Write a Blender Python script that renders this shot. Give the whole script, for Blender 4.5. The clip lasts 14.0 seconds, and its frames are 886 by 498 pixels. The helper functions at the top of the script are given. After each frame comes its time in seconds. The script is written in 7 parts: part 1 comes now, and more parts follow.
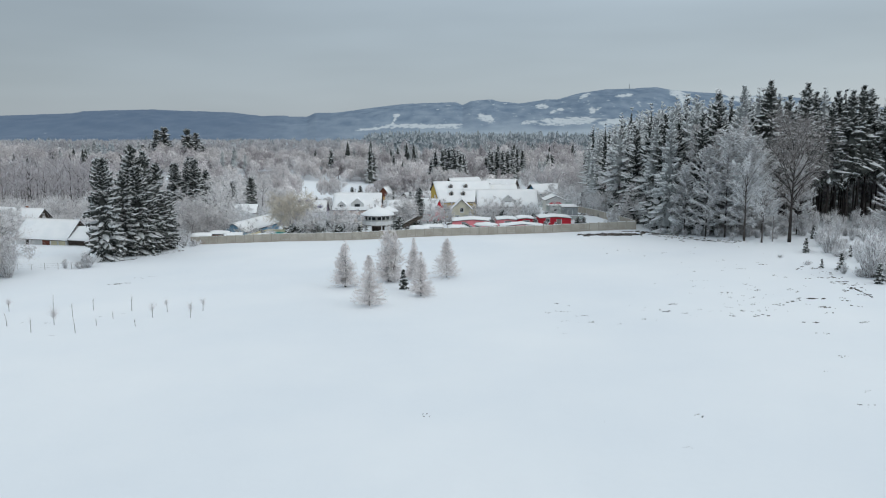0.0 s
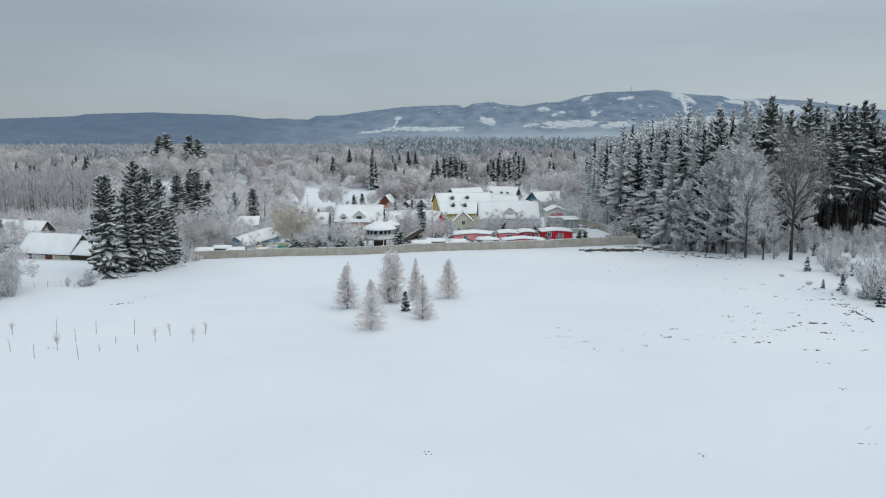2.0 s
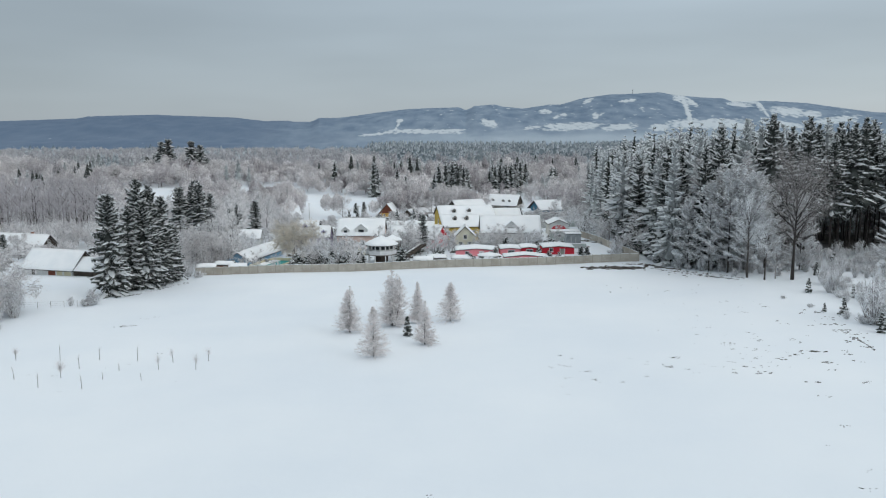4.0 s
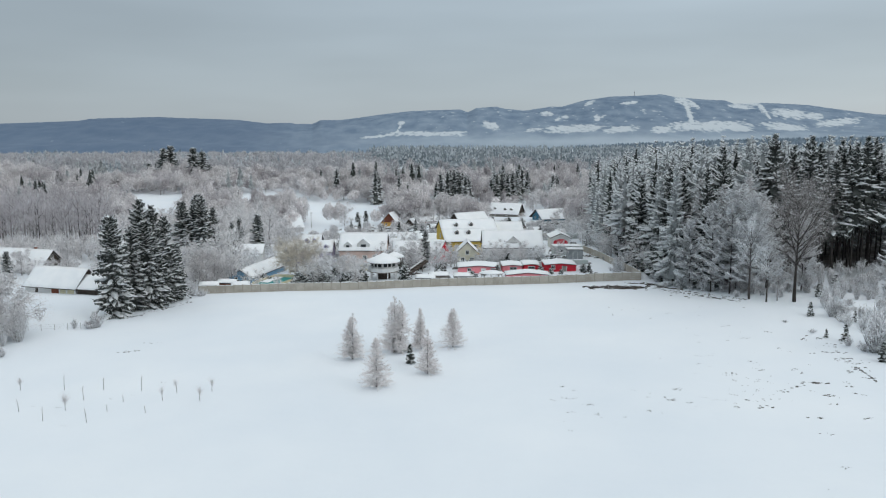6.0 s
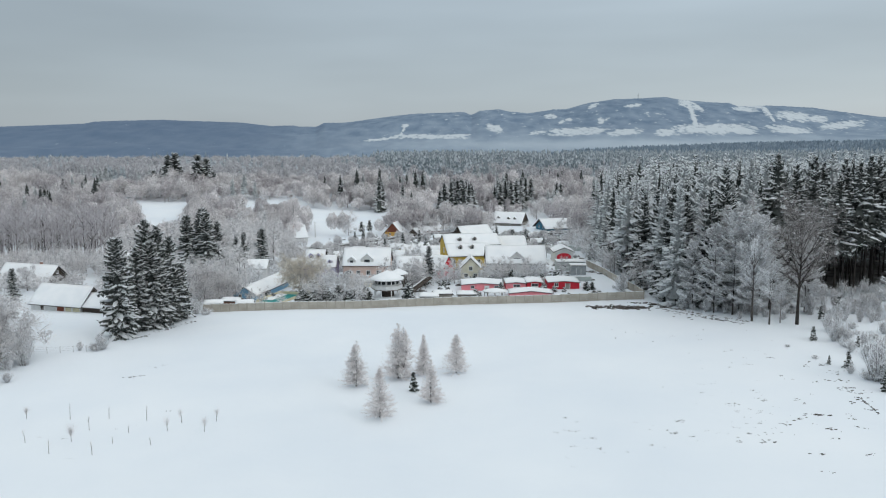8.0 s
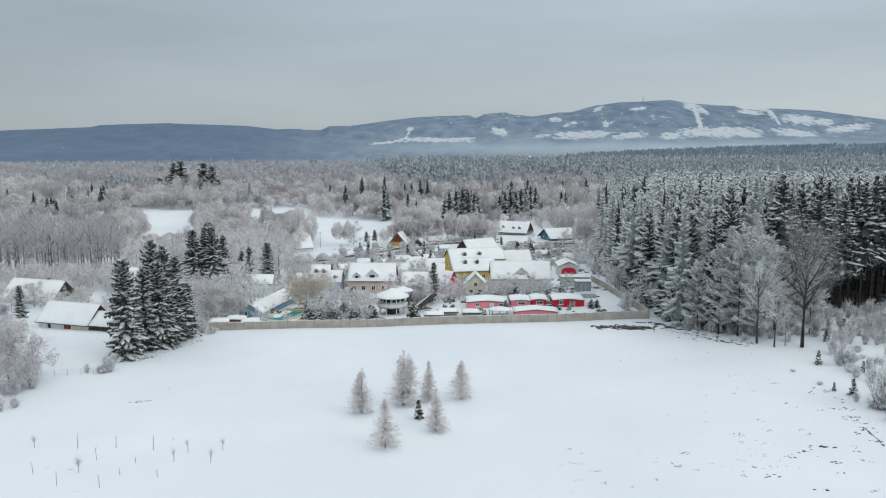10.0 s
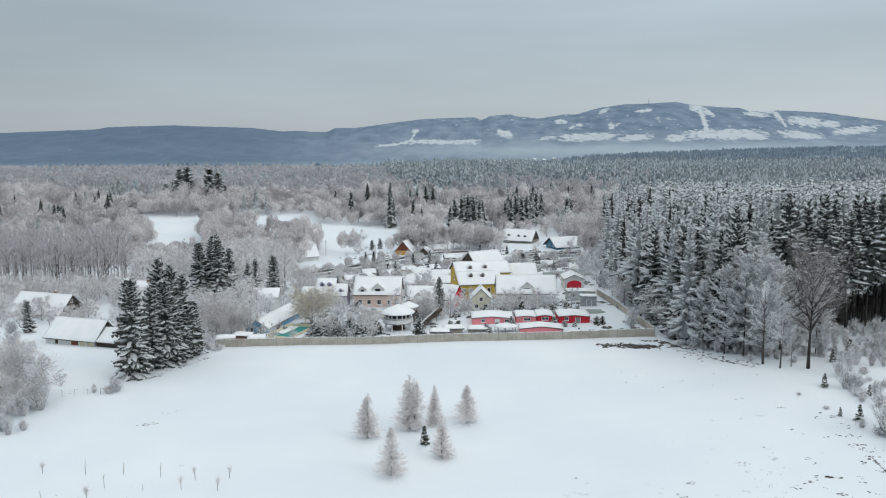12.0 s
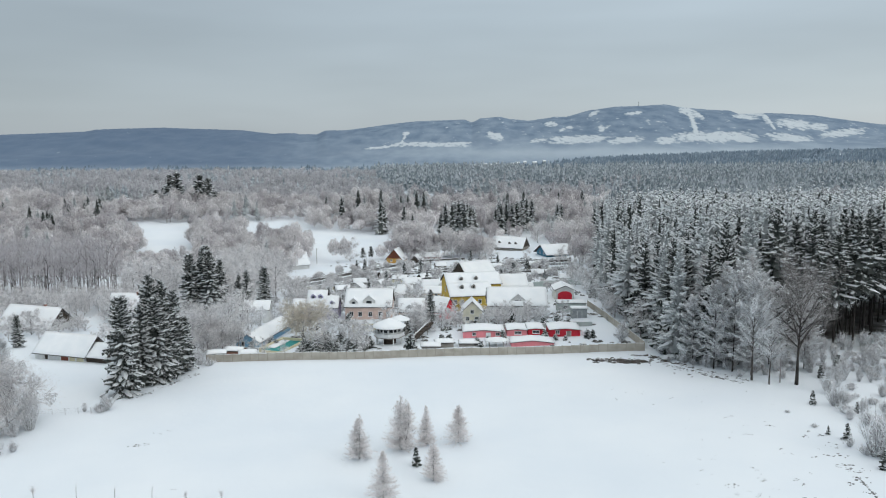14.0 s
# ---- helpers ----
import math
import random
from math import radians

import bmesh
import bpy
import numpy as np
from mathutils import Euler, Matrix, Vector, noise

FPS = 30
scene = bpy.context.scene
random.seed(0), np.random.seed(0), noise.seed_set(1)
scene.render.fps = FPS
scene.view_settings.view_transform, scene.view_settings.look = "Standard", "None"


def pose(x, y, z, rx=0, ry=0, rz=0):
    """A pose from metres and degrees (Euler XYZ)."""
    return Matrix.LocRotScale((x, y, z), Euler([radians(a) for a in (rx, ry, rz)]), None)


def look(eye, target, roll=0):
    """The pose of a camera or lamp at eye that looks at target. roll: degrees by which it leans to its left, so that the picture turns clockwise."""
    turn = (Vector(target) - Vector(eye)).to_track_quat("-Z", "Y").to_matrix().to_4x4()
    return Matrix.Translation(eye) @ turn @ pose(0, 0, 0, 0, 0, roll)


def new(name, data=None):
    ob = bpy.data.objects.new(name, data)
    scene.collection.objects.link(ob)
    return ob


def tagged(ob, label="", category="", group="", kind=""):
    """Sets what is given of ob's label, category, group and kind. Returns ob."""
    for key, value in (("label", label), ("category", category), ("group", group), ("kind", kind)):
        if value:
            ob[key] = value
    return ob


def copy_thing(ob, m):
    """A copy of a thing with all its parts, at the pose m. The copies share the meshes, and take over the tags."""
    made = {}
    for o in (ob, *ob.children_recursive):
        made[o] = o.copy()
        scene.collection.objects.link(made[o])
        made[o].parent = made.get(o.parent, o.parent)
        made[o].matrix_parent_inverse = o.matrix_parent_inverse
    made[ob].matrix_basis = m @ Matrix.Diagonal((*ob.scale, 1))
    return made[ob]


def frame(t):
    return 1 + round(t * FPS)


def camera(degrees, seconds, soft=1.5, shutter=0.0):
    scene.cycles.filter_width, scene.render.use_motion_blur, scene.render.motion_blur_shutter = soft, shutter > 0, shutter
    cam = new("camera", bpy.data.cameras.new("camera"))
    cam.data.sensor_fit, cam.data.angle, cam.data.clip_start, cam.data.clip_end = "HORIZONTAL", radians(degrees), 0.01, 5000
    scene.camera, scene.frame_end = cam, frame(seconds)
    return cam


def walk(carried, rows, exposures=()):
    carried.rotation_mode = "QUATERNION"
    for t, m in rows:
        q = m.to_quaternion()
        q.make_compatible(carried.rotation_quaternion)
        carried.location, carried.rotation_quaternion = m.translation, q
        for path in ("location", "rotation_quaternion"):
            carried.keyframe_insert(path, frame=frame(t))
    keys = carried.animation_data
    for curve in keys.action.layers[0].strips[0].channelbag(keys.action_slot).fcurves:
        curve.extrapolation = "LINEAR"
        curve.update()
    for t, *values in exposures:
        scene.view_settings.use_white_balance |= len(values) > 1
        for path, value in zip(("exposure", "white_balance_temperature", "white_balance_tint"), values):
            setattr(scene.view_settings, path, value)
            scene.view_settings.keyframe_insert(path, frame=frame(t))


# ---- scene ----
# ---- camera and its way: a drone that rises over a snowy field ----
cam = camera(59.4, 14.0, soft=1.1)
METRES, EYE, TILT, LEAN, TURN = 25.0, 22.0, -8.3, 0.0, 0.0
ROWS = [
    (0.0, 0.0, 0.0, 0.0, 0.0, 0.0, -0.0),
    (0.5, -0.0012, -0.0021, 0.0267, 0.03, 0.05, 0.01),
    (1.0, -0.002, -0.0046, 0.0556, 0.04, 0.08, 0.0),
    (1.5, -0.0021, -0.0079, 0.085, 0.06, 0.12, 0.01),
    (2.0, -0.0008, -0.0114, 0.1163, 0.12, 0.16, 0.0),
    (2.5, -0.0006, -0.0153, 0.148, 0.14, 0.19, 0.01),
    (3.0, -0.0011, -0.0184, 0.1813, 0.16, 0.22, -0.0),
    (5.5, -0.0081, -0.0359, 0.3706, 0.34, 0.37, -0.04),
    (6.0, -0.0095, -0.0405, 0.4112, 0.35, 0.39, -0.03),
    (6.5, -0.0101, -0.047, 0.4519, 0.35, 0.43, -0.03),
    (7.0, -0.0087, -0.053, 0.4912, 0.47, 0.48, -0.04),
    (7.5, -0.008, -0.06, 0.5296, 0.53, 0.5, -0.04),
    (8.0, -0.0077, -0.0634, 0.5681, 0.62, 0.53, -0.06),
    (10.5, -0.0106, -0.0871, 0.7592, 1.06, 0.73, -0.09),
    (11.0, -0.0117, -0.0908, 0.7966, 1.19, 0.74, -0.11),
    (11.5, -0.0121, -0.0938, 0.8337, 1.37, 0.78, -0.12),
    (12.0, -0.0135, -0.0976, 0.87, 1.36, 0.81, -0.13),
    (12.5, -0.0161, -0.1011, 0.9073, 1.31, 0.85, -0.14),
    (13.0, -0.0178, -0.106, 0.9436, 1.03, 0.86, -0.09),
    (13.5, -0.0162, -0.112, 0.9776, 0.9, 0.92, -0.06),
    (14.0, -0.016, -0.1174, 0.9916, 0.68, 0.94, -0.03),
]
walk(cam, [(t, pose(0, 0, EYE, TILT, LEAN, TURN) @ pose(METRES * x, METRES * y, METRES * z, 90 + pitch, roll, yaw)) for t, x, y, z, yaw, pitch, roll in ROWS],
     [(0.0, -0.03, 6390, 10), (7.0, 0.04, 6440, 10), (14.0, 0.13, 6490, 10)])

# ---- world and sun: a closed grey winter sky, brighter overhead ----
world = bpy.data.worlds.new("overcast")
scene.world = world
world.use_nodes = True
wn, wl = world.node_tree.nodes, world.node_tree.links
wn.clear()
w_out = wn.new("ShaderNodeOutputWorld")
w_bg = wn.new("ShaderNodeBackground")
w_sky = wn.new("ShaderNodeTexSky")
w_sky.sky_type = "NISHITA"
w_sky.sun_disc = False
w_sky.sun_elevation = radians(24)
w_sky.sun_rotation = radians(75)
w_gain = wn.new("ShaderNodeVectorMath")
w_gain.operation = "SCALE"
w_gain.inputs["Scale"].default_value = 0.10
w_tc = wn.new("ShaderNodeTexCoord")
w_sep = wn.new("ShaderNodeSeparateXYZ")
w_ramp = wn.new("ShaderNodeValToRGB")
w_ramp.color_ramp.interpolation = "B_SPLINE"
SKY = [(0.0, (0.418, 0.478, 0.525)), (0.06, (0.423, 0.488, 0.535)), (0.16, (0.352, 0.418, 0.465)), (0.45, (0.65, 0.77, 0.86)), (1.0, (1.175, 1.41, 1.58))]
w_ramp.color_ramp.elements[0].position = SKY[0][0]
w_ramp.color_ramp.elements[0].color = (*SKY[0][1], 1)
w_ramp.color_ramp.elements[1].position = SKY[-1][0]
w_ramp.color_ramp.elements[1].color = (*SKY[-1][1], 1)
for at, rgb in SKY[1:-1]:
    w_ramp.color_ramp.elements.new(at).color = (*rgb, 1)
# soft streaks of thinner cloud
w_map = wn.new("ShaderNodeMapping")
w_map.inputs["Scale"].default_value = (1.2, 1.2, 7.0)
w_noise = wn.new("ShaderNodeTexNoise")
w_noise.inputs["Scale"].default_value = 1.7
w_noise.inputs["Detail"].default_value = 3.0
w_rng = wn.new("ShaderNodeMapRange")
w_rng.inputs["From Min"].default_value = 0.3
w_rng.inputs["From Max"].default_value = 0.75
w_rng.inputs["To Min"].default_value = 0.92
w_rng.inputs["To Max"].default_value = 1.12
w_mul = wn.new("ShaderNodeVectorMath")
w_mul.operation = "SCALE"
w_mix = wn.new("ShaderNodeMix")
w_mix.data_type = "RGBA"
w_mix.inputs["Factor"].default_value = 0.88
wl.new(w_tc.outputs["Generated"], w_sep.inputs[0])
wl.new(w_sep.outputs["Z"], w_ramp.inputs["Fac"])
wl.new(w_tc.outputs["Generated"], w_map.inputs["Vector"])
wl.new(w_map.outputs[0], w_noise.inputs["Vector"])
wl.new(w_noise.outputs["Fac"], w_rng.inputs["Value"])
wl.new(w_ramp.outputs["Color"], w_mul.inputs[0])
# the veiled sun makes the right-hand side a little lighter
w_side = wn.new("ShaderNodeMapRange")
w_side.inputs["From Min"].default_value = -0.7
w_side.inputs["From Max"].default_value = 0.15
w_side.inputs["To Min"].default_value = 0.82
w_side.inputs["To Max"].default_value = 1.03
w_both = wn.new("ShaderNodeMath")
w_both.operation = "MULTIPLY"
wl.new(w_sep.outputs["X"], w_side.inputs["Value"])
wl.new(w_rng.outputs[0], w_both.inputs[0])
wl.new(w_side.outputs[0], w_both.inputs[1])
wl.new(w_both.outputs[0], w_mul.inputs["Scale"])
wl.new(w_sky.outputs[0], w_gain.inputs[0])
wl.new(w_gain.outputs[0], w_mix.inputs["A"])
wl.new(w_mul.outputs[0], w_mix.inputs["B"])
wl.new(w_mix.outputs["Result"], w_bg.inputs["Color"])
wl.new(w_bg.outputs[0], w_out.inputs[0])
w_bg.inputs["Strength"].default_value = 1.0

sun = new("sun", bpy.data.lights.new("sun", "SUN"))
sun.data.energy = 0.5
sun.data.angle = radians(25)
sun.data.color = (1.0, 0.95, 0.88)
sun.matrix_world = look((60, 20, 40), (0, 60, 0))


# ---- materials ----
def material(name, low, high, scale, rough=0.85, bump=0.0, bump_scale=None, detail=5.0, island=0.0, top=None, top_from=0.35, metal=0.0, stretch=None, thin=0.0, gaps=None):
    """Two tones mixed by noise at world size; island: brightness spread between pieces; top: a coat (snow, frost) on faces that look up; thin: share of light that passes through, for frosted twigs and needles; gaps: (size, share) of the holes in a tangle of twigs."""
    m = bpy.data.materials.new(name)
    m.use_nodes = True
    n, l = m.node_tree.nodes, m.node_tree.links
    b = n["Principled BSDF"]
    b.inputs["Roughness"].default_value = rough
    b.inputs["Metallic"].default_value = metal
    b.inputs["Specular IOR Level"].default_value = 0.25
    geo = n.new("ShaderNodeNewGeometry")
    tex = n.new("ShaderNodeTexNoise")
    tex.inputs["Scale"].default_value = scale
    tex.inputs["Detail"].default_value = detail
    if stretch:
        mp = n.new("ShaderNodeMapping")
        mp.inputs["Scale"].default_value = stretch
        l.new(geo.outputs["Position"], mp.inputs["Vector"])
        l.new(mp.outputs[0], tex.inputs["Vector"])
    else:
        l.new(geo.outputs["Position"], tex.inputs["Vector"])
    mix = n.new("ShaderNodeMix")
    mix.data_type = "RGBA"
    mix.inputs["A"].default_value = (*low, 1)
    mix.inputs["B"].default_value = (*high, 1)
    spread = n.new("ShaderNodeMapRange")
    spread.inputs["From Min"].default_value = 0.32
    spread.inputs["From Max"].default_value = 0.68
    l.new(tex.outputs["Fac"], spread.inputs["Value"])
    l.new(spread.outputs[0], mix.inputs["Factor"])
    colour = mix.outputs["Result"]
    if island:
        hsv = n.new("ShaderNodeHueSaturation")
        vary = n.new("ShaderNodeMapRange")
        vary.inputs["To Min"].default_value = 1 - island
        vary.inputs["To Max"].default_value = 1 + island
        l.new(geo.outputs["Random Per Island"], vary.inputs["Value"])
        l.new(vary.outputs[0], hsv.inputs["Value"])
        l.new(colour, hsv.inputs["Color"])
        colour = hsv.outputs["Color"]
    if top:
        sep = n.new("ShaderNodeSeparateXYZ")
        l.new(geo.outputs["Normal"], sep.inputs[0])
        step = n.new("ShaderNodeMapRange")
        step.inputs["From Min"].default_value = top_from
        step.inputs["From Max"].default_value = top_from + 0.25
        l.new(sep.outputs["Z"], step.inputs["Value"])
        coat = n.new("ShaderNodeMix")
        coat.data_type = "RGBA"
        coat.inputs["B"].default_value = (*top, 1)
        l.new(colour, coat.inputs["A"])
        l.new(step.outputs[0], coat.inputs["Factor"])
        colour = coat.outputs["Result"]
    l.new(colour, b.inputs["Base Color"])
    if thin:
        passing = n.new("ShaderNodeBsdfTranslucent")
        both = n.new("ShaderNodeMixShader")
        both.inputs[0].default_value = thin
        l.new(colour, passing.inputs["Color"])
        l.new(b.outputs[0], both.inputs[1])
        l.new(passing.outputs[0], both.inputs[2])
        l.new(both.outputs[0], n["Material Output"].inputs["Surface"])
    if gaps:
        last = n["Material Output"].inputs["Surface"].links[0].from_socket
        mesh_of_twigs = n.new("ShaderNodeTexNoise")
        mesh_of_twigs.inputs["Scale"].default_value = 1 / gaps[0]
        mesh_of_twigs.inputs["Detail"].default_value = 3
        slim = n.new("ShaderNodeMapping")
        slim.inputs["Scale"].default_value = (1, 1, 0.35)
        l.new(geo.outputs["Position"], slim.inputs["Vector"])
        l.new(slim.outputs[0], mesh_of_twigs.inputs["Vector"])
        cut = n.new("ShaderNodeMapRange")
        cut.inputs["From Min"].default_value = 0.5 + 0.35 * (gaps[1] - 0.5) - 0.04
        cut.inputs["From Max"].default_value = 0.5 + 0.35 * (gaps[1] - 0.5) + 0.04
        l.new(mesh_of_twigs.outputs["Fac"], cut.inputs["Value"])
        hole = n.new("ShaderNodeBsdfTransparent")
        sieve = n.new("ShaderNodeMixShader")
        l.new(cut.outputs[0], sieve.inputs[0])
        l.new(hole.outputs[0], sieve.inputs[1])
        l.new(last, sieve.inputs[2])
        l.new(sieve.outputs[0], n["Material Output"].inputs["Surface"])
    if bump:
        fine = n.new("ShaderNodeTexNoise")
        fine.inputs["Scale"].default_value = bump_scale or scale * 6
        fine.inputs["Detail"].default_value = 4
        l.new(geo.outputs["Position"], fine.inputs["Vector"])
        bp = n.new("ShaderNodeBump")
        bp.inputs["Strength"].default_value = 1.0
        bp.inputs["Distance"].default_value = bump
        l.new(fine.outputs["Fac"], bp.inputs["Height"])
        l.new(bp.outputs[0], b.inputs["Normal"])
    return m


SNOW_RGB = (0.80, 0.83, 0.86)
M_GROUND = material("field_snow", (0.765, 0.81, 0.86), (0.84, 0.87, 0.90), 0.035, 0.7, 0.05, 0.6)
M_SNOW = material("roof_snow", (0.84, 0.86, 0.88), (0.90, 0.91, 0.92), 0.4, 0.7, 0.04, 1.5)
M_TREE_SNOW = material("branch_snow", (0.84, 0.86, 0.88), (0.94, 0.95, 0.96), 0.8, 0.8, island=0.08, thin=0.3)
M_NEEDLE = material("spruce_needles", (0.030, 0.036, 0.032), (0.105, 0.112, 0.104), 0.6, 0.8, island=0.3, thin=0.15)
M_NEEDLE_FROST = material("frosted_needles", (0.25, 0.265, 0.265), (0.54, 0.56, 0.565), 0.5, 0.85, island=0.25, thin=0.2)
M_BARK = material("bark", (0.020, 0.017, 0.016), (0.060, 0.051, 0.047), 2.5, 0.9, 0.02, 8.0)
M_BARK_SNOW = material("snow_lined_bark", (0.045, 0.038, 0.036), (0.11, 0.095, 0.088), 2.0, 0.9, top=(0.80, 0.82, 0.85), top_from=0.05)
M_BARK_FROST = material("frosted_bark", (0.16, 0.145, 0.14), (0.34, 0.32, 0.315), 1.5, 0.9, top=(0.72, 0.74, 0.77), top_from=0.1)
M_TWIG = material("frosted_twigs", (0.64, 0.615, 0.615), (0.90, 0.885, 0.885), 0.10, 0.9, island=0.08, thin=0.25)
M_WOODS = material("frosted_wood_crowns", (0.67, 0.635, 0.635), (0.90, 0.87, 0.87), 0.035, 0.95, 0.12, 1.6, island=0.06, detail=8.0, thin=0.45)
M_GROVE = material("greyish_frosted_twigs", (0.43, 0.405, 0.42), (0.64, 0.61, 0.625), 0.2, 0.95, island=0.08, thin=0.4)
M_TANGLE = material("tangled_frosted_twigs", (0.66, 0.63, 0.63), (0.90, 0.87, 0.87), 0.06, 0.95, 0.35, 1.8, island=0.10, detail=8.0, thin=0.48, gaps=(0.5, 0.54))
M_TANGLE_GREY = material("tangled_greyish_twigs", (0.50, 0.465, 0.475), (0.72, 0.685, 0.695), 0.06, 0.95, 0.35, 1.8, island=0.10, detail=8.0, thin=0.45, gaps=(0.5, 0.55))
M_TANGLE_FINE = material("tangled_garden_twigs", (0.54, 0.53, 0.54), (0.78, 0.77, 0.78), 0.15, 0.95, 0.2, 3.0, island=0.10, thin=0.4, gaps=(0.28, 0.62))
M_TANGLE_LARCH = material("tangled_larch_twigs", (0.80, 0.765, 0.76), (0.95, 0.93, 0.925), 0.8, 0.95, 0.12, 6.0, island=0.08, thin=0.5, gaps=(0.13, 0.66))
# far-off twigs: aerial haze is part of this colour
M_TANGLE_HAZY = material("hazy_tangled_twigs", (0.40, 0.395, 0.41), (0.62, 0.605, 0.62), 0.03, 0.95, 0.5, 0.9, island=0.10, detail=8.0, thin=0.3, gaps=(1.0, 0.45))
M_TWIG_BROWN = material("sparsely_frosted_twigs", (0.42, 0.39, 0.385), (0.66, 0.63, 0.63), 0.15, 0.9, island=0.15, thin=0.25)
M_RIME = material("rime_white_twigs", (0.72, 0.73, 0.75), (0.92, 0.925, 0.935), 0.3, 0.9, island=0.1, thin=0.3)
M_LARCH = material("frosted_larch_twigs", (0.74, 0.70, 0.69), (0.94, 0.915, 0.91), 0.8, 0.9, island=0.12, thin=0.35)
M_WILLOW = material("yellow_willow_twigs", (0.58, 0.52, 0.44), (0.75, 0.71, 0.64), 0.6, 0.9, island=0.12, thin=0.45)
# the blue-grey of distance haze is put into the hill forest's base colour
M_HAZED_HILL = material("hazed_hill_forest", (0.115, 0.172, 0.250), (0.222, 0.284, 0.359), 0.016, 0.95, detail=8.0, stretch=(1.0, 0.45, 1.3))
# bluish copies of the tree colours with distance haze painted in
M_HAZED_SPRUCE = material("hazed_farthest_conifers", (0.18, 0.235, 0.29), (0.27, 0.33, 0.385), 0.006, 0.95, island=0.15)
M_HAZED_FROST = material("hazed_farthest_crowns", (0.26, 0.315, 0.37), (0.36, 0.415, 0.465), 0.006, 0.95, island=0.12)
# woods on the plain: base colours paled and blued to stand for haze
M_FAR_HAZY_SPRUCE = material("hazy_distant_spruce", (0.24, 0.28, 0.305), (0.37, 0.405, 0.425), 0.012, 0.95, island=0.2, thin=0.2)
M_FAR_HAZY_RIME = material("hazy_snowy_boughs", (0.50, 0.535, 0.565), (0.66, 0.69, 0.715), 0.03, 0.95, island=0.1, thin=0.2)
M_FAR_HAZY_FROST = material("hazy_frosted_crowns", (0.38, 0.375, 0.39), (0.60, 0.585, 0.60), 0.03, 0.95, 0.4, 0.9, island=0.06, detail=8.0, thin=0.2)
M_CONCRETE = material("concrete_panel", (0.37, 0.335, 0.285), (0.49, 0.455, 0.40), 0.5, 0.9, 0.01, 12.0)
M_POST = material("weathered_concrete", (0.32, 0.29, 0.25), (0.42, 0.39, 0.34), 0.8, 0.9, 0.01, 12.0)
M_SOIL = material("bare_soil", (0.035, 0.030, 0.027), (0.10, 0.082, 0.068), 0.8, 0.95, 0.05, 4.0, top=SNOW_RGB, top_from=0.93)
M_GLASS = material("window_glass", (0.03, 0.035, 0.04), (0.06, 0.065, 0.07), 0.6, 0.08)
M_WOOD_DARK = material("dark_boards", (0.035, 0.028, 0.024), (0.09, 0.07, 0.055), 1.6, 0.85, 0.01, 9.0)
M_WOOD_RED = material("red_brown_boards", (0.14, 0.045, 0.03), (0.22, 0.08, 0.05), 1.2, 0.85, 0.01, 9.0)
M_WOOD_GREY = material("weathered_boards", (0.22, 0.20, 0.18), (0.34, 0.32, 0.29), 1.0, 0.9, 0.01, 9.0)
M_FRAME = material("white_joinery", (0.68, 0.69, 0.70), (0.80, 0.80, 0.80), 1.0, 0.6)
M_ROOF = material("dark_roofing", (0.05, 0.045, 0.045), (0.10, 0.085, 0.08), 1.2, 0.85)
M_BRICK = material("chimney_brick", (0.26, 0.12, 0.085), (0.38, 0.20, 0.15), 3.0, 0.9)
M_METAL = material("dull_metal", (0.28, 0.30, 0.31), (0.40, 0.42, 0.43), 1.0, 0.5, metal=0.6)


def plaster(name, rgb):
    return material(name, tuple(c * 0.86 for c in rgb), tuple(min(1, c * 1.08) for c in rgb), 0.6, 0.9, 0.008, 10.0)


M_YELLOW = plaster("yellow_plaster", (0.62, 0.44, 0.10))
M_CREAM = plaster("cream_plaster", (0.66, 0.60, 0.42))
M_PALE_CREAM = plaster("pale_cream_plaster", (0.74, 0.70, 0.57))
M_PEACH = plaster("peach_plaster", (0.66, 0.50, 0.44))
M_LILAC = plaster("lilac_plaster", (0.38, 0.36, 0.52))
M_BLUE = plaster("blue_plaster", (0.22, 0.40, 0.56))
M_TEAL = plaster("teal_boards", (0.07, 0.20, 0.29))
M_PINK = plaster("pink_plaster", (0.80, 0.27, 0.30))
M_RED = plaster("red_plaster", (0.60, 0.035, 0.055))
M_WHITE = plaster("white_plaster", (0.66, 0.66, 0.65))
M_GREY = plaster("grey_plaster", (0.42, 0.42, 0.40))
M_OCHRE = plaster("ochre_boards", (0.58, 0.34, 0.09))
M_POOL = plaster("turquoise_cover", (0.05, 0.28, 0.27))
M_TENNIS = plaster("green_grey_screen", (0.47, 0.52, 0.50))
M_STONE = material("terrace_stone", (0.07, 0.065, 0.06), (0.20, 0.19, 0.18), 1.5, 0.95, 0.03, 6.0, top=(0.74, 0.77, 0.80), top_from=0.6)
M_CLUTTER = material("low_plants", (0.05, 0.05, 0.045), (0.22, 0.21, 0.20), 1.2, 0.95, 0.05, 5.0, top=(0.76, 0.78, 0.80), top_from=0.55)
M_HEDGE = material("frosted_hedge", (0.22, 0.225, 0.22), (0.50, 0.51, 0.52), 0.9, 0.9, island=0.3)


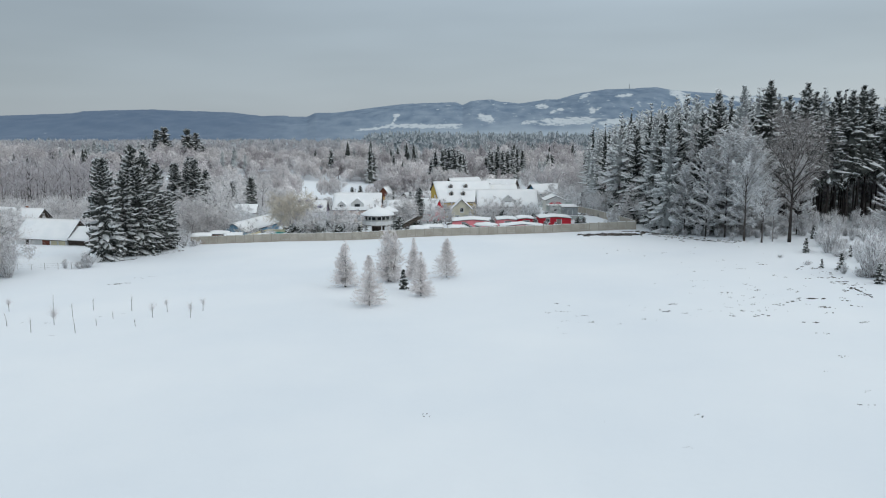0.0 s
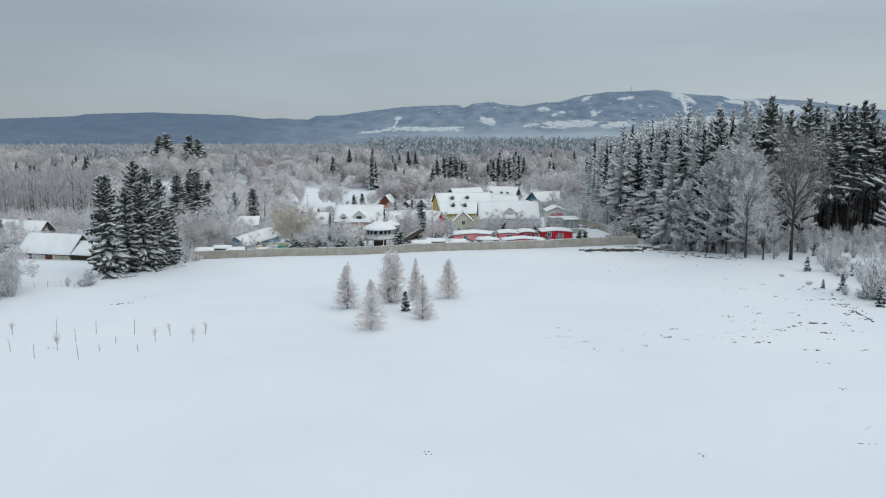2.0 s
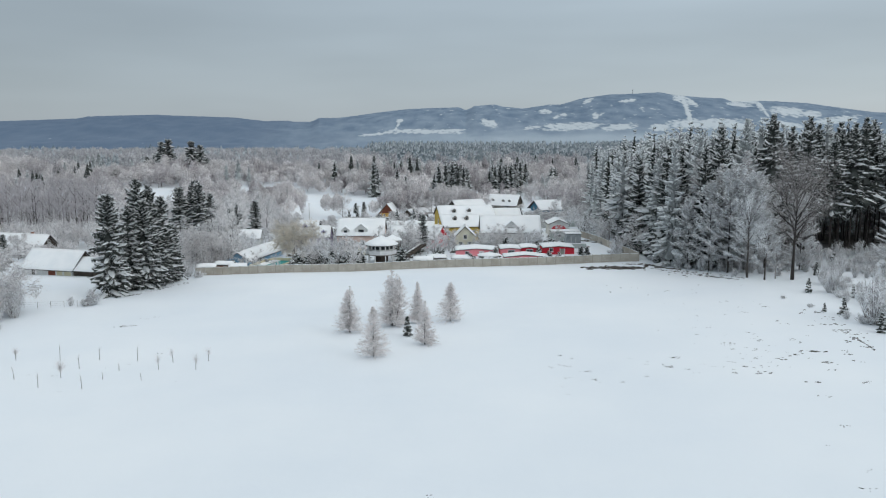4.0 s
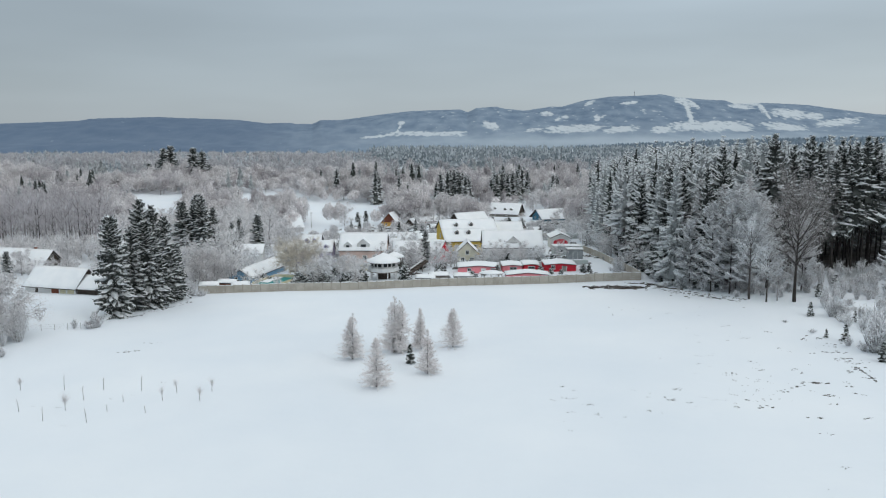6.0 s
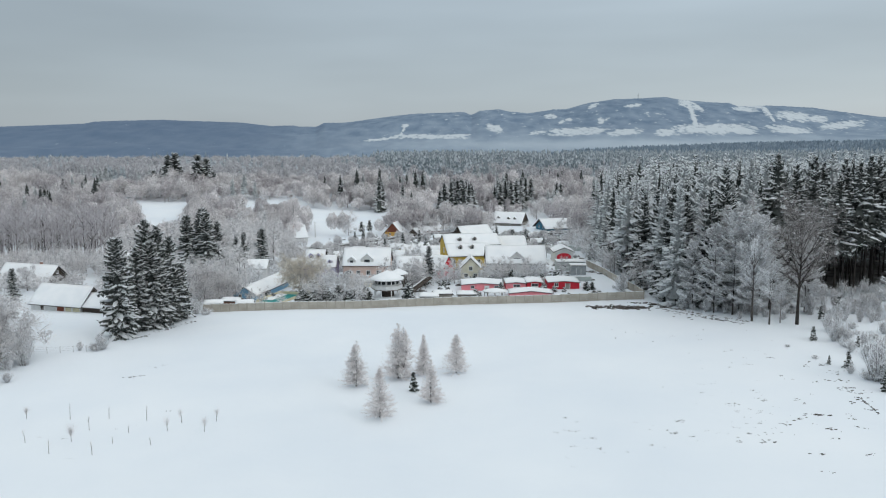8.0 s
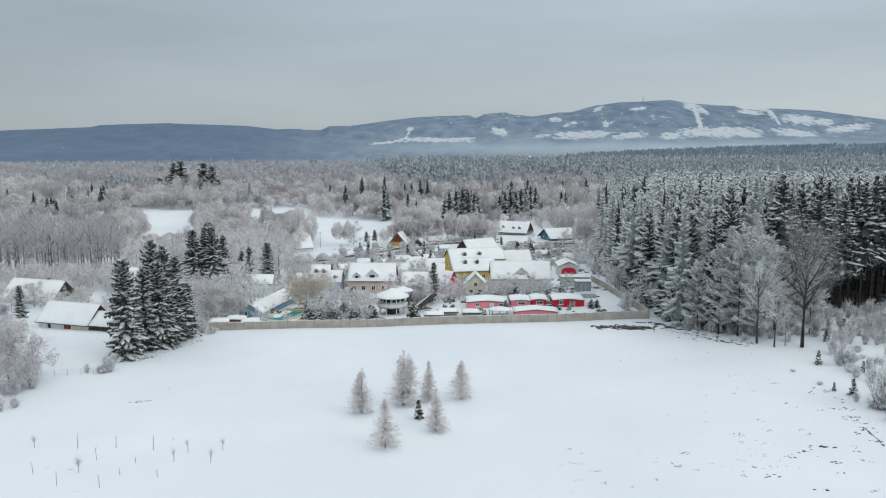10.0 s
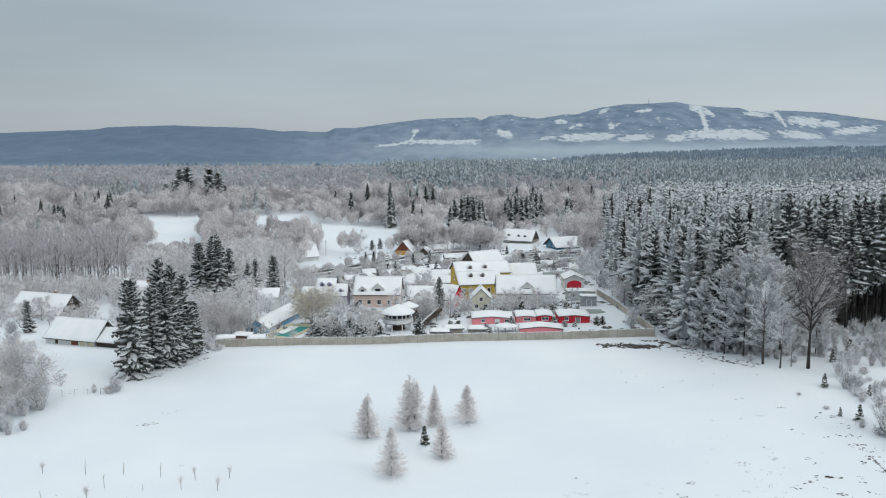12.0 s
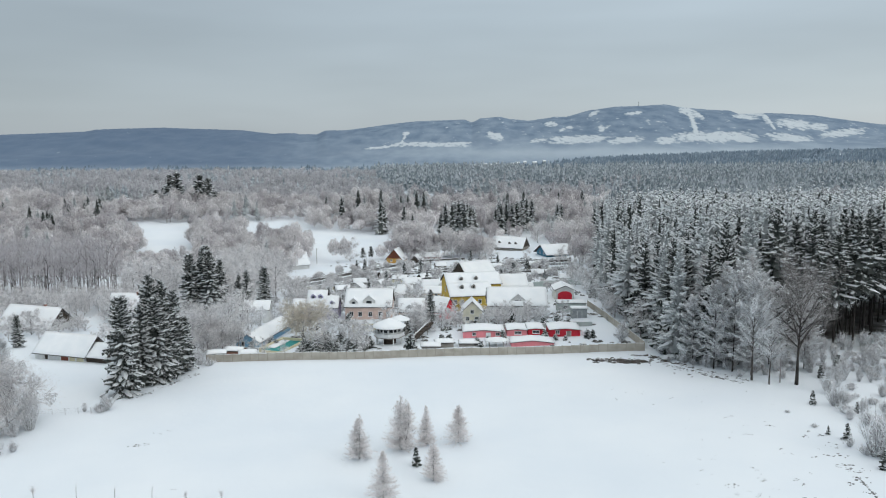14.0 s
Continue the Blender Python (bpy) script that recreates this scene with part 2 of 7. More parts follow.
# ---- mesh helpers ----
class Geo:
    """Collects vertices and faces (triangles or quads) with a material index each."""

    def __init__(self):
        self.v, self.f, self.n = [], [], 0

    def add(self, verts, faces, mat=0):
        verts = np.asarray(verts, float).reshape(-1, 3)
        faces = np.asarray(faces, int)
        self.f.append((faces + self.n, mat))
        self.v.append(verts)
        self.n += len(verts)
        return self

    def box(self, cx, cy, cz, sx, sy, sz, mat=0, turn=0.0):
        c, s = math.cos(radians(turn)), math.sin(radians(turn))
        p = np.array([(x, y, z) for z in (-.5, .5) for y in (-.5, .5) for x in (-.5, .5)]) * (sx, sy, sz)
        p = np.stack([p[:, 0] * c - p[:, 1] * s + cx, p[:, 0] * s + p[:, 1] * c + cy, p[:, 2] + cz], 1)
        return self.add(p, [(0, 2, 3, 1), (4, 5, 7, 6), (0, 1, 5, 4), (2, 6, 7, 3), (0, 4, 6, 2), (1, 3, 7, 5)], mat)

    def tube(self, p, q, r0, r1, sides=6, mat=0):
        p, q = np.array(p, float), np.array(q, float)
        d = q - p
        d /= np.linalg.norm(d) + 1e-9
        a = np.cross(d, (0, 0, 1) if abs(d[2]) < 0.9 else (1, 0, 0))
        a /= np.linalg.norm(a)
        b = np.cross(d, a)
        t = np.arange(sides) * 2 * math.pi / sides
        ring = np.cos(t)[:, None] * a + np.sin(t)[:, None] * b
        k = np.arange(sides)
        j = (k + 1) % sides
        return self.add(np.concatenate([p + ring * r0, q + ring * r1]), np.stack([k, j, j + sides, k + sides], 1), mat)

    def arrays(self):
        v = np.concatenate(self.v)
        tri, idx = [], []
        for f, m in self.f:
            if f.shape[1] == 4:
                f = np.concatenate([f[:, [0, 1, 2]], f[:, [0, 2, 3]]])
            tri.append(f)
            idx.append(np.full(len(f), m))
        return v, np.concatenate(tri), np.concatenate(idx)


def mesh(name, geo, mats, smooth=False):
    me = bpy.data.meshes.new(name)
    v = np.concatenate(geo.v)
    loops = np.concatenate([f.ravel() for f, _ in geo.f])
    totals = np.concatenate([np.full(len(f), f.shape[1]) for f, _ in geo.f])
    idx = np.concatenate([np.full(len(f), m) for f, m in geo.f])
    me.vertices.add(len(v))
    me.vertices.foreach_set("co", v.ravel())
    me.loops.add(len(loops))
    me.loops.foreach_set("vertex_index", loops)
    me.polygons.add(len(totals))
    me.polygons.foreach_set("loop_start", np.concatenate([[0], np.cumsum(totals)[:-1]]))
    me.polygons.foreach_set("material_index", idx)
    me.polygons.foreach_set("use_smooth", np.full(len(totals), smooth))
    for m in mats if isinstance(mats, (list, tuple)) else [mats]:
        me.materials.append(m)
    me.update(calc_edges=True)
    return me


def part(name, geo, mats, parent=None, label="", smooth=False, kind=""):
    ob = new(name, mesh(name, geo, mats, smooth))
    ob.parent = parent
    return tagged(ob, label, kind=kind)


def bumps(x, y, size, seed):
    """Cheap smooth noise on arrays, about -1 to 1."""
    r = np.random.default_rng(seed)
    out = 0 * x
    for k in range(7):
        a, f, p = r.uniform(0, 6.28), r.uniform(0.6, 1.7) / size, r.uniform(0, 6.28)
        out = out + np.sin((x * math.cos(a) + y * math.sin(a)) * f * 6.28 + p)
    return out / 4


def ease(a, b, v):
    u = np.clip((v - a) / (b - a), 0, 1)
    return u * u * (3 - 2 * u)


def ground_z(x, y):
    """Height of the land: a field that leans gently, a shallow valley with the village, a plain beyond."""
    x, y = np.asarray(x, float), np.asarray(y, float)
    z = 0.6 + 0.031 * 80 * np.tanh(x / 80) * (1 - ease(250, 600, y)) - 0.0075 * np.clip(y, -200, 200) - 9.0 * ease(170, 400, y) + 11 * ease(430, 700, y)
    z = z + ease(900, 2400, np.hypot(x, y)) * ease(300, 1500, x) * 28
    z = z - 34 * ease(1300, 2300, np.hypot(x, y)) * (1 - ease(-100, 700, x))
    z = z - (0.62 - 0.0105 * (np.clip(x, -58, 45) + 58)) * ease(135, 172, y) * (1 - ease(480, 640, y)) + 0.95 * np.exp(-((x - 70) ** 2 + (y - 150) ** 2) / 16 ** 2)
    return z + 0.12 * bumps(x, y, 30, 3) + 0.05 * bumps(x, y, 9, 4) + 0.02 * bumps(x, y, 3.1, 5)


def gz(x, y):
    return float(ground_z(x, y))


# ---- the land ----
def polar(azimuths, radii, height, mats, name, cover=None):
    a, r = np.meshgrid(np.radians(azimuths), radii)
    x, y = r * np.sin(a), r * np.cos(a)
    z = height(x, y, a, r)
    n, m = a.shape
    i = np.arange(n - 1)[:, None] * m + np.arange(m - 1)
    q = np.stack([i, i + m, i + m + 1, i + 1], -1).reshape(-1, 4)
    me = mesh(name, Geo().add(np.stack([x, y, z], -1).reshape(-1, 3), q[:, ::-1]), mats, True)
    if cover:
        me.attributes.new("clearing", "FLOAT", "POINT").data.foreach_set("value", cover(a, r, z).ravel())
        # dense: how much darker blue tone is mixed in towards the west
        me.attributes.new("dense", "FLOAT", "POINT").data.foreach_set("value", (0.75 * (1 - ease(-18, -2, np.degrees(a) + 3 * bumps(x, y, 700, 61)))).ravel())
    return new(name, me)


AZ = np.unique(np.round(np.concatenate([np.arange(-40, 40.1, 0.5), np.arange(40, 320.1, 5)]), 2))
RAD = np.concatenate([[0.0], 3 * 1.04 ** np.arange(0, 178), [3300, 3700, 4200, 4990]])
ground = polar(AZ, np.unique(RAD), lambda x, y, a, r: ground_z(x, y), M_GROUND, "ground")
tagged(ground, "snow-covered field and plain with faint undulations", "ground", kind="structure")

# skyline of the hills: azimuth and elevation in degrees as seen from above the field
RIDGE_AZ = [-45, -30.5, -28.9, -26.9, -25.2, -24.5, -22, -20.2, -18.4, -14.9, -13, -11.4, -11, -9.8, -9.2, -7.8, -6.5, -4.5, -2.6, -0.4, 0.9, 1.4, 2.1, 3.5, 4.1, 5.6, 7.4, 8.2, 9.8, 11.7, 13.3, 15, 16.1, 17.8, 19.3, 19.9, 21.6, 22.8, 24.5, 26.2, 28.4, 45]
RIDGE_EL = [0.7, 1.04, 1.13, 1.22, 1.31, 1.46, 1.56, 1.62, 1.56, 1.46, 1.23, 1.28, 1.2, 1.2, 1.47, 1.49, 1.65, 1.94, 2.14, 2.22, 2.26, 2.05, 2.36, 2.45, 2.29, 2.16, 2.42, 2.42, 2.85, 3.1, 3.12, 3.21, 2.99, 2.81, 2.71, 2.47, 2.51, 2.45, 2.31, 2.02, 1.66, 1.0]
HILL_EYE, HILL_FAR = 33.0, 4640.0
# open snow on the slopes: azimuth, elevation, half width, half height (degrees), slant
PASTURES = [(9.0, 0.86, 2.2, 0.29, 0.05), (12.37, 0.8, 1.19, 0.25, 0.1), (15.26, 0.79, 0.85, 0.25, 0), (18.25, 1.0, 2.71, 0.36, 0), (20.07, 0.88, 1.1, 0.25, -0.1), (23.05, 0.93, 1.41, 0.23, -0.12),
            (26.38, 1.19, 1.34, 0.25, 0.1), (-1.6, 0.51, 2.83, 0.17, -0.02), (0.45, 0.62, 1.0, 0.1, 0), (6.2, 0.78, 0.58, 0.13, 0.1), (-4.9, 0.35, 1.66, 0.1, 0.1)]
GLADES = [(16.51, 2.76, 0.54, 0.25, -0.2), (17.26, 2.47, 0.45, 0.22, -0.5), (20.36, 2.31, 0.81, 0.15, -0.1), (20.7, 2.53, 0.88, 0.11, -0.15), (23.35, 1.78, 1.12, 0.32, -0.1), (24.87, 1.61, 0.55, 0.22, -0.1),
          (-3.4, 1.29, 0.29, 0.13, 0), (3.13, 1.12, 0.65, 0.28, -0.2), (7.18, 1.95, 0.49, 0.19, 0), (8.19, 1.62, 0.49, 0.12, 0.3), (10.16, 2.68, 0.4, 0.14, 0.4), (12.9, 2.65, 0.63, 0.11, 0.1),
          (10.74, 1.61, 0.24, 0.22, 0), (21.6, 2.18, 0.25, 0.25, -1.0)]
# ski runs: from (azimuth, elevation) down to (azimuth, elevation), half width
RUNS = [(16.6, 2.9, 17.25, 1.2, 0.22), (-3.34, 1.37, -3.72, 0.6, 0.12), (21.7, 2.2, 22.2, 1.5, 0.14)]


def hill_z(x, y, a, r):
    deg = np.degrees(a)
    top = HILL_EYE + HILL_FAR * np.tan(np.radians(np.interp(deg, RIDGE_AZ, RIDGE_EL)))
    rise = ease(3050, HILL_FAR, r) * 0.8 + 0.2 * np.clip((r - 2950) / (HILL_FAR - 2950), 0, 1)
    fall = 1 - 0.2 * ease(HILL_FAR + 20, 4960, r)
    low = ground_z(2950 * np.sin(a), 2950 * np.cos(a)) + 2
    spurs = 1 - ease(3800, 4550, r)
    z = low + (top - low) * rise * fall + (9 * bumps(x, y, 700, 9) + 5 * bumps(x, y, 260, 10)) * ease(3100, 3500, r) * spurs
    rr = np.random.default_rng(5)
    return z - 8 * (1 - ease(2950, 3010, r)) + rr.uniform(-2.0, 2.0, z.shape) * ease(3900, 4500, r)


def clearing(a, r, z):
    """How far inside a clearing each spot lies (above 0: open snow)."""
    deg, el = np.degrees(a), np.degrees(np.arctan2(z - HILL_EYE, r))
    best = np.full(a.shape, -1.0)
    for c, e, w, h, slant in PASTURES + GLADES:
        u, v = deg - c, el - e - slant * (deg - c)
        best = np.maximum(best, 1 - np.abs(u / w) ** 3 - np.abs(v / h) ** 3)
    for a0, e0, a1, e1, w in RUNS:
        t = np.clip((e0 - el) / (e0 - e1), 0, 1)
        best = np.maximum(best, np.where((el < e0 + 0.05) & (el > e1 - 0.05), 1.6 - 1.8 * np.abs(deg - a0 - (a1 - a0) * t) / w, -1))
    small = 0.9 * (bumps(deg * 10, el * 70, 9, 33) - 1.0)
    return np.maximum(best, np.where((deg > -2) & (el > 0.5) & (el < 2.6), small, -1))


def mist_tint(a, r, z):
    """Share of pale haze painted on the valley at the hills' foot, thickest below the ski run."""
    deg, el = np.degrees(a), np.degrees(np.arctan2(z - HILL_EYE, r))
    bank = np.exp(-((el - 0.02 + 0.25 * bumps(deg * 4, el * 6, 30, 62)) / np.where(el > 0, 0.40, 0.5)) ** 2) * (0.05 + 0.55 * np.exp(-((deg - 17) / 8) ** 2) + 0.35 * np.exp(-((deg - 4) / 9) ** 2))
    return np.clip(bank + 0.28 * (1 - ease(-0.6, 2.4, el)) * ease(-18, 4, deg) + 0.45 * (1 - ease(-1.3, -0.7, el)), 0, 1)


def open_slopes(m, snow):
    """Adds snowy clearings with ragged edges, a darker western ridge and painted valley haze to the hill material."""
    n, l = m.node_tree.nodes, m.node_tree.links
    b = n["Principled BSDF"]
    colour = b.inputs["Base Color"].links[0].from_socket
    geo = n.new("ShaderNodeNewGeometry")
    mp = n.new("ShaderNodeMapping")
    mp.inputs["Scale"].default_value = (1.0, 0.3, 1.8)
    tex = n.new("ShaderNodeTexNoise")
    tex.inputs["Scale"].default_value = 0.045
    tex.inputs["Detail"].default_value = 6.0
    l.new(geo.outputs["Position"], mp.inputs["Vector"])
    l.new(mp.outputs[0], tex.inputs["Vector"])
    ragged = n.new("ShaderNodeMath")
    ragged.operation = "MULTIPLY_ADD"
    ragged.inputs[1].default_value = 4.5
    ragged.inputs[2].default_value = -2.25
    l.new(tex.outputs["Fac"], ragged.inputs[0])

    def layer(name, rgb, low=0.0, high=1.0, edge=False):
        at = n.new("ShaderNodeAttribute")
        at.attribute_name = name
        fac = at.outputs["Fac"]
        if edge:
            add = n.new("ShaderNodeMath")
            add.operation = "ADD"
            l.new(fac, add.inputs[0])
            l.new(ragged.outputs[0], add.inputs[1])
            fac = add.outputs[0]
        step = n.new("ShaderNodeMapRange")
        step.inputs["From Min"].default_value = low
        step.inputs["From Max"].default_value = high
        l.new(fac, step.inputs["Value"])
        mix = n.new("ShaderNodeMix")
        mix.data_type = "RGBA"
        mix.inputs["B"].default_value = (*rgb, 1)
        l.new(colour, mix.inputs["A"])
        l.new(step.outputs[0], mix.inputs["Factor"])
        return mix.outputs["Result"]

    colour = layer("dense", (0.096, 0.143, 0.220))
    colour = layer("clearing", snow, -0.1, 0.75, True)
    # pale haze mixed straight into the colour of the lower slopes
    colour = layer("mist_tint", (0.43, 0.49, 0.545))
    l.new(colour, b.inputs["Base Color"])


# clearing snow: its tone is dulled by painted haze too
open_slopes(M_HAZED_HILL, (0.55, 0.59, 0.62))
hills = polar(np.arange(-34, 34.01, 0.11), np.concatenate([np.arange(2940, 3200, 65), np.arange(3200, 4700, 24), [4750, 4850, 4950]]), hill_z, M_HAZED_HILL, "hills", clearing)
hills.data.attributes.new("mist_tint", "FLOAT", "POINT")
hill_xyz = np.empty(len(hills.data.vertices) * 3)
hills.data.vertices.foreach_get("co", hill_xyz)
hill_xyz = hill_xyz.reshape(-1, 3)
hills.data.attributes["mist_tint"].data.foreach_set("value", mist_tint(np.arctan2(hill_xyz[:, 0], hill_xyz[:, 1]), np.hypot(hill_xyz[:, 0], hill_xyz[:, 1]), hill_xyz[:, 2]))
tagged(hills, "wooded hills with blue haze painted into their colour, snowy clearings and a ski run", "hills", kind="structure")


def on_hills(az, r):
    a = np.array([[radians(az)]])
    return r * math.sin(radians(az)), r * math.cos(radians(az)), float(hill_z(r * np.sin(a), r * np.cos(a), a, np.full((1, 1), float(r)))[0, 0])


mx, my, mz = on_hills(13.25, 4620)
mast = tagged(new("mast"), "slim grey transmitter mast on the wooded summit", "mast")
part("shaft", Geo().tube((mx, my, mz - 3), (mx, my, mz + 20), 1.6, 1.2, 8), M_METAL, mast)
part("antenna", Geo().tube((mx, my, mz + 20), (mx, my, mz + 31), 0.6, 0.3, 6), M_METAL, mast)
part("gallery", Geo().tube((mx, my, mz + 17), (mx, my, mz + 20), 2.6, 2.6, 10), M_METAL, mast)


# ---- kinds of tree: each returns its parts as Geos ----
def trunk_geo(rng, h, r, sides=7, lean=0.02, steps=5):
    g = Geo()
    p = np.array([0, 0, -0.3])
    for k in range(steps):
        u = (k + 1) / steps
        q = np.array([rng.normal(0, lean) * h * 0.3 * u, rng.normal(0, lean) * h * 0.3 * u, h * u])
        g.tube(p, q, r * (1 - 0.9 * k / steps) * (1.25 if k == 0 else 1), r * (1 - 0.9 * u), sides)
        p = q
    return g


def spruce_geo(rng, h, r, base=0.06, whorls=30, per=8, k=4, snow=0.75, twigs=True, sides=7, fine=0, shape=0.68, hang=1.0, wide=0.19, core=0.0, wild=0.42, rise=0.10, flap=1.0):
    """Drooping boughs in whorls: needle flaps, hanging twigs and pads of snow on top."""
    zs = np.repeat(h * (base + (0.985 - base) * np.linspace(0, 1, whorls) ** 0.92), per)
    nb = len(zs)
    zs = np.clip(zs + rng.normal(0, h * wild / whorls, nb), base * h, h * 0.985)
    u = np.clip((zs / h - base) / (1 - base), 0, 1)
    th = rng.uniform(0, 2 * math.pi, nb)
    length = r * (0.05 + 0.95 * (1 - u) ** shape) * rng.uniform(0.55, 1.15, nb) * np.clip(0.7 + u * 3, 0.7, 1)
    up = rng.normal(rise, 0.12, nb) + 0.45 * u ** 3
    droop = hang * rng.uniform(0.30, 0.75, nb) * (1.1 - 0.85 * u) + (hang - 1) * 0.5
    s = np.linspace(0, 1, k + 1)
    rad = length[:, None] * s
    z = zs[:, None] + length[:, None] * (up[:, None] * s - droop[:, None] * s ** 2 + 0.12 * s ** 4)
    bend = th[:, None] + rng.normal(0, 0.12, nb)[:, None] * s
    c = np.stack([rad * np.cos(bend), rad * np.sin(bend), z], -1)
    side = np.stack([-np.sin(th), np.cos(th), np.zeros(nb)], -1)[:, None]
    prof = np.interp(s, [0, 0.3, 0.75, 1], [0.10, 0.85, 0.75, 0.08])
    w = (length[:, None] * wide + 0.12) * prof * rng.uniform(0.55, 1.35, (nb, k + 1))
    sag = np.array([0, 0, flap]) * (w * rng.uniform(0.2, 0.75, w.shape))[..., None]
    le, ri = c + side * w[..., None] - sag, c - side * w[..., None] - sag
    needles, pads = Geo(), Geo()

    def strip(g, a, b, keep):
        i = (np.arange(nb)[:, None] * (k + 1) + np.arange(k))[keep]
        m = nb * (k + 1)
        g.add(np.concatenate([a.reshape(-1, 3), b.reshape(-1, 3)]), np.stack([i, i + 1, i + 1 + m, i + m], -1).reshape(-1, 4))

    every = np.ones((nb, k), bool)
    strip(needles, le, c, every)
    strip(needles, c, ri, every)
    if twigs:
        for e, sg in ((le, 1), (ri, -1)):
            a, b = e[:, :-1].reshape(-1, 3), e[:, 1:].reshape(-1, 3)
            m = len(a)
            tip = (a + b) / 2 + np.stack([rng.normal(0, 0.10, m), rng.normal(0, 0.10, m), -rng.uniform(0.15, 0.55, m) * (0.4 + r / 5)], -1) + np.repeat(side[:, 0] * sg, k, 0) * 0.15
            needles.add(np.concatenate([a, b, tip]), np.stack([np.arange(m), np.arange(m) + m, np.arange(m) + 2 * m], -1))
    keep = (rng.uniform(0, 1, nb)[:, None] < snow) & (rng.uniform(0, 1, (nb, k)) < (np.interp(np.arange(k), [0, k - 1], [0.6, 1.1]) if k > 1 else 1.0))
    lift = np.array([0, 0, 0.07 + 0.02 * h / 10])
    f = rng.uniform(0.7, 1.2, w.shape)[..., None]
    strip(pads, c + side * w[..., None] * f - sag * f + lift, c + lift * 1.8, keep)
    strip(pads, c + lift * 1.8, c - side * w[..., None] * f - sag * f + lift, keep)
    if fine:
        # small side shoots that break up the edges of the boughs, some of them white
        for g, many in ((needles, fine), (pads, round(fine * 0.8))):
            b = np.repeat(np.arange(nb), many)
            m = len(b)
            f = rng.uniform(0.25, 1.0, m)
            at = f * k
            i0 = np.minimum(at.astype(int), k - 1)
            fr = (at - i0)[:, None]
            p = c[b, i0] * (1 - fr) + c[b, i0 + 1] * fr
            ww = w[b, i0] * (1 - fr[:, 0]) + w[b, i0 + 1] * fr[:, 0]
            sg = rng.choice([-1.0, 1.0], m)
            p = p + side[b, 0] * (ww * sg * rng.uniform(0.3, 1.0, m))[:, None] - np.array([0, 0, 1]) * (ww * 0.3)[:, None] + (0, 0, 0.06)
            along = unit(c[b, k] - c[b, 0])
            d = unit(along * 0.6 + side[b, 0] * sg[:, None] * 0.7 + rng.normal(0, 0.3, (m, 3)) + (0, 0, -0.35))
            extra = slivers(rng, p, d, rng.uniform(0.25, 0.8, m) * (0.5 + 0.5 * np.minimum(1, length[b] / 2)), rng.uniform(0.04, 0.12, m))
            g.add(extra.v[0], extra.f[0][0])
    if core:
        needles = core_geo(rng, needles, h, r * core, base + 0.02 if k > 1 else max(0.28, base - 0.12), 3 if not twigs else 6, 6, shape)
    return trunk_geo(rng, h * 0.98, 0.0055 * h + 0.035, sides, 0.01, 4), needles, pads


def core_geo(rng, g, h, r, base, rings, sides, shape):
    """The dense dark heart of a conifer's crown: ragged skirts round the stem."""
    for k in range(rings):
        u0, u1 = k / rings, min(1.0, (k + 1.5) / rings)
        a = np.arange(sides) * 6.283 / sides + rng.uniform(0, 6)
        low = np.stack([np.cos(a), np.sin(a), 0 * a], -1) * (r * (1 - u0) ** shape * rng.uniform(0.6, 1.2, sides))[:, None] + np.stack([0 * a, 0 * a, h * (base + (0.95 - base) * u0) + rng.normal(0, 0.02 * h, sides)], -1)
        i = np.arange(sides)
        g.add(np.concatenate([low, [(0, 0, h * (base + (0.95 - base) * u1))]]), np.stack([i, (i + 1) % sides, np.full(sides, sides)], -1))
    return g


def slivers(rng, p, d, length, width, face=None):
    """Thin triangles from the points p along d."""
    n = len(p)
    side = np.cross(d, rng.normal(0, 1, (n, 3)) if face is None else face)
    side /= np.linalg.norm(side, axis=1, keepdims=True) + 1e-9
    g = Geo()
    a, b, t = p - side * width[:, None], p + side * width[:, None], p + d * length[:, None]
    i = np.arange(n)
    return g.add(np.concatenate([a, b, t]), np.stack([i, i + n, i + 2 * n], -1))


def unit(v):
    return v / (np.linalg.norm(v, axis=-1, keepdims=True) + 1e-9)


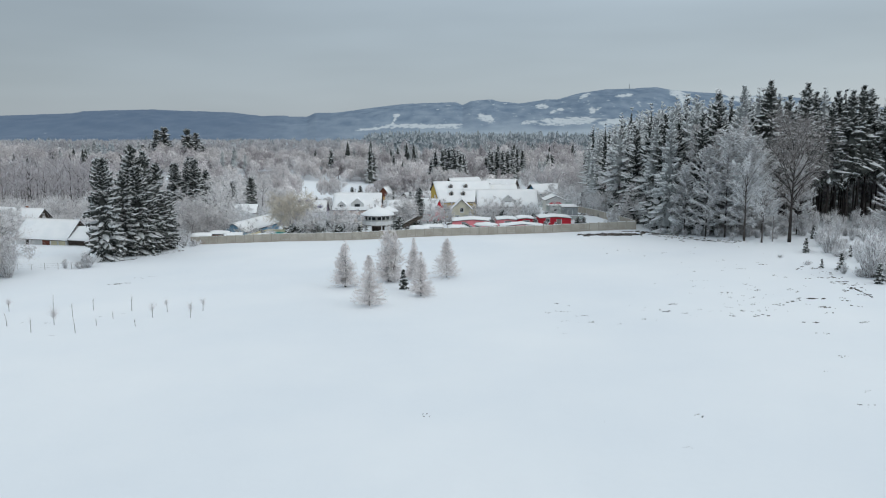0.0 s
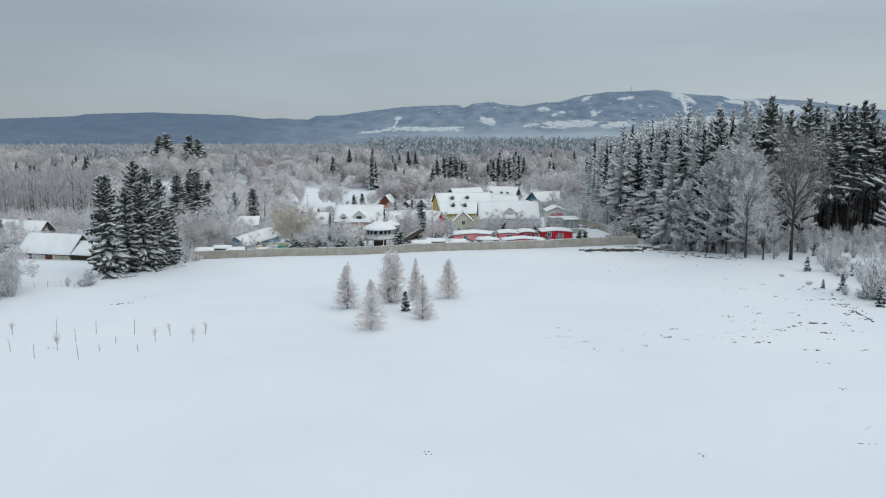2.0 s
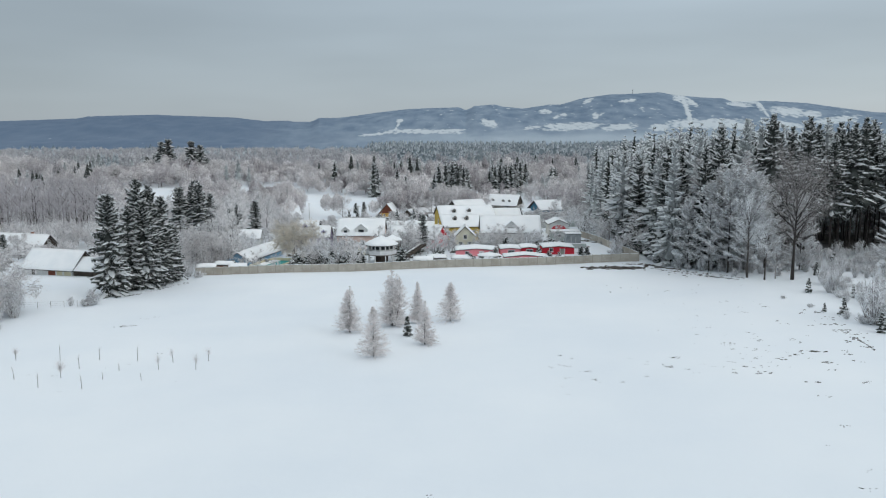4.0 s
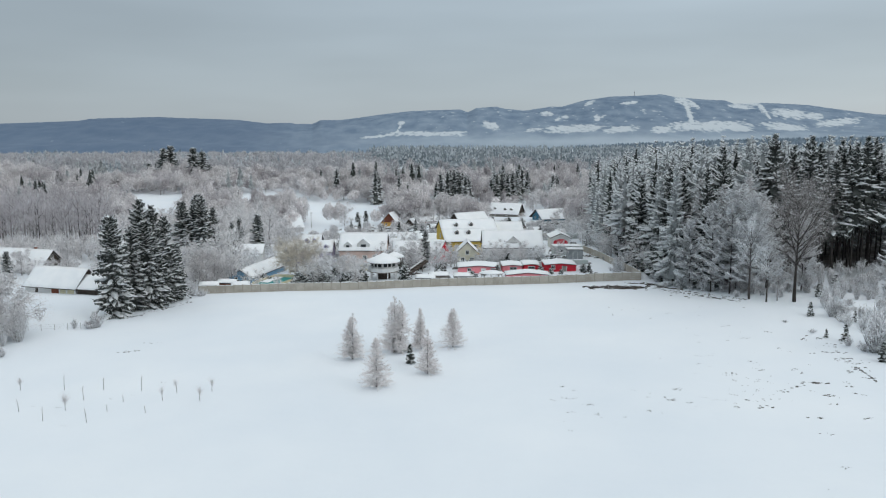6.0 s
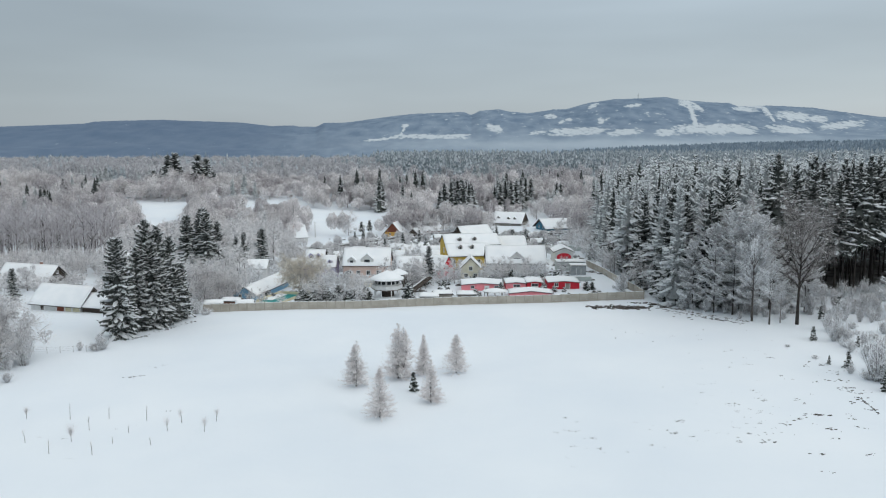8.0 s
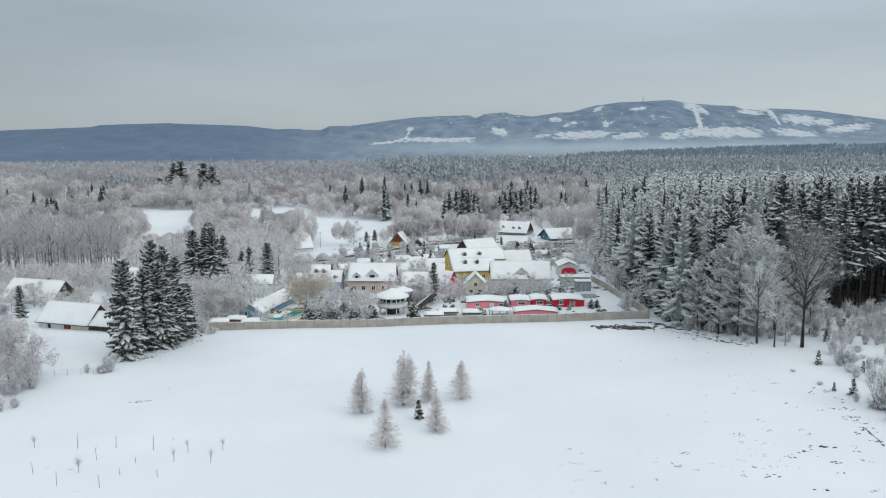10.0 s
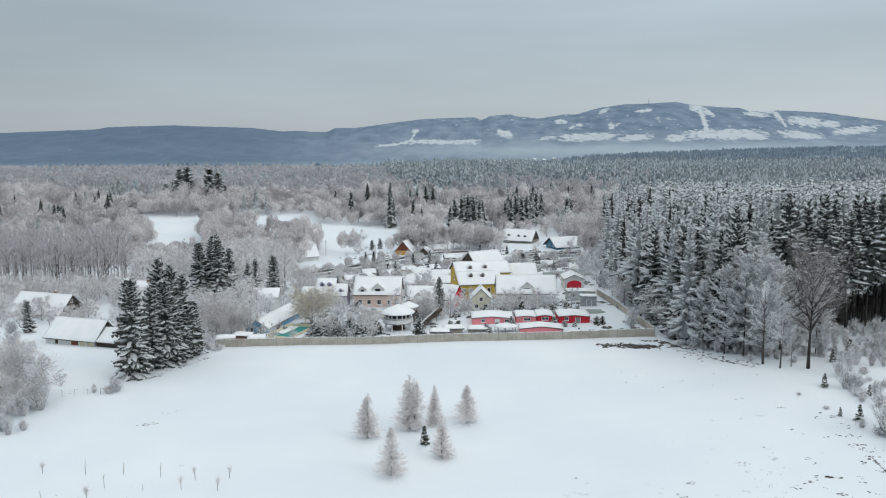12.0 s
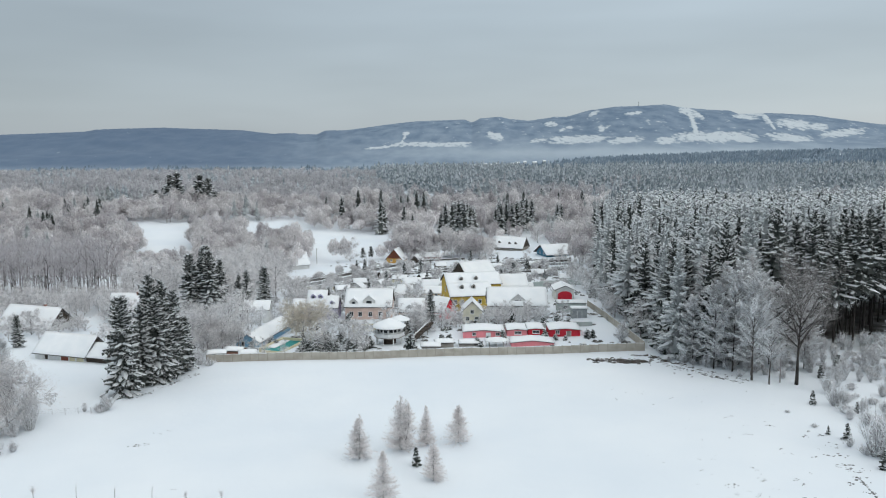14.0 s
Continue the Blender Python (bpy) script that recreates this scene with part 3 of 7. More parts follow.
def leafless_geo(rng, h, r, limbs=9, subs=5, twigs=1500, clear=0.25, tl=1.0, tw=0.05, sides=6, spread=1.0, limb_sides=3, droop=0.0, fluff=0.5, core=0.0):
    """A bare broadleaf tree: trunk, limbs that fork, and a haze of frosted twigs."""
    tr = trunk_geo(rng, h * 0.8, 0.0115 * h + 0.03, sides, 0.05, 4)
    wood = Geo()
    starts, ways, lens, ends = [], [], [], []
    for i in range(limbs):
        u = clear + (0.75 - clear) * (i + rng.uniform(0, 0.6)) / limbs
        th = i * 2.4 + rng.normal(0, 0.4)
        el = rng.uniform(0.45, 0.95) + 0.35 * u
        d = unit(np.array([math.cos(th) * math.cos(el) * spread, math.sin(th) * math.cos(el) * spread, math.sin(el)]))
        ln = min(r / max(0.25, math.hypot(d[0], d[1])), (h * 1.0 - u * h) / max(0.2, d[2])) * rng.uniform(0.75, 1.05)
        p = np.array([0, 0, u * h])
        mid = p + d * ln * 0.5 + rng.normal(0, 0.04 * ln, 3)
        q = p + d * ln + np.array([0, 0, -droop * ln * 0.3]) + rng.normal(0, 0.06 * ln, 3)
        rr = 0.007 * h * (1 - u * 0.6)
        wood.tube(p, mid, rr, rr * 0.6, limb_sides)
        wood.tube(mid, q, rr * 0.6, rr * 0.15, limb_sides)
        starts += [p + d * ln * 0.25, mid]
        ways += [(mid - p) * 0.5, q - mid]
        lens += [ln * 0.3, ln * 0.5]
        ends += [p + (q - p) * 0.3, p + (q - p) * 0.62, p + (q - p) * 0.95]
        for j in range(subs):
            f = rng.uniform(0.3, 0.95)
            b = p + d * ln * f
            e = unit(d + rng.normal(0, 0.55, 3) + np.array([0, 0, 0.15 - droop]))
            sl = ln * rng.uniform(0.25, 0.5) * (1.2 - f * 0.6)
            wood.tube(b, b + e * sl, rr * 0.4, rr * 0.08, 3)
            starts.append(b)
            ways.append(e * sl)
            lens.append(sl)
    starts, ways, lens = np.array(starts), np.array(ways), np.array(lens)
    pick = rng.choice(len(starts), twigs, p=lens / lens.sum())
    p = starts[pick] + ways[pick] * rng.uniform(0.15, 1.0, twigs)[:, None]
    puff = rng.uniform(0, 1, twigs) < fluff
    lobe = np.array(ends)[rng.integers(0, len(ends), twigs)]
    p = np.where(puff[:, None], lobe + unit(rng.normal(0, 1, (twigs, 3))) * (0.42 * r * rng.uniform(0, 1, twigs) ** 0.4)[:, None] * (1, 1, 0.85), p)
    p[:, 2] = np.maximum(p[:, 2], 0.05 * h)
    out = unit(p - np.array([0, 0, h * 0.35]))
    d = unit(unit(ways[pick]) * 0.7 + out * 0.6 + rng.normal(0, 0.55, (twigs, 3)) + np.array([0, 0, 0.1 - droop]))
    face = unit(np.where(puff[:, None], p - lobe, rng.normal(0, 1, (twigs, 3))) + rng.normal(0, 0.15 * r, (twigs, 3)) * 0.4)
    d = np.where(puff[:, None], unit(np.cross(face, rng.normal(0, 1, (twigs, 3))) + face * 0.45 + (0, 0, 0.15)), d)
    crown = slivers(rng, p, d, tl * rng.uniform(0.4, 1.2, twigs), tw * rng.uniform(0.5, 1.3, twigs), face)
    if core:
        # tangles of twigs too fine to see through
        for q in ends[1::2]:
            crown.add(np.array(ICO) * rng.uniform(0.5, 1.3, (12, 1)) * core * r + q, ICO_F, 1)
    return tr, wood, crown


def larch_geo(rng, h, r, tops=1, n=190, twigs=16):
    """A young bare larch: straight stems, upswept thin boughs, dense fine frosted twigs."""
    tr, wood, reach, stems = Geo(), Geo(), [], []
    P, D = [], []
    for t in range(tops):
        ox, oy = (0, 0) if t == 0 else rng.normal(0, 0.1 * r, 2) + (0.3 * r * (t - 1.5), 0)
        hh = h * (1 if t == 0 else rng.uniform(0.8, 0.97))
        stems.append((ox, oy, hh))
        tr.tube((ox * 0.3, oy * 0.3, -0.2), (ox, oy, hh * 0.5), 0.010 * h + 0.03, 0.006 * h, 6)
        tr.tube((ox, oy, hh * 0.5), (ox, oy, hh), 0.006 * h, 0.004, 5)
        for i in range(n // tops):
            u = rng.uniform(0.03, 0.98) ** 1.15
            th = rng.uniform(0, 6.283)
            ln = r * (0.04 + 0.96 * (1 - u) ** 0.95) * min(1, 0.8 + u * 3) * rng.uniform(0.6, 1.15)
            p = np.array([ox * min(1, u * 2), oy * min(1, u * 2), u * hh])
            d = unit(np.array([math.cos(th), math.sin(th), rng.normal(0.10, 0.22) + 0.5 * u ** 2]))
            q = p + d * ln + np.array([0, 0, 0.12 * ln])
            wood.tube(p, q, 0.018, 0.005, 3)
            f = rng.uniform(0.02, 1.0, twigs) ** 0.6
            P.append(p + (q - p) * f[:, None])
            D.append(unit(d * 0.8 + rng.normal(0, 0.5, (twigs, 3)) + np.array([0, 0, 0.05 + 0.5 * u])))
            reach.append(np.full(twigs, 1.0 - 0.65 * u))
    P, D = np.concatenate(P), np.concatenate(D)
    m = len(P)
    crown = slivers(rng, P, D, rng.uniform(0.22, 0.65, m) * np.concatenate(reach), rng.uniform(0.012, 0.03, m))
    for ox, oy, hh in stems:
        count = 34 if tops < 3 else 18
        for k in range(count):
            u = 0.05 + 0.85 * (k / count)
            wide = r * (0.10 + 0.22 * (1 - u)) * rng.uniform(0.7, 1.2)
            th, off = k * 2.4, r * (1 - u) ** 0.9 * rng.uniform(0.08, 0.55)
            at = min(1, u * 2)
            crown.add(np.array(ICO) * rng.uniform(0.6, 1.3, (12, 1)) * (wide, wide, 0.05 * h) + (ox * at + off * math.cos(th), oy * at + off * math.sin(th), u * hh + 0.15 * off), ICO_F, 1)
    return tr, wood, crown


def shrub_geo(rng, h, r, stems=26, twigs=700, tl=0.5, tw=0.02):
    wood = Geo()
    th = rng.uniform(0, 6.283, stems)
    rr = r * np.sqrt(rng.uniform(0, 1, stems))
    q = np.stack([rr * np.cos(th), rr * np.sin(th), h * rng.uniform(0.55, 1.0, stems) * (1 - 0.45 * (rr / r) ** 2)], -1)
    p = q * (0.25, 0.25, 0) + (0, 0, -0.1)
    for a, b in zip(p, q):
        wood.tube(a, b, 0.03, 0.008, 3)
    k = rng.integers(0, stems, twigs)
    pts = p[k] + (q - p)[k] * rng.uniform(0.0, 1, twigs)[:, None]
    d = unit(unit((q - p)[k]) + rng.normal(0, 0.75, (twigs, 3)))
    return wood, slivers(rng, pts, d, tl * rng.uniform(0.4, 1.3, twigs), tw * rng.uniform(0.5, 1.4, twigs))


RNG = np.random.default_rng(42)


def spruce(name, label, frost=False, group="", needle=None, **kw):
    ob = tagged(new(name), label, "tree", group)
    t, n, s = spruce_geo(RNG, **kw)
    part("trunk", t, M_BARK, ob)
    part("crown", n, needle or (M_NEEDLE_FROST if frost else M_NEEDLE), ob, kind="stuff")
    part("snow_cover", s, M_TREE_SNOW, ob, kind="stuff")
    return ob


def leafless(name, label, bark=None, twig=None, group="", **kw):
    ob = tagged(new(name), label, "tree", group)
    t, w, s = leafless_geo(RNG, **kw)
    part("trunk", t, bark or M_BARK_FROST, ob)
    part("branchwork", w, bark or M_BARK_FROST, ob, kind="stuff")
    part("crown", s, [twig or M_TWIG, M_TANGLE_FINE], ob, kind="stuff")
    return ob


def shrub(label, twig=None, group="", **kw):
    ob = tagged(new("shrub"), label, "shrub", group)
    w, s = shrub_geo(RNG, **kw)
    part("branchwork", w, M_BARK_FROST, ob, kind="stuff")
    for k in range(5):
        a, q = k * 1.256 + RNG.uniform(0, 0.8), kw["r"] * RNG.uniform(0.1, 0.5)
        s.add(np.array(ICO) * RNG.uniform(0.7, 1.15, (12, 1)) * (kw["r"] * 0.34, kw["r"] * 0.34, kw["h"] * 0.3) + (q * math.cos(a), q * math.sin(a), kw["h"] * RNG.uniform(0.3, 0.52)), ICO_F, 1)
    part("crown", s, [twig or M_TWIG, M_TANGLE_FINE], ob, kind="stuff")
    return ob


def put(ob, x, y, turn=0.0, scale=1.0, sink=0.0, first=False):
    """Sets a thing, or a copy of it, on the ground."""
    m = pose(x, y, gz(x, y) - sink, 0, 0, turn)
    o = ob if first else copy_thing(ob, m)
    o.matrix_basis = m @ Matrix.Diagonal((scale, scale, scale, 1))
    return o


def scatter_put(kinds, spots, group=""):
    """Sets kinds in turn at spots (x, y, scale): the first of each is the thing itself, the rest are copies."""
    used = set()
    for x, y, s in spots:
        k = int(RNG.integers(0, len(kinds)))
        o = put(kinds[k], x, y, RNG.uniform(0, 360), s, first=k not in used)
        used.add(k)
        if group:
            o["group"] = group
    for k, ob in enumerate(kinds):
        if k not in used:
            for c in list(ob.children_recursive):
                bpy.data.objects.remove(c)
            bpy.data.objects.remove(ob)


def stuff(name, kinds, spots, mats, label, category, smooth=False):
    """One joined object of many trees: kinds are lists of (Geo, material slot)."""
    geo = Geo()
    for k, kind in enumerate(kinds):
        mine = spots[k::len(kinds)]
        if not len(mine):
            continue
        a = RNG.uniform(0, 6.283, len(mine))
        z = ground_z(mine[:, 0], mine[:, 1])
        for g, slot in kind:
            v, f, _ = g.arrays()
            x = v[None, :, 0] * np.cos(a)[:, None] - v[None, :, 1] * np.sin(a)[:, None]
            y = v[None, :, 0] * np.sin(a)[:, None] + v[None, :, 1] * np.cos(a)[:, None]
            s = mine[:, 2][:, None]
            w = np.stack([x * s + mine[:, 0][:, None], y * s + mine[:, 1][:, None], v[None, :, 2] * s + z[:, None]], -1)
            geo.add(w.reshape(-1, 3), (f[None] + (np.arange(len(mine)) * len(v))[:, None, None]).reshape(-1, 3), slot)
    ob = new(name, mesh(name, geo, mats, smooth))
    return tagged(ob, label, category, kind="stuff")


def jitter_grid(x0, x1, y0, y1, step, low=0.8, high=1.2):
    xs, ys = np.meshgrid(np.arange(x0, x1, step), np.arange(y0, y1, step))
    p = np.stack([xs.ravel(), ys.ravel()], -1)
    p = p + RNG.uniform(-0.45, 0.45, p.shape) * step
    return np.column_stack([p, RNG.uniform(low, high, len(p))])


def in_view(p, margin=3.0):
    az = np.degrees(np.arctan2(p[:, 0], p[:, 1]))
    return p[np.abs(az) < 31 + margin]


def meadow(x, y):
    """Open snowy land among the woods, and the village's plots."""
    az = x / np.maximum(y, 1)
    field = y < 178
    big = (y > 405 + 0.05 * np.abs(x + 60)) & (y < np.where(az < -0.188, 560, 506) + 10 * bumps(x, y, 120, 12)) & (az > -0.437 + 0.0004 * np.maximum(0, 520 - y)) & (az < -0.07)
    clump_gap = ((np.abs(az + 0.305) < 0.033) & (y < 525)) | ((np.abs(az + 0.23) < 0.042) & (y < 450))
    gap = (y > 470) & (y < 520) & (az > -0.035) & (az < 0.012)
    village = (y >= 178) & (y < 400) & (x > -52 - 0.12 * (y - 178)) & (x < 45 + 0.06 * (y - 178))
    far_lots = ((np.abs(x - 33) < 13) & (y > 396) & (y < 446)) | ((x - 57) ** 2 + (y - 400) ** 2 < 19 ** 2) | ((x > -12) & (x < 56) & (y > 418) & (y < 468))
    barns = (y < 260) & (x < -60) & (y > 165) & (x > -150)
    grove = (y > 255) & (y < 342) & (az < -0.43)
    return field | (big & ~clump_gap) | gap | village | far_lots | barns | grove


ICO = [(0, 0, 1)] + [(0.894 * math.cos(1.2566 * k), 0.894 * math.sin(1.2566 * k), 0.447) for k in range(5)] + [(0.894 * math.cos(1.2566 * k + 0.6283), 0.894 * math.sin(1.2566 * k + 0.6283), -0.447) for k in range(5)] + [(0, 0, -1)]
ICO_F = [(0, 1 + k, 1 + (k + 1) % 5) for k in range(5)] + [(1 + k, 6 + k, 1 + (k + 1) % 5) for k in range(5)] + [(1 + (k + 1) % 5, 6 + k, 6 + (k + 1) % 5) for k in range(5)] + [(6 + k, 11, 6 + (k + 1) % 5) for k in range(5)]


def dome(cuts):
    """A unit ball of triangles, split from twenty faces."""
    v, f = [tuple(p) for p in ICO], list(ICO_F)
    for _ in range(cuts):
        seen, out = {}, []

        def half(i, j):
            key = (min(i, j), max(i, j))
            if key not in seen:
                seen[key] = len(v)
                v.append(tuple(unit(np.array(v[i]) + np.array(v[j]))))
            return seen[key]
        for i, j, k in f:
            p, q, r = half(i, j), half(j, k), half(k, i)
            out += [(i, p, r), (p, j, q), (r, q, k), (p, q, r)]
        f = out
    return np.array(v), np.array(f)


DOME, DOME_F = dome(1)


def clumpy_kind(h, r, lumps, twigs, tl, tw, slots, trunk=True, low=0.3):
    """A frosted crown far off: sieve-like tangles of twigs in an uneven dome, with loose ends all round, on a trunk. slots: bark, twigs, tangles."""
    crown = Geo()
    P, N = [], []
    for k in range(lumps):
        big = k == 0
        a = k * 2.4 + RNG.uniform(-0.5, 0.5)
        rx = r * (RNG.uniform(0.62, 0.78) if big else RNG.uniform(0.36, 0.55))
        rz = h * (1 - low) * 0.5 * (0.9 if big else RNG.uniform(0.42, 0.65))
        q = 0.0 if big else (r - rx) * RNG.uniform(0.7, 1.1)
        c = np.array([q * math.cos(a), q * math.sin(a), h * (1 + low) / 2 + (0 if big else RNG.uniform(-0.75, 0.7) * (h * (1 - low) * 0.5 - rz))])
        size = np.array([rx, rx, rz])
        v, f = (DOME, DOME_F) if big and twigs > 100 else (np.array(ICO), np.array(ICO_F))
        crown.add(v * RNG.uniform(0.62, 1.05, (len(v), 1)) * size + c, f)
        n = unit(RNG.normal(0, 1, (twigs // (lumps + 1) * (2 if big else 1), 3)) + (0, 0, 0.35))
        P.append(c + n * size * RNG.uniform(0.55, 1.0, (len(n), 1)))
        N.append(n)
    P, N = np.concatenate(P), np.concatenate(N)
    m = len(P)
    d = unit(N * 0.8 + RNG.normal(0, 0.4, (m, 3)) + (0, 0, 0.6))
    ends = slivers(RNG, P, d, tl * RNG.uniform(0.5, 1.3, m), tw * RNG.uniform(0.5, 1.3, m), unit(N + RNG.normal(0, 0.25, (m, 3)) + (0, 0, 0.5)))
    out = [(crown, slots[2]), (ends, slots[1])]
    if trunk:
        out.append((Geo().tube((0, 0, -0.3), (0, 0, h * 0.6), 0.016 * h, 0.006 * h, 4), slots[0]))
    return out


# ---- the field: larches, young orchard, soil and stubble ----
LARCHES = [("frosted young larch with a second stem on the field", -14.7, 115.5, 7.2, 2.9, 2), ("frosted young larch with a dense pale crown on the field", -9.8, 101.2, 6.8, 2.7, 1),
           ("bushy frosted larch with several stems on the field", -8.5, 118.8, 8.9, 3.3, 4), ("slim frosted young larch on the field", -4.6, 120.8, 6.6, 1.8, 1),
           ("slender pale frosted larch on the field", -3.1, 107.1, 6.3, 2.0, 1), ("wide frosted larch standing apart on the field", 0.6, 121.5, 6.3, 2.9, 1)]
for label, x, y, h, r, tops in LARCHES:
    ob = tagged(new("larch"), label, "tree", "larches on the field")
    t, w, s = larch_geo(RNG, h, r, tops, 300 if tops < 3 else 560, 30)
    part("trunk", t, M_BARK, ob)
    part("branchwork", w, M_LARCH, ob, kind="stuff")
    part("crown", s, [M_LARCH, M_TANGLE_LARCH], ob, kind="stuff")
    put(ob, x, y, 0, 1, first=True)
put(spruce("spruce", "small dark spruce with snow on its boughs among larches", h=3.0, r=0.9, whorls=11, per=7, k=3, snow=0.5, base=0.03), -5.8, 112.3, 0, 1, first=True)

ORCHARD = [(-59.3, 103.8, 2), (-52.9, 103.2, 1), (-47.4, 103.0, 0), (-41.8, 102.0, 1), (-37.5, 98.0, 2), (-36.7, 101.2, 2), (-32.5, 97.6, 2), (-32.1, 101.6, 2),
           (-54.4, 94.5, 0), (-48.6, 94.7, 3), (-48.1, 98.6, 0), (-49.4, 90.7, 0), (-43.8, 90.1, 0), (-43.0, 94.0, 4), (-37.9, 93.3, 4), (-42.5, 97.7, 4)]
for x, y, form in ORCHARD:
    ob = tagged(new("sapling"), ("bare orchard sapling with a thin bent stem", "thin leaning orchard sapling in the snow", "young orchard tree with a small bare crown", "young orchard tree with a wide bare crown", "short bare orchard stump in the snow")[form], "sapling", "young orchard")
    h = (1.7, 2.2, 1.5, 1.6, 0.9)[form] * RNG.uniform(0.9, 1.1)
    bend = RNG.normal(0, 0.09, 2)
    g = Geo().tube((0, 0, -0.2), (bend[0] * 0.4, bend[1] * 0.4, h * 0.6), 0.042, 0.03, 6)
    g.tube((bend[0] * 0.4, bend[1] * 0.4, h * 0.6), (bend[0] * 1.5, bend[1], h), 0.035, 0.012, 6)
    part("trunk", g, M_BARK_FROST, ob)
    n = (16, 14, 110, 200, 8)[form]
    base = np.tile((bend[0] * 1.1, bend[1] * 0.9, h * 0.75), (n, 1)) + RNG.normal(0, 1, (n, 3)) * (0.07, 0.07, 0.15 * h)
    way = unit(RNG.normal(0, 1, (n, 3)) * (0.7, 0.7, 0.35) + (0, 0, 1.0))
    part("crown", slivers(RNG, base, way, RNG.uniform(0.3, (0.6, 0.7, 1.0, 1.5, 0.5)[form], n), np.full(n, 0.016)), M_TWIG, ob)
    put(ob, x, y, 0, 1, first=True)


def clods(spots, name, label, size, mat, flat=0.4):
    g = Geo()
    for x, y, s in spots:
        n = 7
        a = np.arange(n) * 6.283 / n
        r = size * s * RNG.uniform(0.5, 1.25, n)
        z = gz(x, y)
        ring = np.stack([x + r * np.cos(a) * 2.1, y + r * np.sin(a), np.full(n, z - 0.05)], -1)
        up = np.stack([x + 0.55 * r * np.cos(a) * 2.1, y + 0.55 * r * np.sin(a), z + size * s * flat * RNG.uniform(0.4, 1.2, n)], -1)
        i = np.arange(n)
        j = (i + 1) % n
        g.add(np.concatenate([ring, up, [(x, y, z + size * s * flat)]]), np.stack([i, j, j + n, i + n], -1))
        g.f.append((np.stack([i + n, j + n, np.full(n, 2 * n)], -1) + g.n - 2 * n - 1, 0))
    return tagged(new(name, mesh(name, g, mat)), label, "soil", kind="stuff")


def in_rows(n, x0, y0, x1, y1, width, low=0.4, high=1.3):
    t = RNG.uniform(0, 1, n)
    return np.column_stack([x0 + (x1 - x0) * t + RNG.normal(0, width, n), y0 + (y1 - y0) * t + RNG.normal(0, width, n), RNG.uniform(low, high, n)])


heap = np.concatenate([in_rows(190, 30.5, 168.2, 42, 165, 0.9, 0.2, 1.3), in_rows(70, 35, 166.5, 41, 165.5, 0.6, 0.4, 1.5), in_rows(24, 39.5, 171.2, 43, 170, 0.35, 0.3, 1.1), in_rows(70, 44, 169.5, 46.5, 165, 0.6, 0.2, 1.2), in_rows(14, 47, 163.5, 49.5, 162.5, 0.2, 0.4, 1.0)])
clods(heap, "soil_heap", "dark heaps of bare soil beside the concrete fence", 0.26, M_SOIL, 0.55)


def patches(areas):
    """Flat streaks of stubble: little rows of clods round centres scattered over areas (x, y, spread, count, size)."""
    out = []
    for x, y, spread, count, size in areas:
        for k in range(count):
            cx, cy = x + RNG.normal(0, spread), y + RNG.normal(0, spread * 1.3)
            n = int(RNG.integers(2, 5))
            out.append(np.column_stack([cx + RNG.normal(0, 0.32 * size, n), cy + RNG.normal(0, 0.16 * size, n), RNG.uniform(0.3, 1.1, n) * size]))
    return np.concatenate(out)


MARKS = [(54.4, 102.7, 1.5), (55.0, 99.9, 1.8), (53.3, 112.2, 1.6), (47.5, 104.3, 1.3), (47.8, 102.9, 1.0), (56.2, 120.8, 1.1), (50.6, 113.5, 1.0), (50.1, 115.9, 0.8), (52.3, 128.2, 1.2), (52.3, 126.0, 1.1), (48.7, 126.2, 0.8), (47.1, 122.3, 0.9),
         (45.0, 96.9, 2.2), (47.6, 98.0, 2.6), (46.7, 98.5, 2.0), (41.9, 95.3, 1.6), (46.9, 93.0, 1.9), (45.7, 90.0, 1.4), (51.5, 97.9, 1.2), (51.2, 96.2, 1.0), (50.4, 93.6, 1.3), (36.4, 92.3, 1.7), (38.8, 92.5, 1.3)]
MARKS += [(37.4, 89.6, 1.5), (34.4, 89.6, 1.2), (42.9, 104.7, 1.2), (38.5, 103.0, 1.1), (38.0, 100.4, 1.0), (42.0, 85.3, 1.8), (47.2, 84.9, 1.8), (40.6, 80.6, 1.3), (27.4, 92.5, 1.2), (29.4, 96.9, 1.1), (18.1, 87.6, 1.1), (13.0, 93.9, 1.0), (14.5, 94.8, 0.9), (17.3, 92.2, 0.8),
          (33.2, 58.0, 1.0), (34.7, 61.9, 0.9), (38.4, 71.7, 0.9), (19.6, 56.5, 0.8), (-1.2, 59.0, 0.8), (-52.9, 123.3, 2.0), (-51.6, 123.9, 1.8), (-51.4, 129.0, 1.5), (-49.6, 130.2, 0.9)]
TRACK = [(58.5, 122.0), (58.4, 117.4), (57.3, 112.6), (56.7, 110.5), (56.7, 108.2), (56.5, 106.4), (56.1, 104.9)]
tufts = np.concatenate([patches([(x, y, 0.15, 2, size) for x, y, size in MARKS]), patches([(x, y, 0.7, 4, 1.7) for x, y in TRACK]),
                        patches([(41.5, 100.7, 3.5, 22, 0.8), (35.8, 92, 2.6, 12, 0.8), (28.4, 94.2, 2.4, 12, 0.8), (17, 90, 3.0, 14, 0.7), (45, 130, 6.0, 22, 0.8), (36, 140, 6.0, 10, 0.7), (14, 62, 8.0, 4, 0.6), (-45, 98, 5.0, 10, 0.5), (35, 112, 4.0, 10, 0.7)])])
clods(tufts, "stubble_tufts", "dark tufts of stubble and soil poking through snow", 0.085, M_SOIL, 0.45)
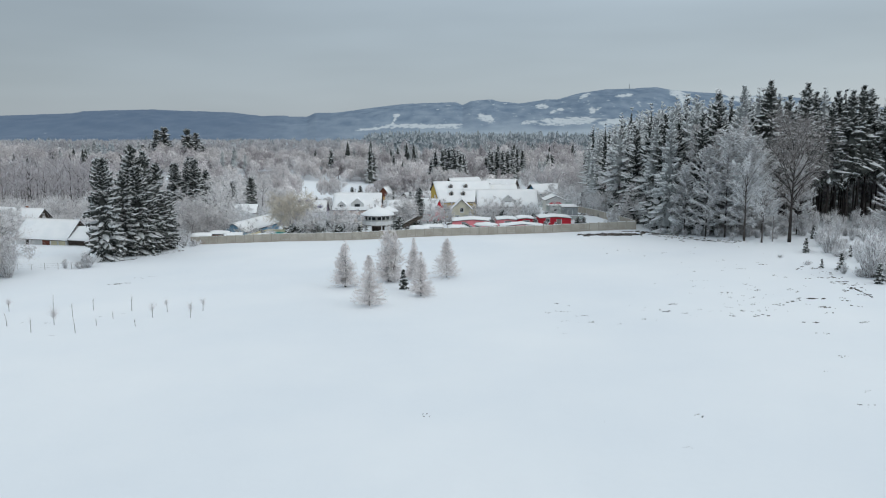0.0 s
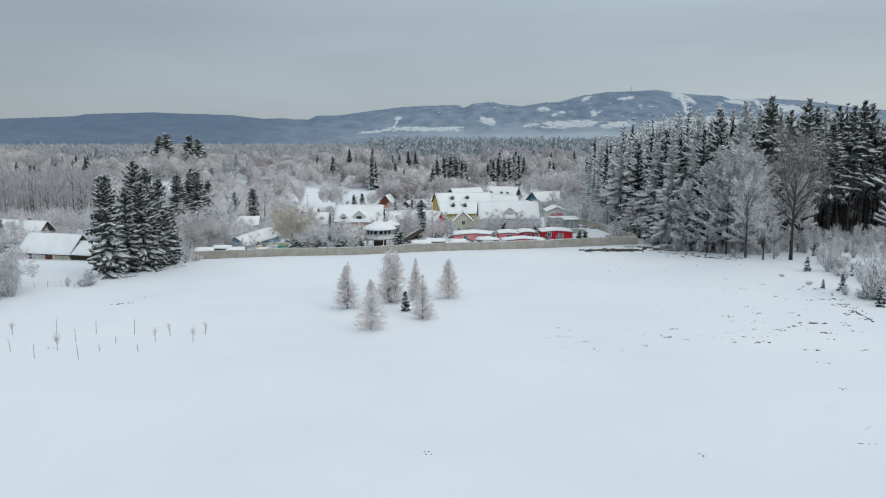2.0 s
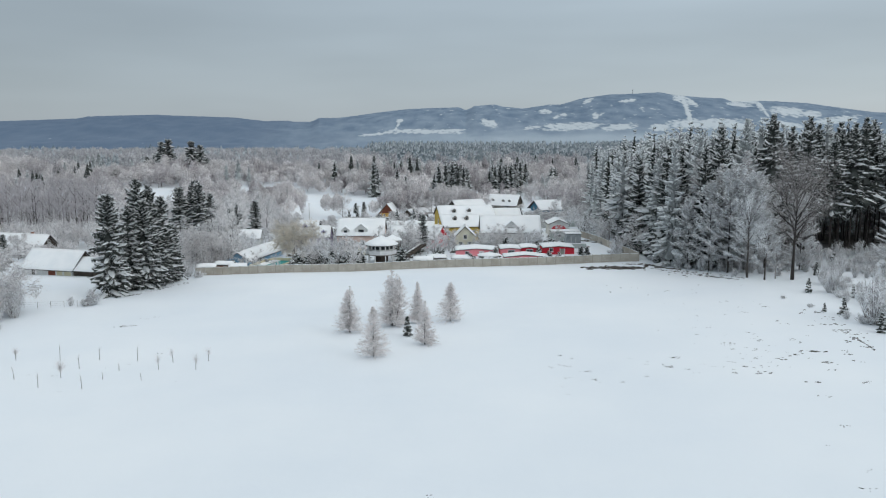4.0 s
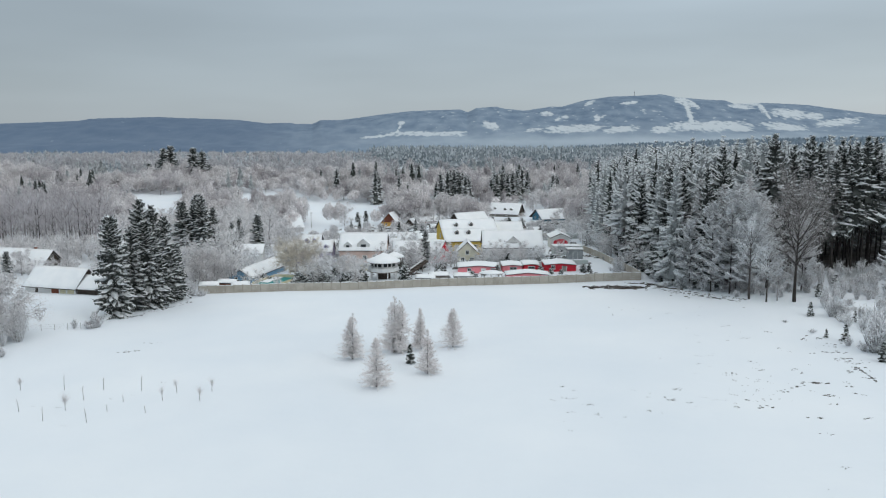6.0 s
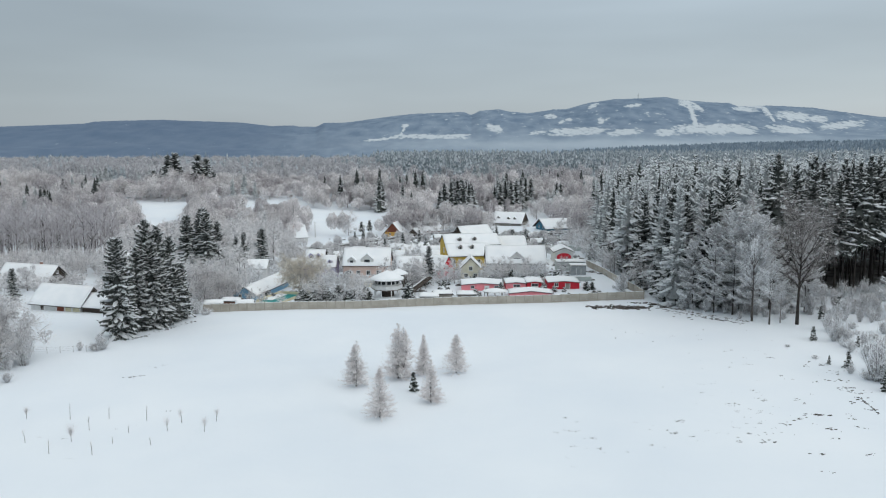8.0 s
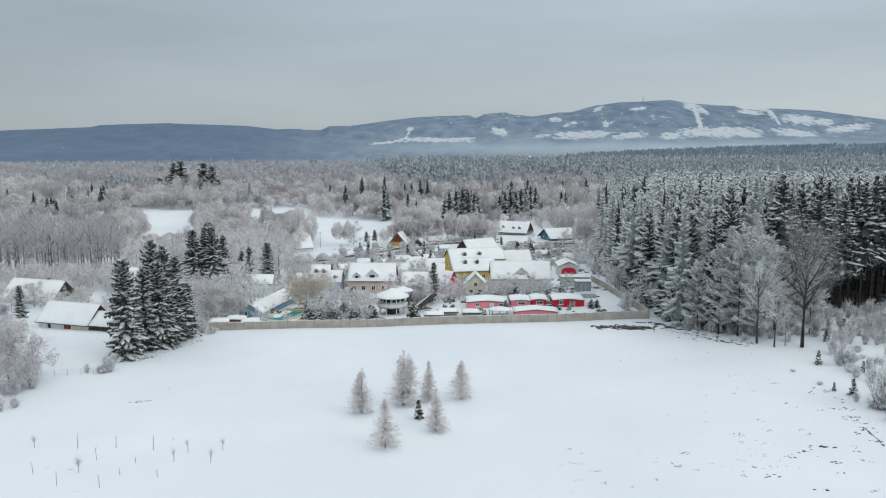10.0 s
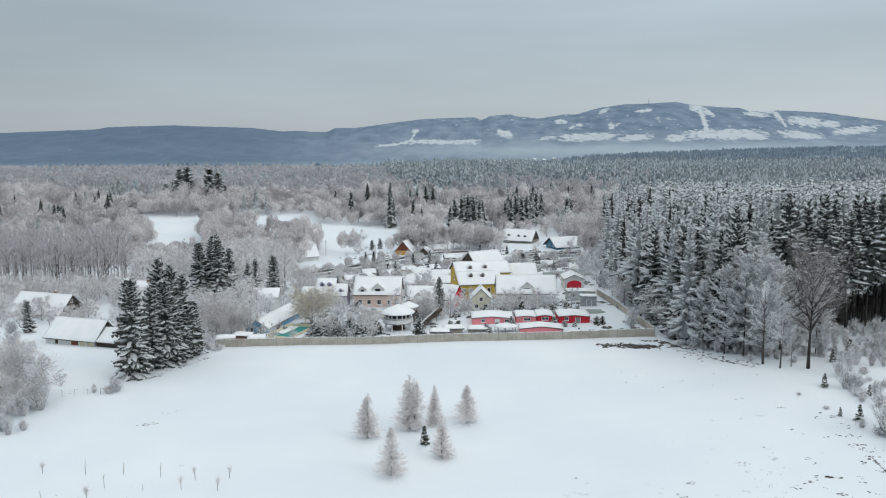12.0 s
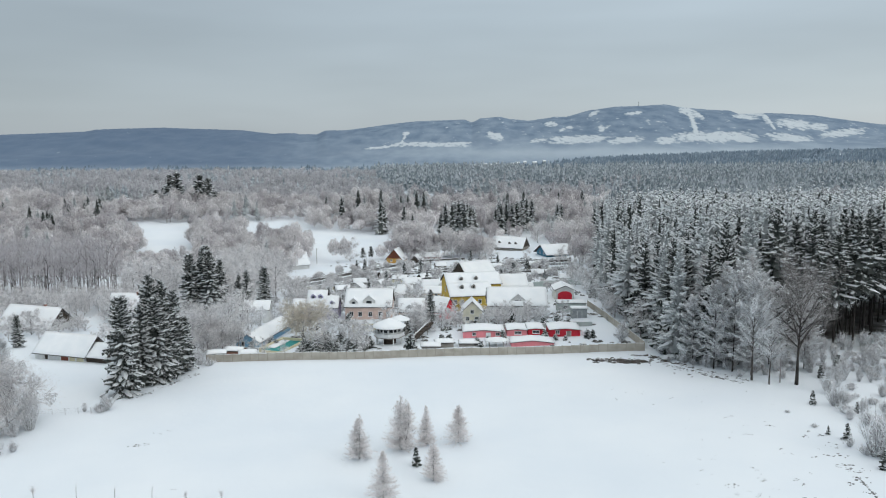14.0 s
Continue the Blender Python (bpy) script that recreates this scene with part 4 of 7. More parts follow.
ruts = np.concatenate([in_rows(70, 56.3, 104.5, 55.4, 98, 0.06, 0.3, 0.7), in_rows(90, 44, 165, 56, 148, 0.4), in_rows(70, 46.5, 165, 58, 149, 0.4), in_rows(30, 46, 163, 50, 156, 1.4, 0.6, 1.6), in_rows(90, -63.5, 150.5, -57.5, 169, 0.35, 0.4, 1.3)])
clods(ruts, "wheel_rut", "dark wheel ruts and bare soil along the field's edges", 0.15, M_SOIL, 0.3)

# ---- concrete fence ----
def fence(label, x0, y0, x1, y1, step, height):
    ob = tagged(new("concrete_fence"), label, "fence")
    n = max(1, round(math.hypot(x1 - x0, y1 - y0) / step))
    turn = math.degrees(math.atan2(y1 - y0, x1 - x0))
    ln = math.hypot(x1 - x0, y1 - y0) / n
    panel = Geo()
    for k in range(4):
        panel.box(0, 0, height * (0.125 + 0.25 * k), ln - 0.06, 0.05, height * 0.25 - 0.012)
    me_panel = mesh("panel", panel, M_CONCRETE)
    me_post = mesh("post", Geo().box(0, 0, height * 0.53, 0.2, 0.2, height * 1.06), M_POST)
    me_cap = mesh("snow_cap", Geo().box(0, 0, height + 0.035, ln - 0.1, 0.09, 0.06).box(0, 0, height + 0.08, ln - 0.3, 0.05, 0.03), M_SNOW)
    for k in range(n + 1):
        u = k / n
        x, y = x0 + (x1 - x0) * u, y0 + (y1 - y0) * u
        p = new("post", me_post)
        p.parent = ob
        p.matrix_basis = pose(x, y, gz(x, y) - 0.1, 0, 0, turn)
        if k < n:
            xm, ym = x + (x1 - x0) / n / 2, y + (y1 - y0) / n / 2
            for nm, me in (("panel", me_panel), ("snow_cap", me_cap)):
                p = new(nm, me)
                p.parent = ob
                p.matrix_basis = pose(xm, ym, gz(xm, ym) - 0.08, 0, 0, turn)
    return ob


fence("long beige concrete panel fence between field and village", -58.3, 178.3, 43.6, 174.6, 2.06, 1.85)
fence("beige concrete panel fence along the forest", 43.9, 176.2, 41.2, 236, 2.06, 1.85)


# ---- houses ----
def gable_wall(w, d, h, rise):
    """Walls with gables at both ends of the ridge, which runs along x."""
    g = Geo()
    a, b = w / 2, d / 2
    v = [(-a, -b, -1.2), (a, -b, -1.2), (a, b, -1.2), (-a, b, -1.2), (-a, -b, h), (a, -b, h), (a, b, h), (-a, b, h), (-a, 0, h + rise), (a, 0, h + rise)]
    g.add(v, [(0, 1, 5, 4), (2, 3, 7, 6), (1, 2, 6, 5), (3, 0, 4, 7)])
    g.f.append((np.array([(5, 6, 9), (7, 4, 8)]), 0))
    return g


def slope(w, p, q, thick, seed, lump=0.0, nx=14, ny=5):
    """A slab over one roof side: w along the ridge, from the eave p=(y,z) to the ridge q=(y,z)."""
    xs, t = np.meshgrid(np.linspace(-w / 2, w / 2, nx), np.linspace(0, 1, ny))
    y, z = p[0] + (q[0] - p[0]) * t, p[1] + (q[1] - p[1]) * t
    edge = np.minimum(np.minimum((xs + w / 2), (w / 2 - xs)) / 0.4, np.abs(t) * math.dist(p, q) / 0.4).clip(0, 1) if lump else np.ones_like(xs)
    top = z + thick * (0.45 + 0.55 * np.sqrt(edge)) + lump * bumps(xs + seed * 7, y, 2.2, seed)
    n = nx * ny
    i = (np.arange(ny - 1)[:, None] * nx + np.arange(nx - 1)).ravel()
    g = Geo()
    sgn = 1 if q[0] > p[0] else -1
    up = np.stack([i, i + 1, i + nx + 1, i + nx], -1)
    g.add(np.concatenate([np.stack([xs, y, top], -1).reshape(-1, 3), np.stack([xs, y, z], -1).reshape(-1, 3)]), up if sgn > 0 else up[:, ::-1])
    rim = np.concatenate([np.arange(nx), np.arange(1, ny) * nx + nx - 1, np.arange(nx - 2, -1, -1) + (ny - 1) * nx, np.arange(ny - 2, 0, -1) * nx])
    nxt = np.roll(rim, -1)
    g.f.append((np.stack([rim + n, nxt + n, nxt, rim], -1), 0))
    g.f.append(((up + n)[:, ::-1], 0))
    return g


def merge(*geos):
    g = Geo()
    for o in geos:
        base = g.n
        for v in o.v:
            g.v.append(v)
        for f, m in o.f:
            g.f.append((f + base, m))
        g.n += o.n
    return g


def window(parent, x, y, z, w, h, face, glass=None, trim=None):
    """A framed window on a wall; face: the turn of the wall's outside (0 is -y)."""
    g = Geo()
    for sx, sz, bw, bh in ((0, h / 2, w + 0.16, 0.1), (0, -h / 2, w + 0.16, 0.1), (-w / 2, 0, 0.1, h), (w / 2, 0, 0.1, h), (0, 0, 0.06, h)):
        g.box(sx, -0.03, sz, bw, 0.10, bh)
    o = part("window", g, trim or M_FRAME, parent)
    o.matrix_basis = pose(x, y, z, 0, 0, face)
    part("pane", Geo().box(0, -0.01, 0, w, 0.03, h), glass or M_GLASS, o)
    part("sill", Geo().box(0, -0.1, -h / 2 - 0.09, w + 0.25, 0.2, 0.07), M_SNOW, o)
    return o


def dormer(parent, x, y, z, w, h, d, wall, gabled=True):
    """A roof dormer that looks towards -y."""
    rise = w * 0.42 if gabled else 0.15
    body = Geo()
    a = w / 2
    body.add([(-a, 0, -0.6), (a, 0, -0.6), (a, d, -0.6), (-a, d, -0.6), (-a, 0, h), (a, 0, h), (a, d, h), (-a, d, h), (0, 0, h + rise), (0, d, h + rise)],
             [(0, 1, 5, 4), (1, 2, 6, 5), (3, 0, 4, 7)])
    body.f.append((np.array([(4, 5, 8)]), 0))
    o = part("dormer", body, wall, parent)
    o.matrix_basis = pose(x, y, z)
    sn = merge(slope(d + 0.35, (-a - 0.18, h - 0.12), (0, h + rise), 0.16, 3, 0.02, 5, 3), slope(d + 0.35, (a + 0.18, h - 0.12), (0, h + rise), 0.16, 4, 0.02, 5, 3))
    for v in sn.v:
        v[:] = np.stack([v[:, 1], v[:, 0] + d / 2 - 0.15, v[:, 2]], -1)
    part("snow_cover", sn, M_SNOW, o)
    part("pane", Geo().box(0, -0.02, h * 0.45, w * 0.42, 0.05, h * 0.9), M_GLASS, o)
    return o


def chimney(parent, x, y, z, h=1.2):
    o = part("chimney", Geo().box(x, y, z, 0.55, 0.55, h).box(x, y, z + h / 2, 0.68, 0.68, 0.12), M_BRICK, parent)
    part("snow_cap", Geo().box(x, y, z + h / 2 + 0.15, 0.6, 0.6, 0.18).box(x, y, z + h / 2 + 0.26, 0.4, 0.4, 0.08), M_SNOW, o)


def house(name, label, x, y, turn, w, d, h, rise, wall, over=0.5, windows=(), dormers=(), chimneys=(), doors=(), gable=None, z=None, snow=0.22, category="house", half=False, group=""):
    """A gabled house; its ridge runs along its own x. windows: (face, along, height, w, h); dormers: (x, up 0..1, w, h)."""
    ob = tagged(new(name), label, category, group)
    ob.matrix_basis = pose(x, y, gz(x, y) if z is None else z, 0, 0, turn)
    part("wall", gable_wall(w, d, h, rise), wall, ob)
    if gable:
        for sx in (-1, 1):
            g = Geo()
            a, t = d / 2 * 0.98, sx * (w / 2 + 0.03)
            g.add([(t, -a, h), (t, a, h), (t, 0, h + rise * 0.98), (t - sx * 0.05, -a, h), (t - sx * 0.05, a, h), (t - sx * 0.05, 0, h + rise * 0.98)], [(0, 1, 2), (3, 4, 5)])
            g.f.append((np.array([(0, 1, 4, 3), (1, 2, 5, 4), (2, 0, 3, 5)]), 0))
            part("gable", g, gable, ob)
    drop = rise * over / (d / 2)
    e = (d / 2 + over, h - drop)
    ww = w + over * 1.6
    roof = part("roof", merge(slope(ww, (-e[0], e[1]), (0, h + rise), 0.14, 1, 0, 2, 2), slope(ww, (e[0], e[1]), (0, h + rise), 0.14, 2, 0, 2, 2)), M_ROOF, ob)
    k = int(abs(x * 3 + y)) % 50
    nx = max(6, int(w * 1.2))
    part("snow_cover", merge(slope(ww - 0.1, (-e[0] + 0.04, e[1] + 0.145), (0, h + rise + 0.145), snow, k, 0.035, nx, 7), slope(ww - 0.1, (e[0] - 0.04, e[1] + 0.145), (0, h + rise + 0.145), snow, k + 1, 0.035, nx, 7)), M_SNOW, roof, smooth=True)
    for f, u, wz, win_w, win_h in windows:
        px, py = {0: (u, -d / 2), 90: (w / 2, u), 180: (-u, d / 2), 270: (-w / 2, -u)}[f]
        window(ob, px, py, wz, win_w, win_h, f)
    for f, u, dw, dh, dm in doors:
        px, py = {0: (u, -d / 2), 90: (w / 2, u), 180: (-u, d / 2), 270: (-w / 2, -u)}[f]
        o = part("door", Geo().box(0, -0.03, dh / 2, dw, 0.08, dh), dm, ob)
        o.matrix_basis = pose(px, py, 0, 0, 0, f)
        part("door_frame", Geo().box(-dw / 2 - 0.06, -0.03, dh / 2, 0.12, 0.12, dh).box(dw / 2 + 0.06, -0.03, dh / 2, 0.12, 0.12, dh).box(0, -0.03, dh + 0.06, dw + 0.24, 0.12, 0.12), M_FRAME, o)
    for dx, up, dw, dh in dormers:
        yy = -d / 2 * (1 - up)
        dormer(ob, dx, yy, h + rise * up, dw, dh, min(3.0, dw * 1.6), M_WHITE if wall is M_PEACH else wall)
    for cx, cy in chimneys:
        chimney(ob, cx, cy, h + rise * (1 - abs(cy) / (d / 2)) + 0.5)
    return ob


def flat_box(name, label, x, y, turn, w, d, h, wall, windows=(), doors=(), arch=0.0, category="shed", group=""):
    """A low building under one gently arched roof with thick snow; its front looks to -y."""
    ob = tagged(new(name), label, category, group)
    ob.matrix_basis = pose(x, y, gz(x, y), 0, 0, turn)
    n = 13
    u = np.linspace(-1, 1, n)

    def vault(ww, dd, base, thick, lump=0.0):
        xs = u * ww / 2
        z = base + arch * (1 - np.abs(u) ** 1.1)
        ys = np.linspace(-dd / 2, dd / 2, 6)
        X, Y = np.meshgrid(xs, ys)
        Z = np.tile(z, (6, 1))
        edge = np.minimum(np.minimum(X + ww / 2, ww / 2 - X), np.minimum(Y + dd / 2, dd / 2 - Y)) / 0.35
        T = Z + thick * (0.4 + 0.6 * np.sqrt(edge.clip(0, 1))) + lump * bumps(X + x, Y, 1.8, 6)
        g = Geo()
        m = n * 6
        i = (np.arange(5)[:, None] * n + np.arange(n - 1)).ravel()
        up = np.stack([i, i + 1, i + n + 1, i + n], -1)
        g.add(np.concatenate([np.stack([X, Y, T], -1).reshape(-1, 3), np.stack([X, Y, Z], -1).reshape(-1, 3)]), up)
        rim = np.concatenate([np.arange(n), np.arange(1, 6) * n + n - 1, np.arange(n - 2, -1, -1) + 5 * n, np.arange(4, 0, -1) * n])
        nxt = np.roll(rim, -1)
        g.f.append((np.stack([rim + m, nxt + m, nxt, rim], -1), 0))
        g.f.append(((up + m)[:, ::-1], 0))
        return g

    body = Geo()
    top = h + arch * (1 - np.abs(u) ** 1.1)
    fr = np.stack([u * w / 2, np.full(n, -d / 2), top], -1)
    bk = fr * (1, -1, 1)
    lo = fr * (1, 1, 0) - (0, 0, 1.0)
    lb = bk * (1, 1, 0) - (0, 0, 1.0)
    k = np.arange(n - 1)
    body.add(np.concatenate([lo, fr]), np.stack([k, k + 1, k + 1 + n, k + n], -1))
    body.add(np.concatenate([lb, bk]), np.stack([k + 1, k, k + n, k + 1 + n], -1))
    for e in (0, n - 1):
        body.add([lo[e], lb[e], bk[e], fr[e]], [(0, 1, 2, 3)])
    part("wall", body, wall, ob)
    roof = part("roof", vault(w + 0.5, d + 0.6, h + 0.01, 0.12), M_ROOF, ob)
    part("snow_cover", vault(w + 0.42, d + 0.52, h + 0.135, 0.22, 0.03), M_SNOW, roof, smooth=True)
    for uu, wz, win_w, win_h in windows:
        window(ob, uu, -d / 2, wz, win_w, win_h, 0)
    for uu, dw, dh, dm in doors:
        o = part("door", Geo().box(uu, -d / 2 - 0.03, dh / 2, dw, 0.08, dh), dm, ob)
        part("door_frame", Geo().box(uu - dw / 2 - 0.06, -d / 2 - 0.03, dh / 2, 0.12, 0.12, dh).box(uu + dw / 2 + 0.06, -d / 2 - 0.03, dh / 2, 0.12, 0.12, dh), M_FRAME, o)
    return ob


# ---- the village behind the fence ----
ROW = "red and pink cabins"
flat_box("cabin", "pink plastered cabin under a thick snowy roof", 7.6, 198, 0, 10.4, 7.5, 1.5, M_PINK, [(-2.4, 1.0, 0.9, 0.75), (3.6, 1.0, 1.0, 0.75)], [(1.2, 1.0, 1.4, M_FRAME)], 0.45, "cabin", ROW)
flat_box("cabin", "red plastered cabin with small windows under snow", 16.2, 198.5, 0, 5.0, 7, 1.5, M_PINK, [(0.2, 0.95, 1.7, 0.7)], (), 0.25, "cabin", ROW)
flat_box("cabin", "red plastered cabin with a wide window under snow", 21.0, 198.5, 0, 4.0, 7, 1.5, M_RED, [(0.0, 0.95, 1.7, 0.7)], (), 0.25, "cabin", ROW)
flat_box("cabin", "bright red cabin with a grey door under a snowy roof", 28.0, 196, 0, 7.7, 7.5, 1.65, M_RED, [(-1.9, 1.2, 0.9, 0.9)], [(0.9, 1.05, 1.5, M_WOOD_GREY)], 0.35, "cabin", ROW)
flat_box("cabin", "low pink cabin with a broad snowy roof behind the fence", 18.9, 185.5, 0, 10.2, 5.0, 0.75, M_PINK, (), (), 0.55, "cabin", ROW)


def round_roof(g, rx, ry, z, rise, n=24, rings=5, edge=0.25, lump=0.03):
    a = np.arange(n) * 6.283185 / n
    rows = [np.stack([rx * np.cos(a), ry * np.sin(a), np.full(n, z)], -1)]
    for k in range(rings):
        u = k / rings
        rows.append(np.stack([rx * (1 - u) * np.cos(a), ry * (1 - u) * np.sin(a), z + edge * (0.6 if k == 0 else 1) + rise * u + lump * np.sin(a * 5 + k)], -1))
    v = np.concatenate(rows + [np.array([[0, 0, z + edge + rise]])])
    i = np.arange(n)
    j = (i + 1) % n
    base = g.n
    g.add(v, np.concatenate([np.stack([i + k * n, j + k * n, j + (k + 1) * n, i + (k + 1) * n], -1) for k in range(rings)]))
    g.f.append((np.stack([i + rings * n, j + rings * n, np.full(n, (rings + 1) * n)], -1) + base, 0))
    return g


def canopy(label, x, y, rx, ry, h, rise, posts=6):
    ob = tagged(new("garden_canopy"), label, "canopy")
    ob.matrix_basis = pose(x, y, gz(x, y))
    for k in range(posts):
        a = k * 6.283 / posts
        part("post", Geo().tube((rx * 0.85 * math.cos(a), ry * 0.85 * math.sin(a), -0.3), (rx * 0.85 * math.cos(a), ry * 0.85 * math.sin(a), h + 0.05), 0.07, 0.07, 6), M_WOOD_GREY, ob)
    part("roof", round_roof(Geo(), rx, ry, h, rise * 0.9, 20, 3, 0.08, 0), M_ROOF, ob)
    part("snow_cover", round_roof(Geo(), rx * 1.02, ry * 1.02, h + 0.06, rise, 20, 5, 0.25), M_SNOW, ob, smooth=True)


canopy("oval garden canopy with a domed snow cover", 10.3, 185.0, 2.9, 2.2, 1.3, 0.55, 8)

# two-storey round pavilion
pav = tagged(new("pavilion"), "white round pavilion on posts under a snowy roof", "pavilion")
pav.matrix_basis = pose(-16.3, 192.5, gz(-16.3, 192.5))
for k in range(8):
    a = radians(k * 45 + 22.5)
    part("post", Geo().tube((3.3 * math.cos(a), 3.3 * math.sin(a), -0.4), (3.3 * math.cos(a), 3.3 * math.sin(a), 4.3), 0.12, 0.12, 8), M_FRAME, pav)
    b0, b1 = radians(k * 45), radians(k * 45 + 45)
    p, q = np.array([3.8 * math.cos(b0), 3.8 * math.sin(b0), 0]), np.array([3.8 * math.cos(b1), 3.8 * math.sin(b1), 0])
    mid = (p + q) / 2
    tn = math.degrees(math.atan2(q[1] - p[1], q[0] - p[0]))
    part("railing", Geo().box(mid[0], mid[1], 2.45, 2.9, 0.06, 0.85, turn=tn).box(mid[0], mid[1], 2.92, 2.95, 0.14, 0.08, turn=tn), M_FRAME, pav)
    mi = mid * 0.82
    part("wall_panel", Geo().box(mi[0], mi[1], 3.0, 2.35, 0.08, 2.2, turn=tn), M_WHITE, pav)
    mg = mid * 0.842
    part("pane", Geo().box(mg[0], mg[1], 3.65, 1.9, 0.05, 0.75, turn=tn), M_GLASS, pav)
part("deck", round_roof(Geo(), 3.95, 3.95, 1.85, 0.02, 8, 2, 0.18, 0), M_WOOD_GREY, pav)
part("core", Geo().tube((0, 0, -0.3), (0, 0, 1.9), 1.7, 1.7, 12), M_WOOD_DARK, pav)
part("roof", round_roof(Geo(), 4.25, 4.25, 4.2, 1.75, 8, 3, 0.12, 0), M_ROOF, pav)
part("snow_cover", round_roof(Geo(), 4.2, 4.2, 4.33, 1.85, 24, 6, 0.34), M_SNOW, pav, smooth=True)
canopy("small round kiosk with a snowy conical roof", -14.0, 199.0, 2.5, 2.5, 4.6, 1.1, 8)

# big yellow house: tall block with a long front slope
yel = house("yellow_house", "large yellow house with dormers under a deep snowy roof", 5.6, 246, 12, 17.2, 9.6, 8.0, 2.7, M_YELLOW, 0.5,
            [(270, 1.5, 6.2, 1.1, 1.3), (270, -1.5, 3.0, 1.1, 1.3)], z=-3.2)
ext = Geo()
ext.add([(-8.58, -4.8, -1), (4.6, -4.8, -1), (4.6, -9.6, -1), (-8.58, -9.6, -1), (-8.58, -4.8, 7.9), (4.6, -4.8, 7.9), (4.6, -9.6, 5.3), (-8.58, -9.6, 5.3)], [(3, 2, 6, 7), (0, 3, 7, 4), (2, 1, 5, 6)])
part("front_wing", ext, M_YELLOW, yel)
rf = part("front_roof", slope(14.2, (-10.15, 5.0), (-4.85, 7.9), 0.14, 1, 0, 2, 2), M_ROOF, yel)
rf.location.x = -1.95
part("snow_cover", slope(14.1, (-10.1, 5.15), (-4.4, 8.3), 0.3, 8, 0.035, 18, 7), M_SNOW, rf, smooth=True)
for wx in (-7.2, -5.0, -2.0, 0.6, 3.0):
    window(yel, wx, -9.6, 3.4, 1.0, 1.3, 0)
window(yel, -8.6, -7.4, 3.2, 1.0, 1.3, 270)
for dx, dy, dz in ((-4.0, -3.5, 8.6), (0.8, -3.4, 8.65), (-4.6, -7.2, 6.7), (-0.9, -7.2, 6.7)):
    dormer(yel, dx, dy, dz, 1.25, 1.25, 2.2, M_WOOD_GREY)
house("rear_house", "white-roofed house with a dark boarded gable behind the yellow one", 7.4, 274, 34, 12.5, 9, 8.0, 4.0, M_WHITE, 0.5, gable=M_WOOD_DARK, z=-4.8)
house("side_wing", "yellow wing with a low snowy roof", 18.9, 251, 6, 9.0, 9, 6.3, 3.0, M_YELLOW, 0.5, [(0, 2.0, 5.0, 1.1, 1.0)], z=-3.1)
house("grey_house", "pale grey house with a gabled dormer and snowy roof", 18.5, 227, 0, 16.8, 10.5, 4.2, 4.0, M_WHITE, 0.6,
      [(0, -5.5, 2.4, 1.2, 1.3), (0, -2.0, 2.4, 1.2, 1.3), (0, 4.5, 2.4, 1.2, 1.3), (0, 7.0, 2.4, 1.0, 1.3)], [(0.2, 0.16, 4.4, 0.5)], z=-2.0)
house("cream_annex", "small cream house with its gable to the field", 5.2, 218, 90, 7.0, 5.4, 3.5, 2.6, M_PALE_CREAM, 0.5, [(270, 0, 3.3, 0.9, 1.1), (270, 1.3, 1.3, 1.0, 1.1), (270, -1.3, 1.3, 1.0, 1.1)], z=-1.7)
gar = house("red_door_garage", "white garage with an arched red door under snow", 36.2, 254, 90, 9, 6.0, 3.9, 1.3, M_WHITE, 0.5, z=-2.5, category="garage")
arch = Geo()
aa = np.linspace(0, math.pi, 13)
pts = np.stack([np.full(13, -4.56), 2.3 * np.cos(aa), 2.3 + 1.2 * np.sin(aa)], -1)
arch.add(np.concatenate([pts, [(-4.56, -2.3, 0), (-4.56, 2.3, 0), (-4.56, 0, 1.5)]]), [(k, k + 1, 15) for k in range(12)] + [(12, 13, 15), (13, 14, 15), (14, 0, 15)])
part("door", arch, M_RED, gar, "arched red garage door")
flat_box("shed", "grey-green shed with a flat snowy roof", 35.0, 229, 0, 8.2, 5, 2.6, M_TENNIS, [(-2, 1.5, 1.2, 0.9)], (), 0.05)
flat_box("shed", "small grey metal shed with a snowy top", 35.4, 217, 0, 4.2, 3.4, 2.7, M_METAL, (), [(0, 1.2, 2.0, M_METAL)], 0.0)
house("peach_house", "peach house with two dormers and a snowy roof", -25.3, 231.5, 0, 13.6, 10, 4.0, 4.2, M_PEACH, 0.5,
      [(0, -5.0, 1.6, 1.1, 1.4), (0, -2.4, 1.6, 1.1, 1.4), (0, 0.6, 1.6, 1.1, 1.4), (0, 3.6, 1.6, 1.1, 1.4), (0, 5.8, 1.6, 0.8, 1.2)], [(-4.4, 0.08, 2.4, 1.0), (0.2, 0.1, 3.7, 1.2)], [(3.5, 1.0)], z=-3.3)
house("pink_house", "pale pink house with dormers half hidden by trees", -12.2, 224, 0, 7.4, 7, 3.2, 3.0, M_PEACH, 0.4, [(0, -2, 1.6, 1.0, 1.2), (0, 1.5, 1.6, 1.0, 1.2)], [(-0.5, 0.15, 2.0, 0.7)], z=-2.8)
house("rose_house", "rose pink house with a red gable under snow", -4.2, 225, -30, 7.0, 7, 3.0, 3.4, M_PINK, 0.4, [(0, -1.8, 1.5, 1.0, 1.2), (0, 1.4, 1.5, 1.0, 1.2)], gable=M_RED, z=-2.7)
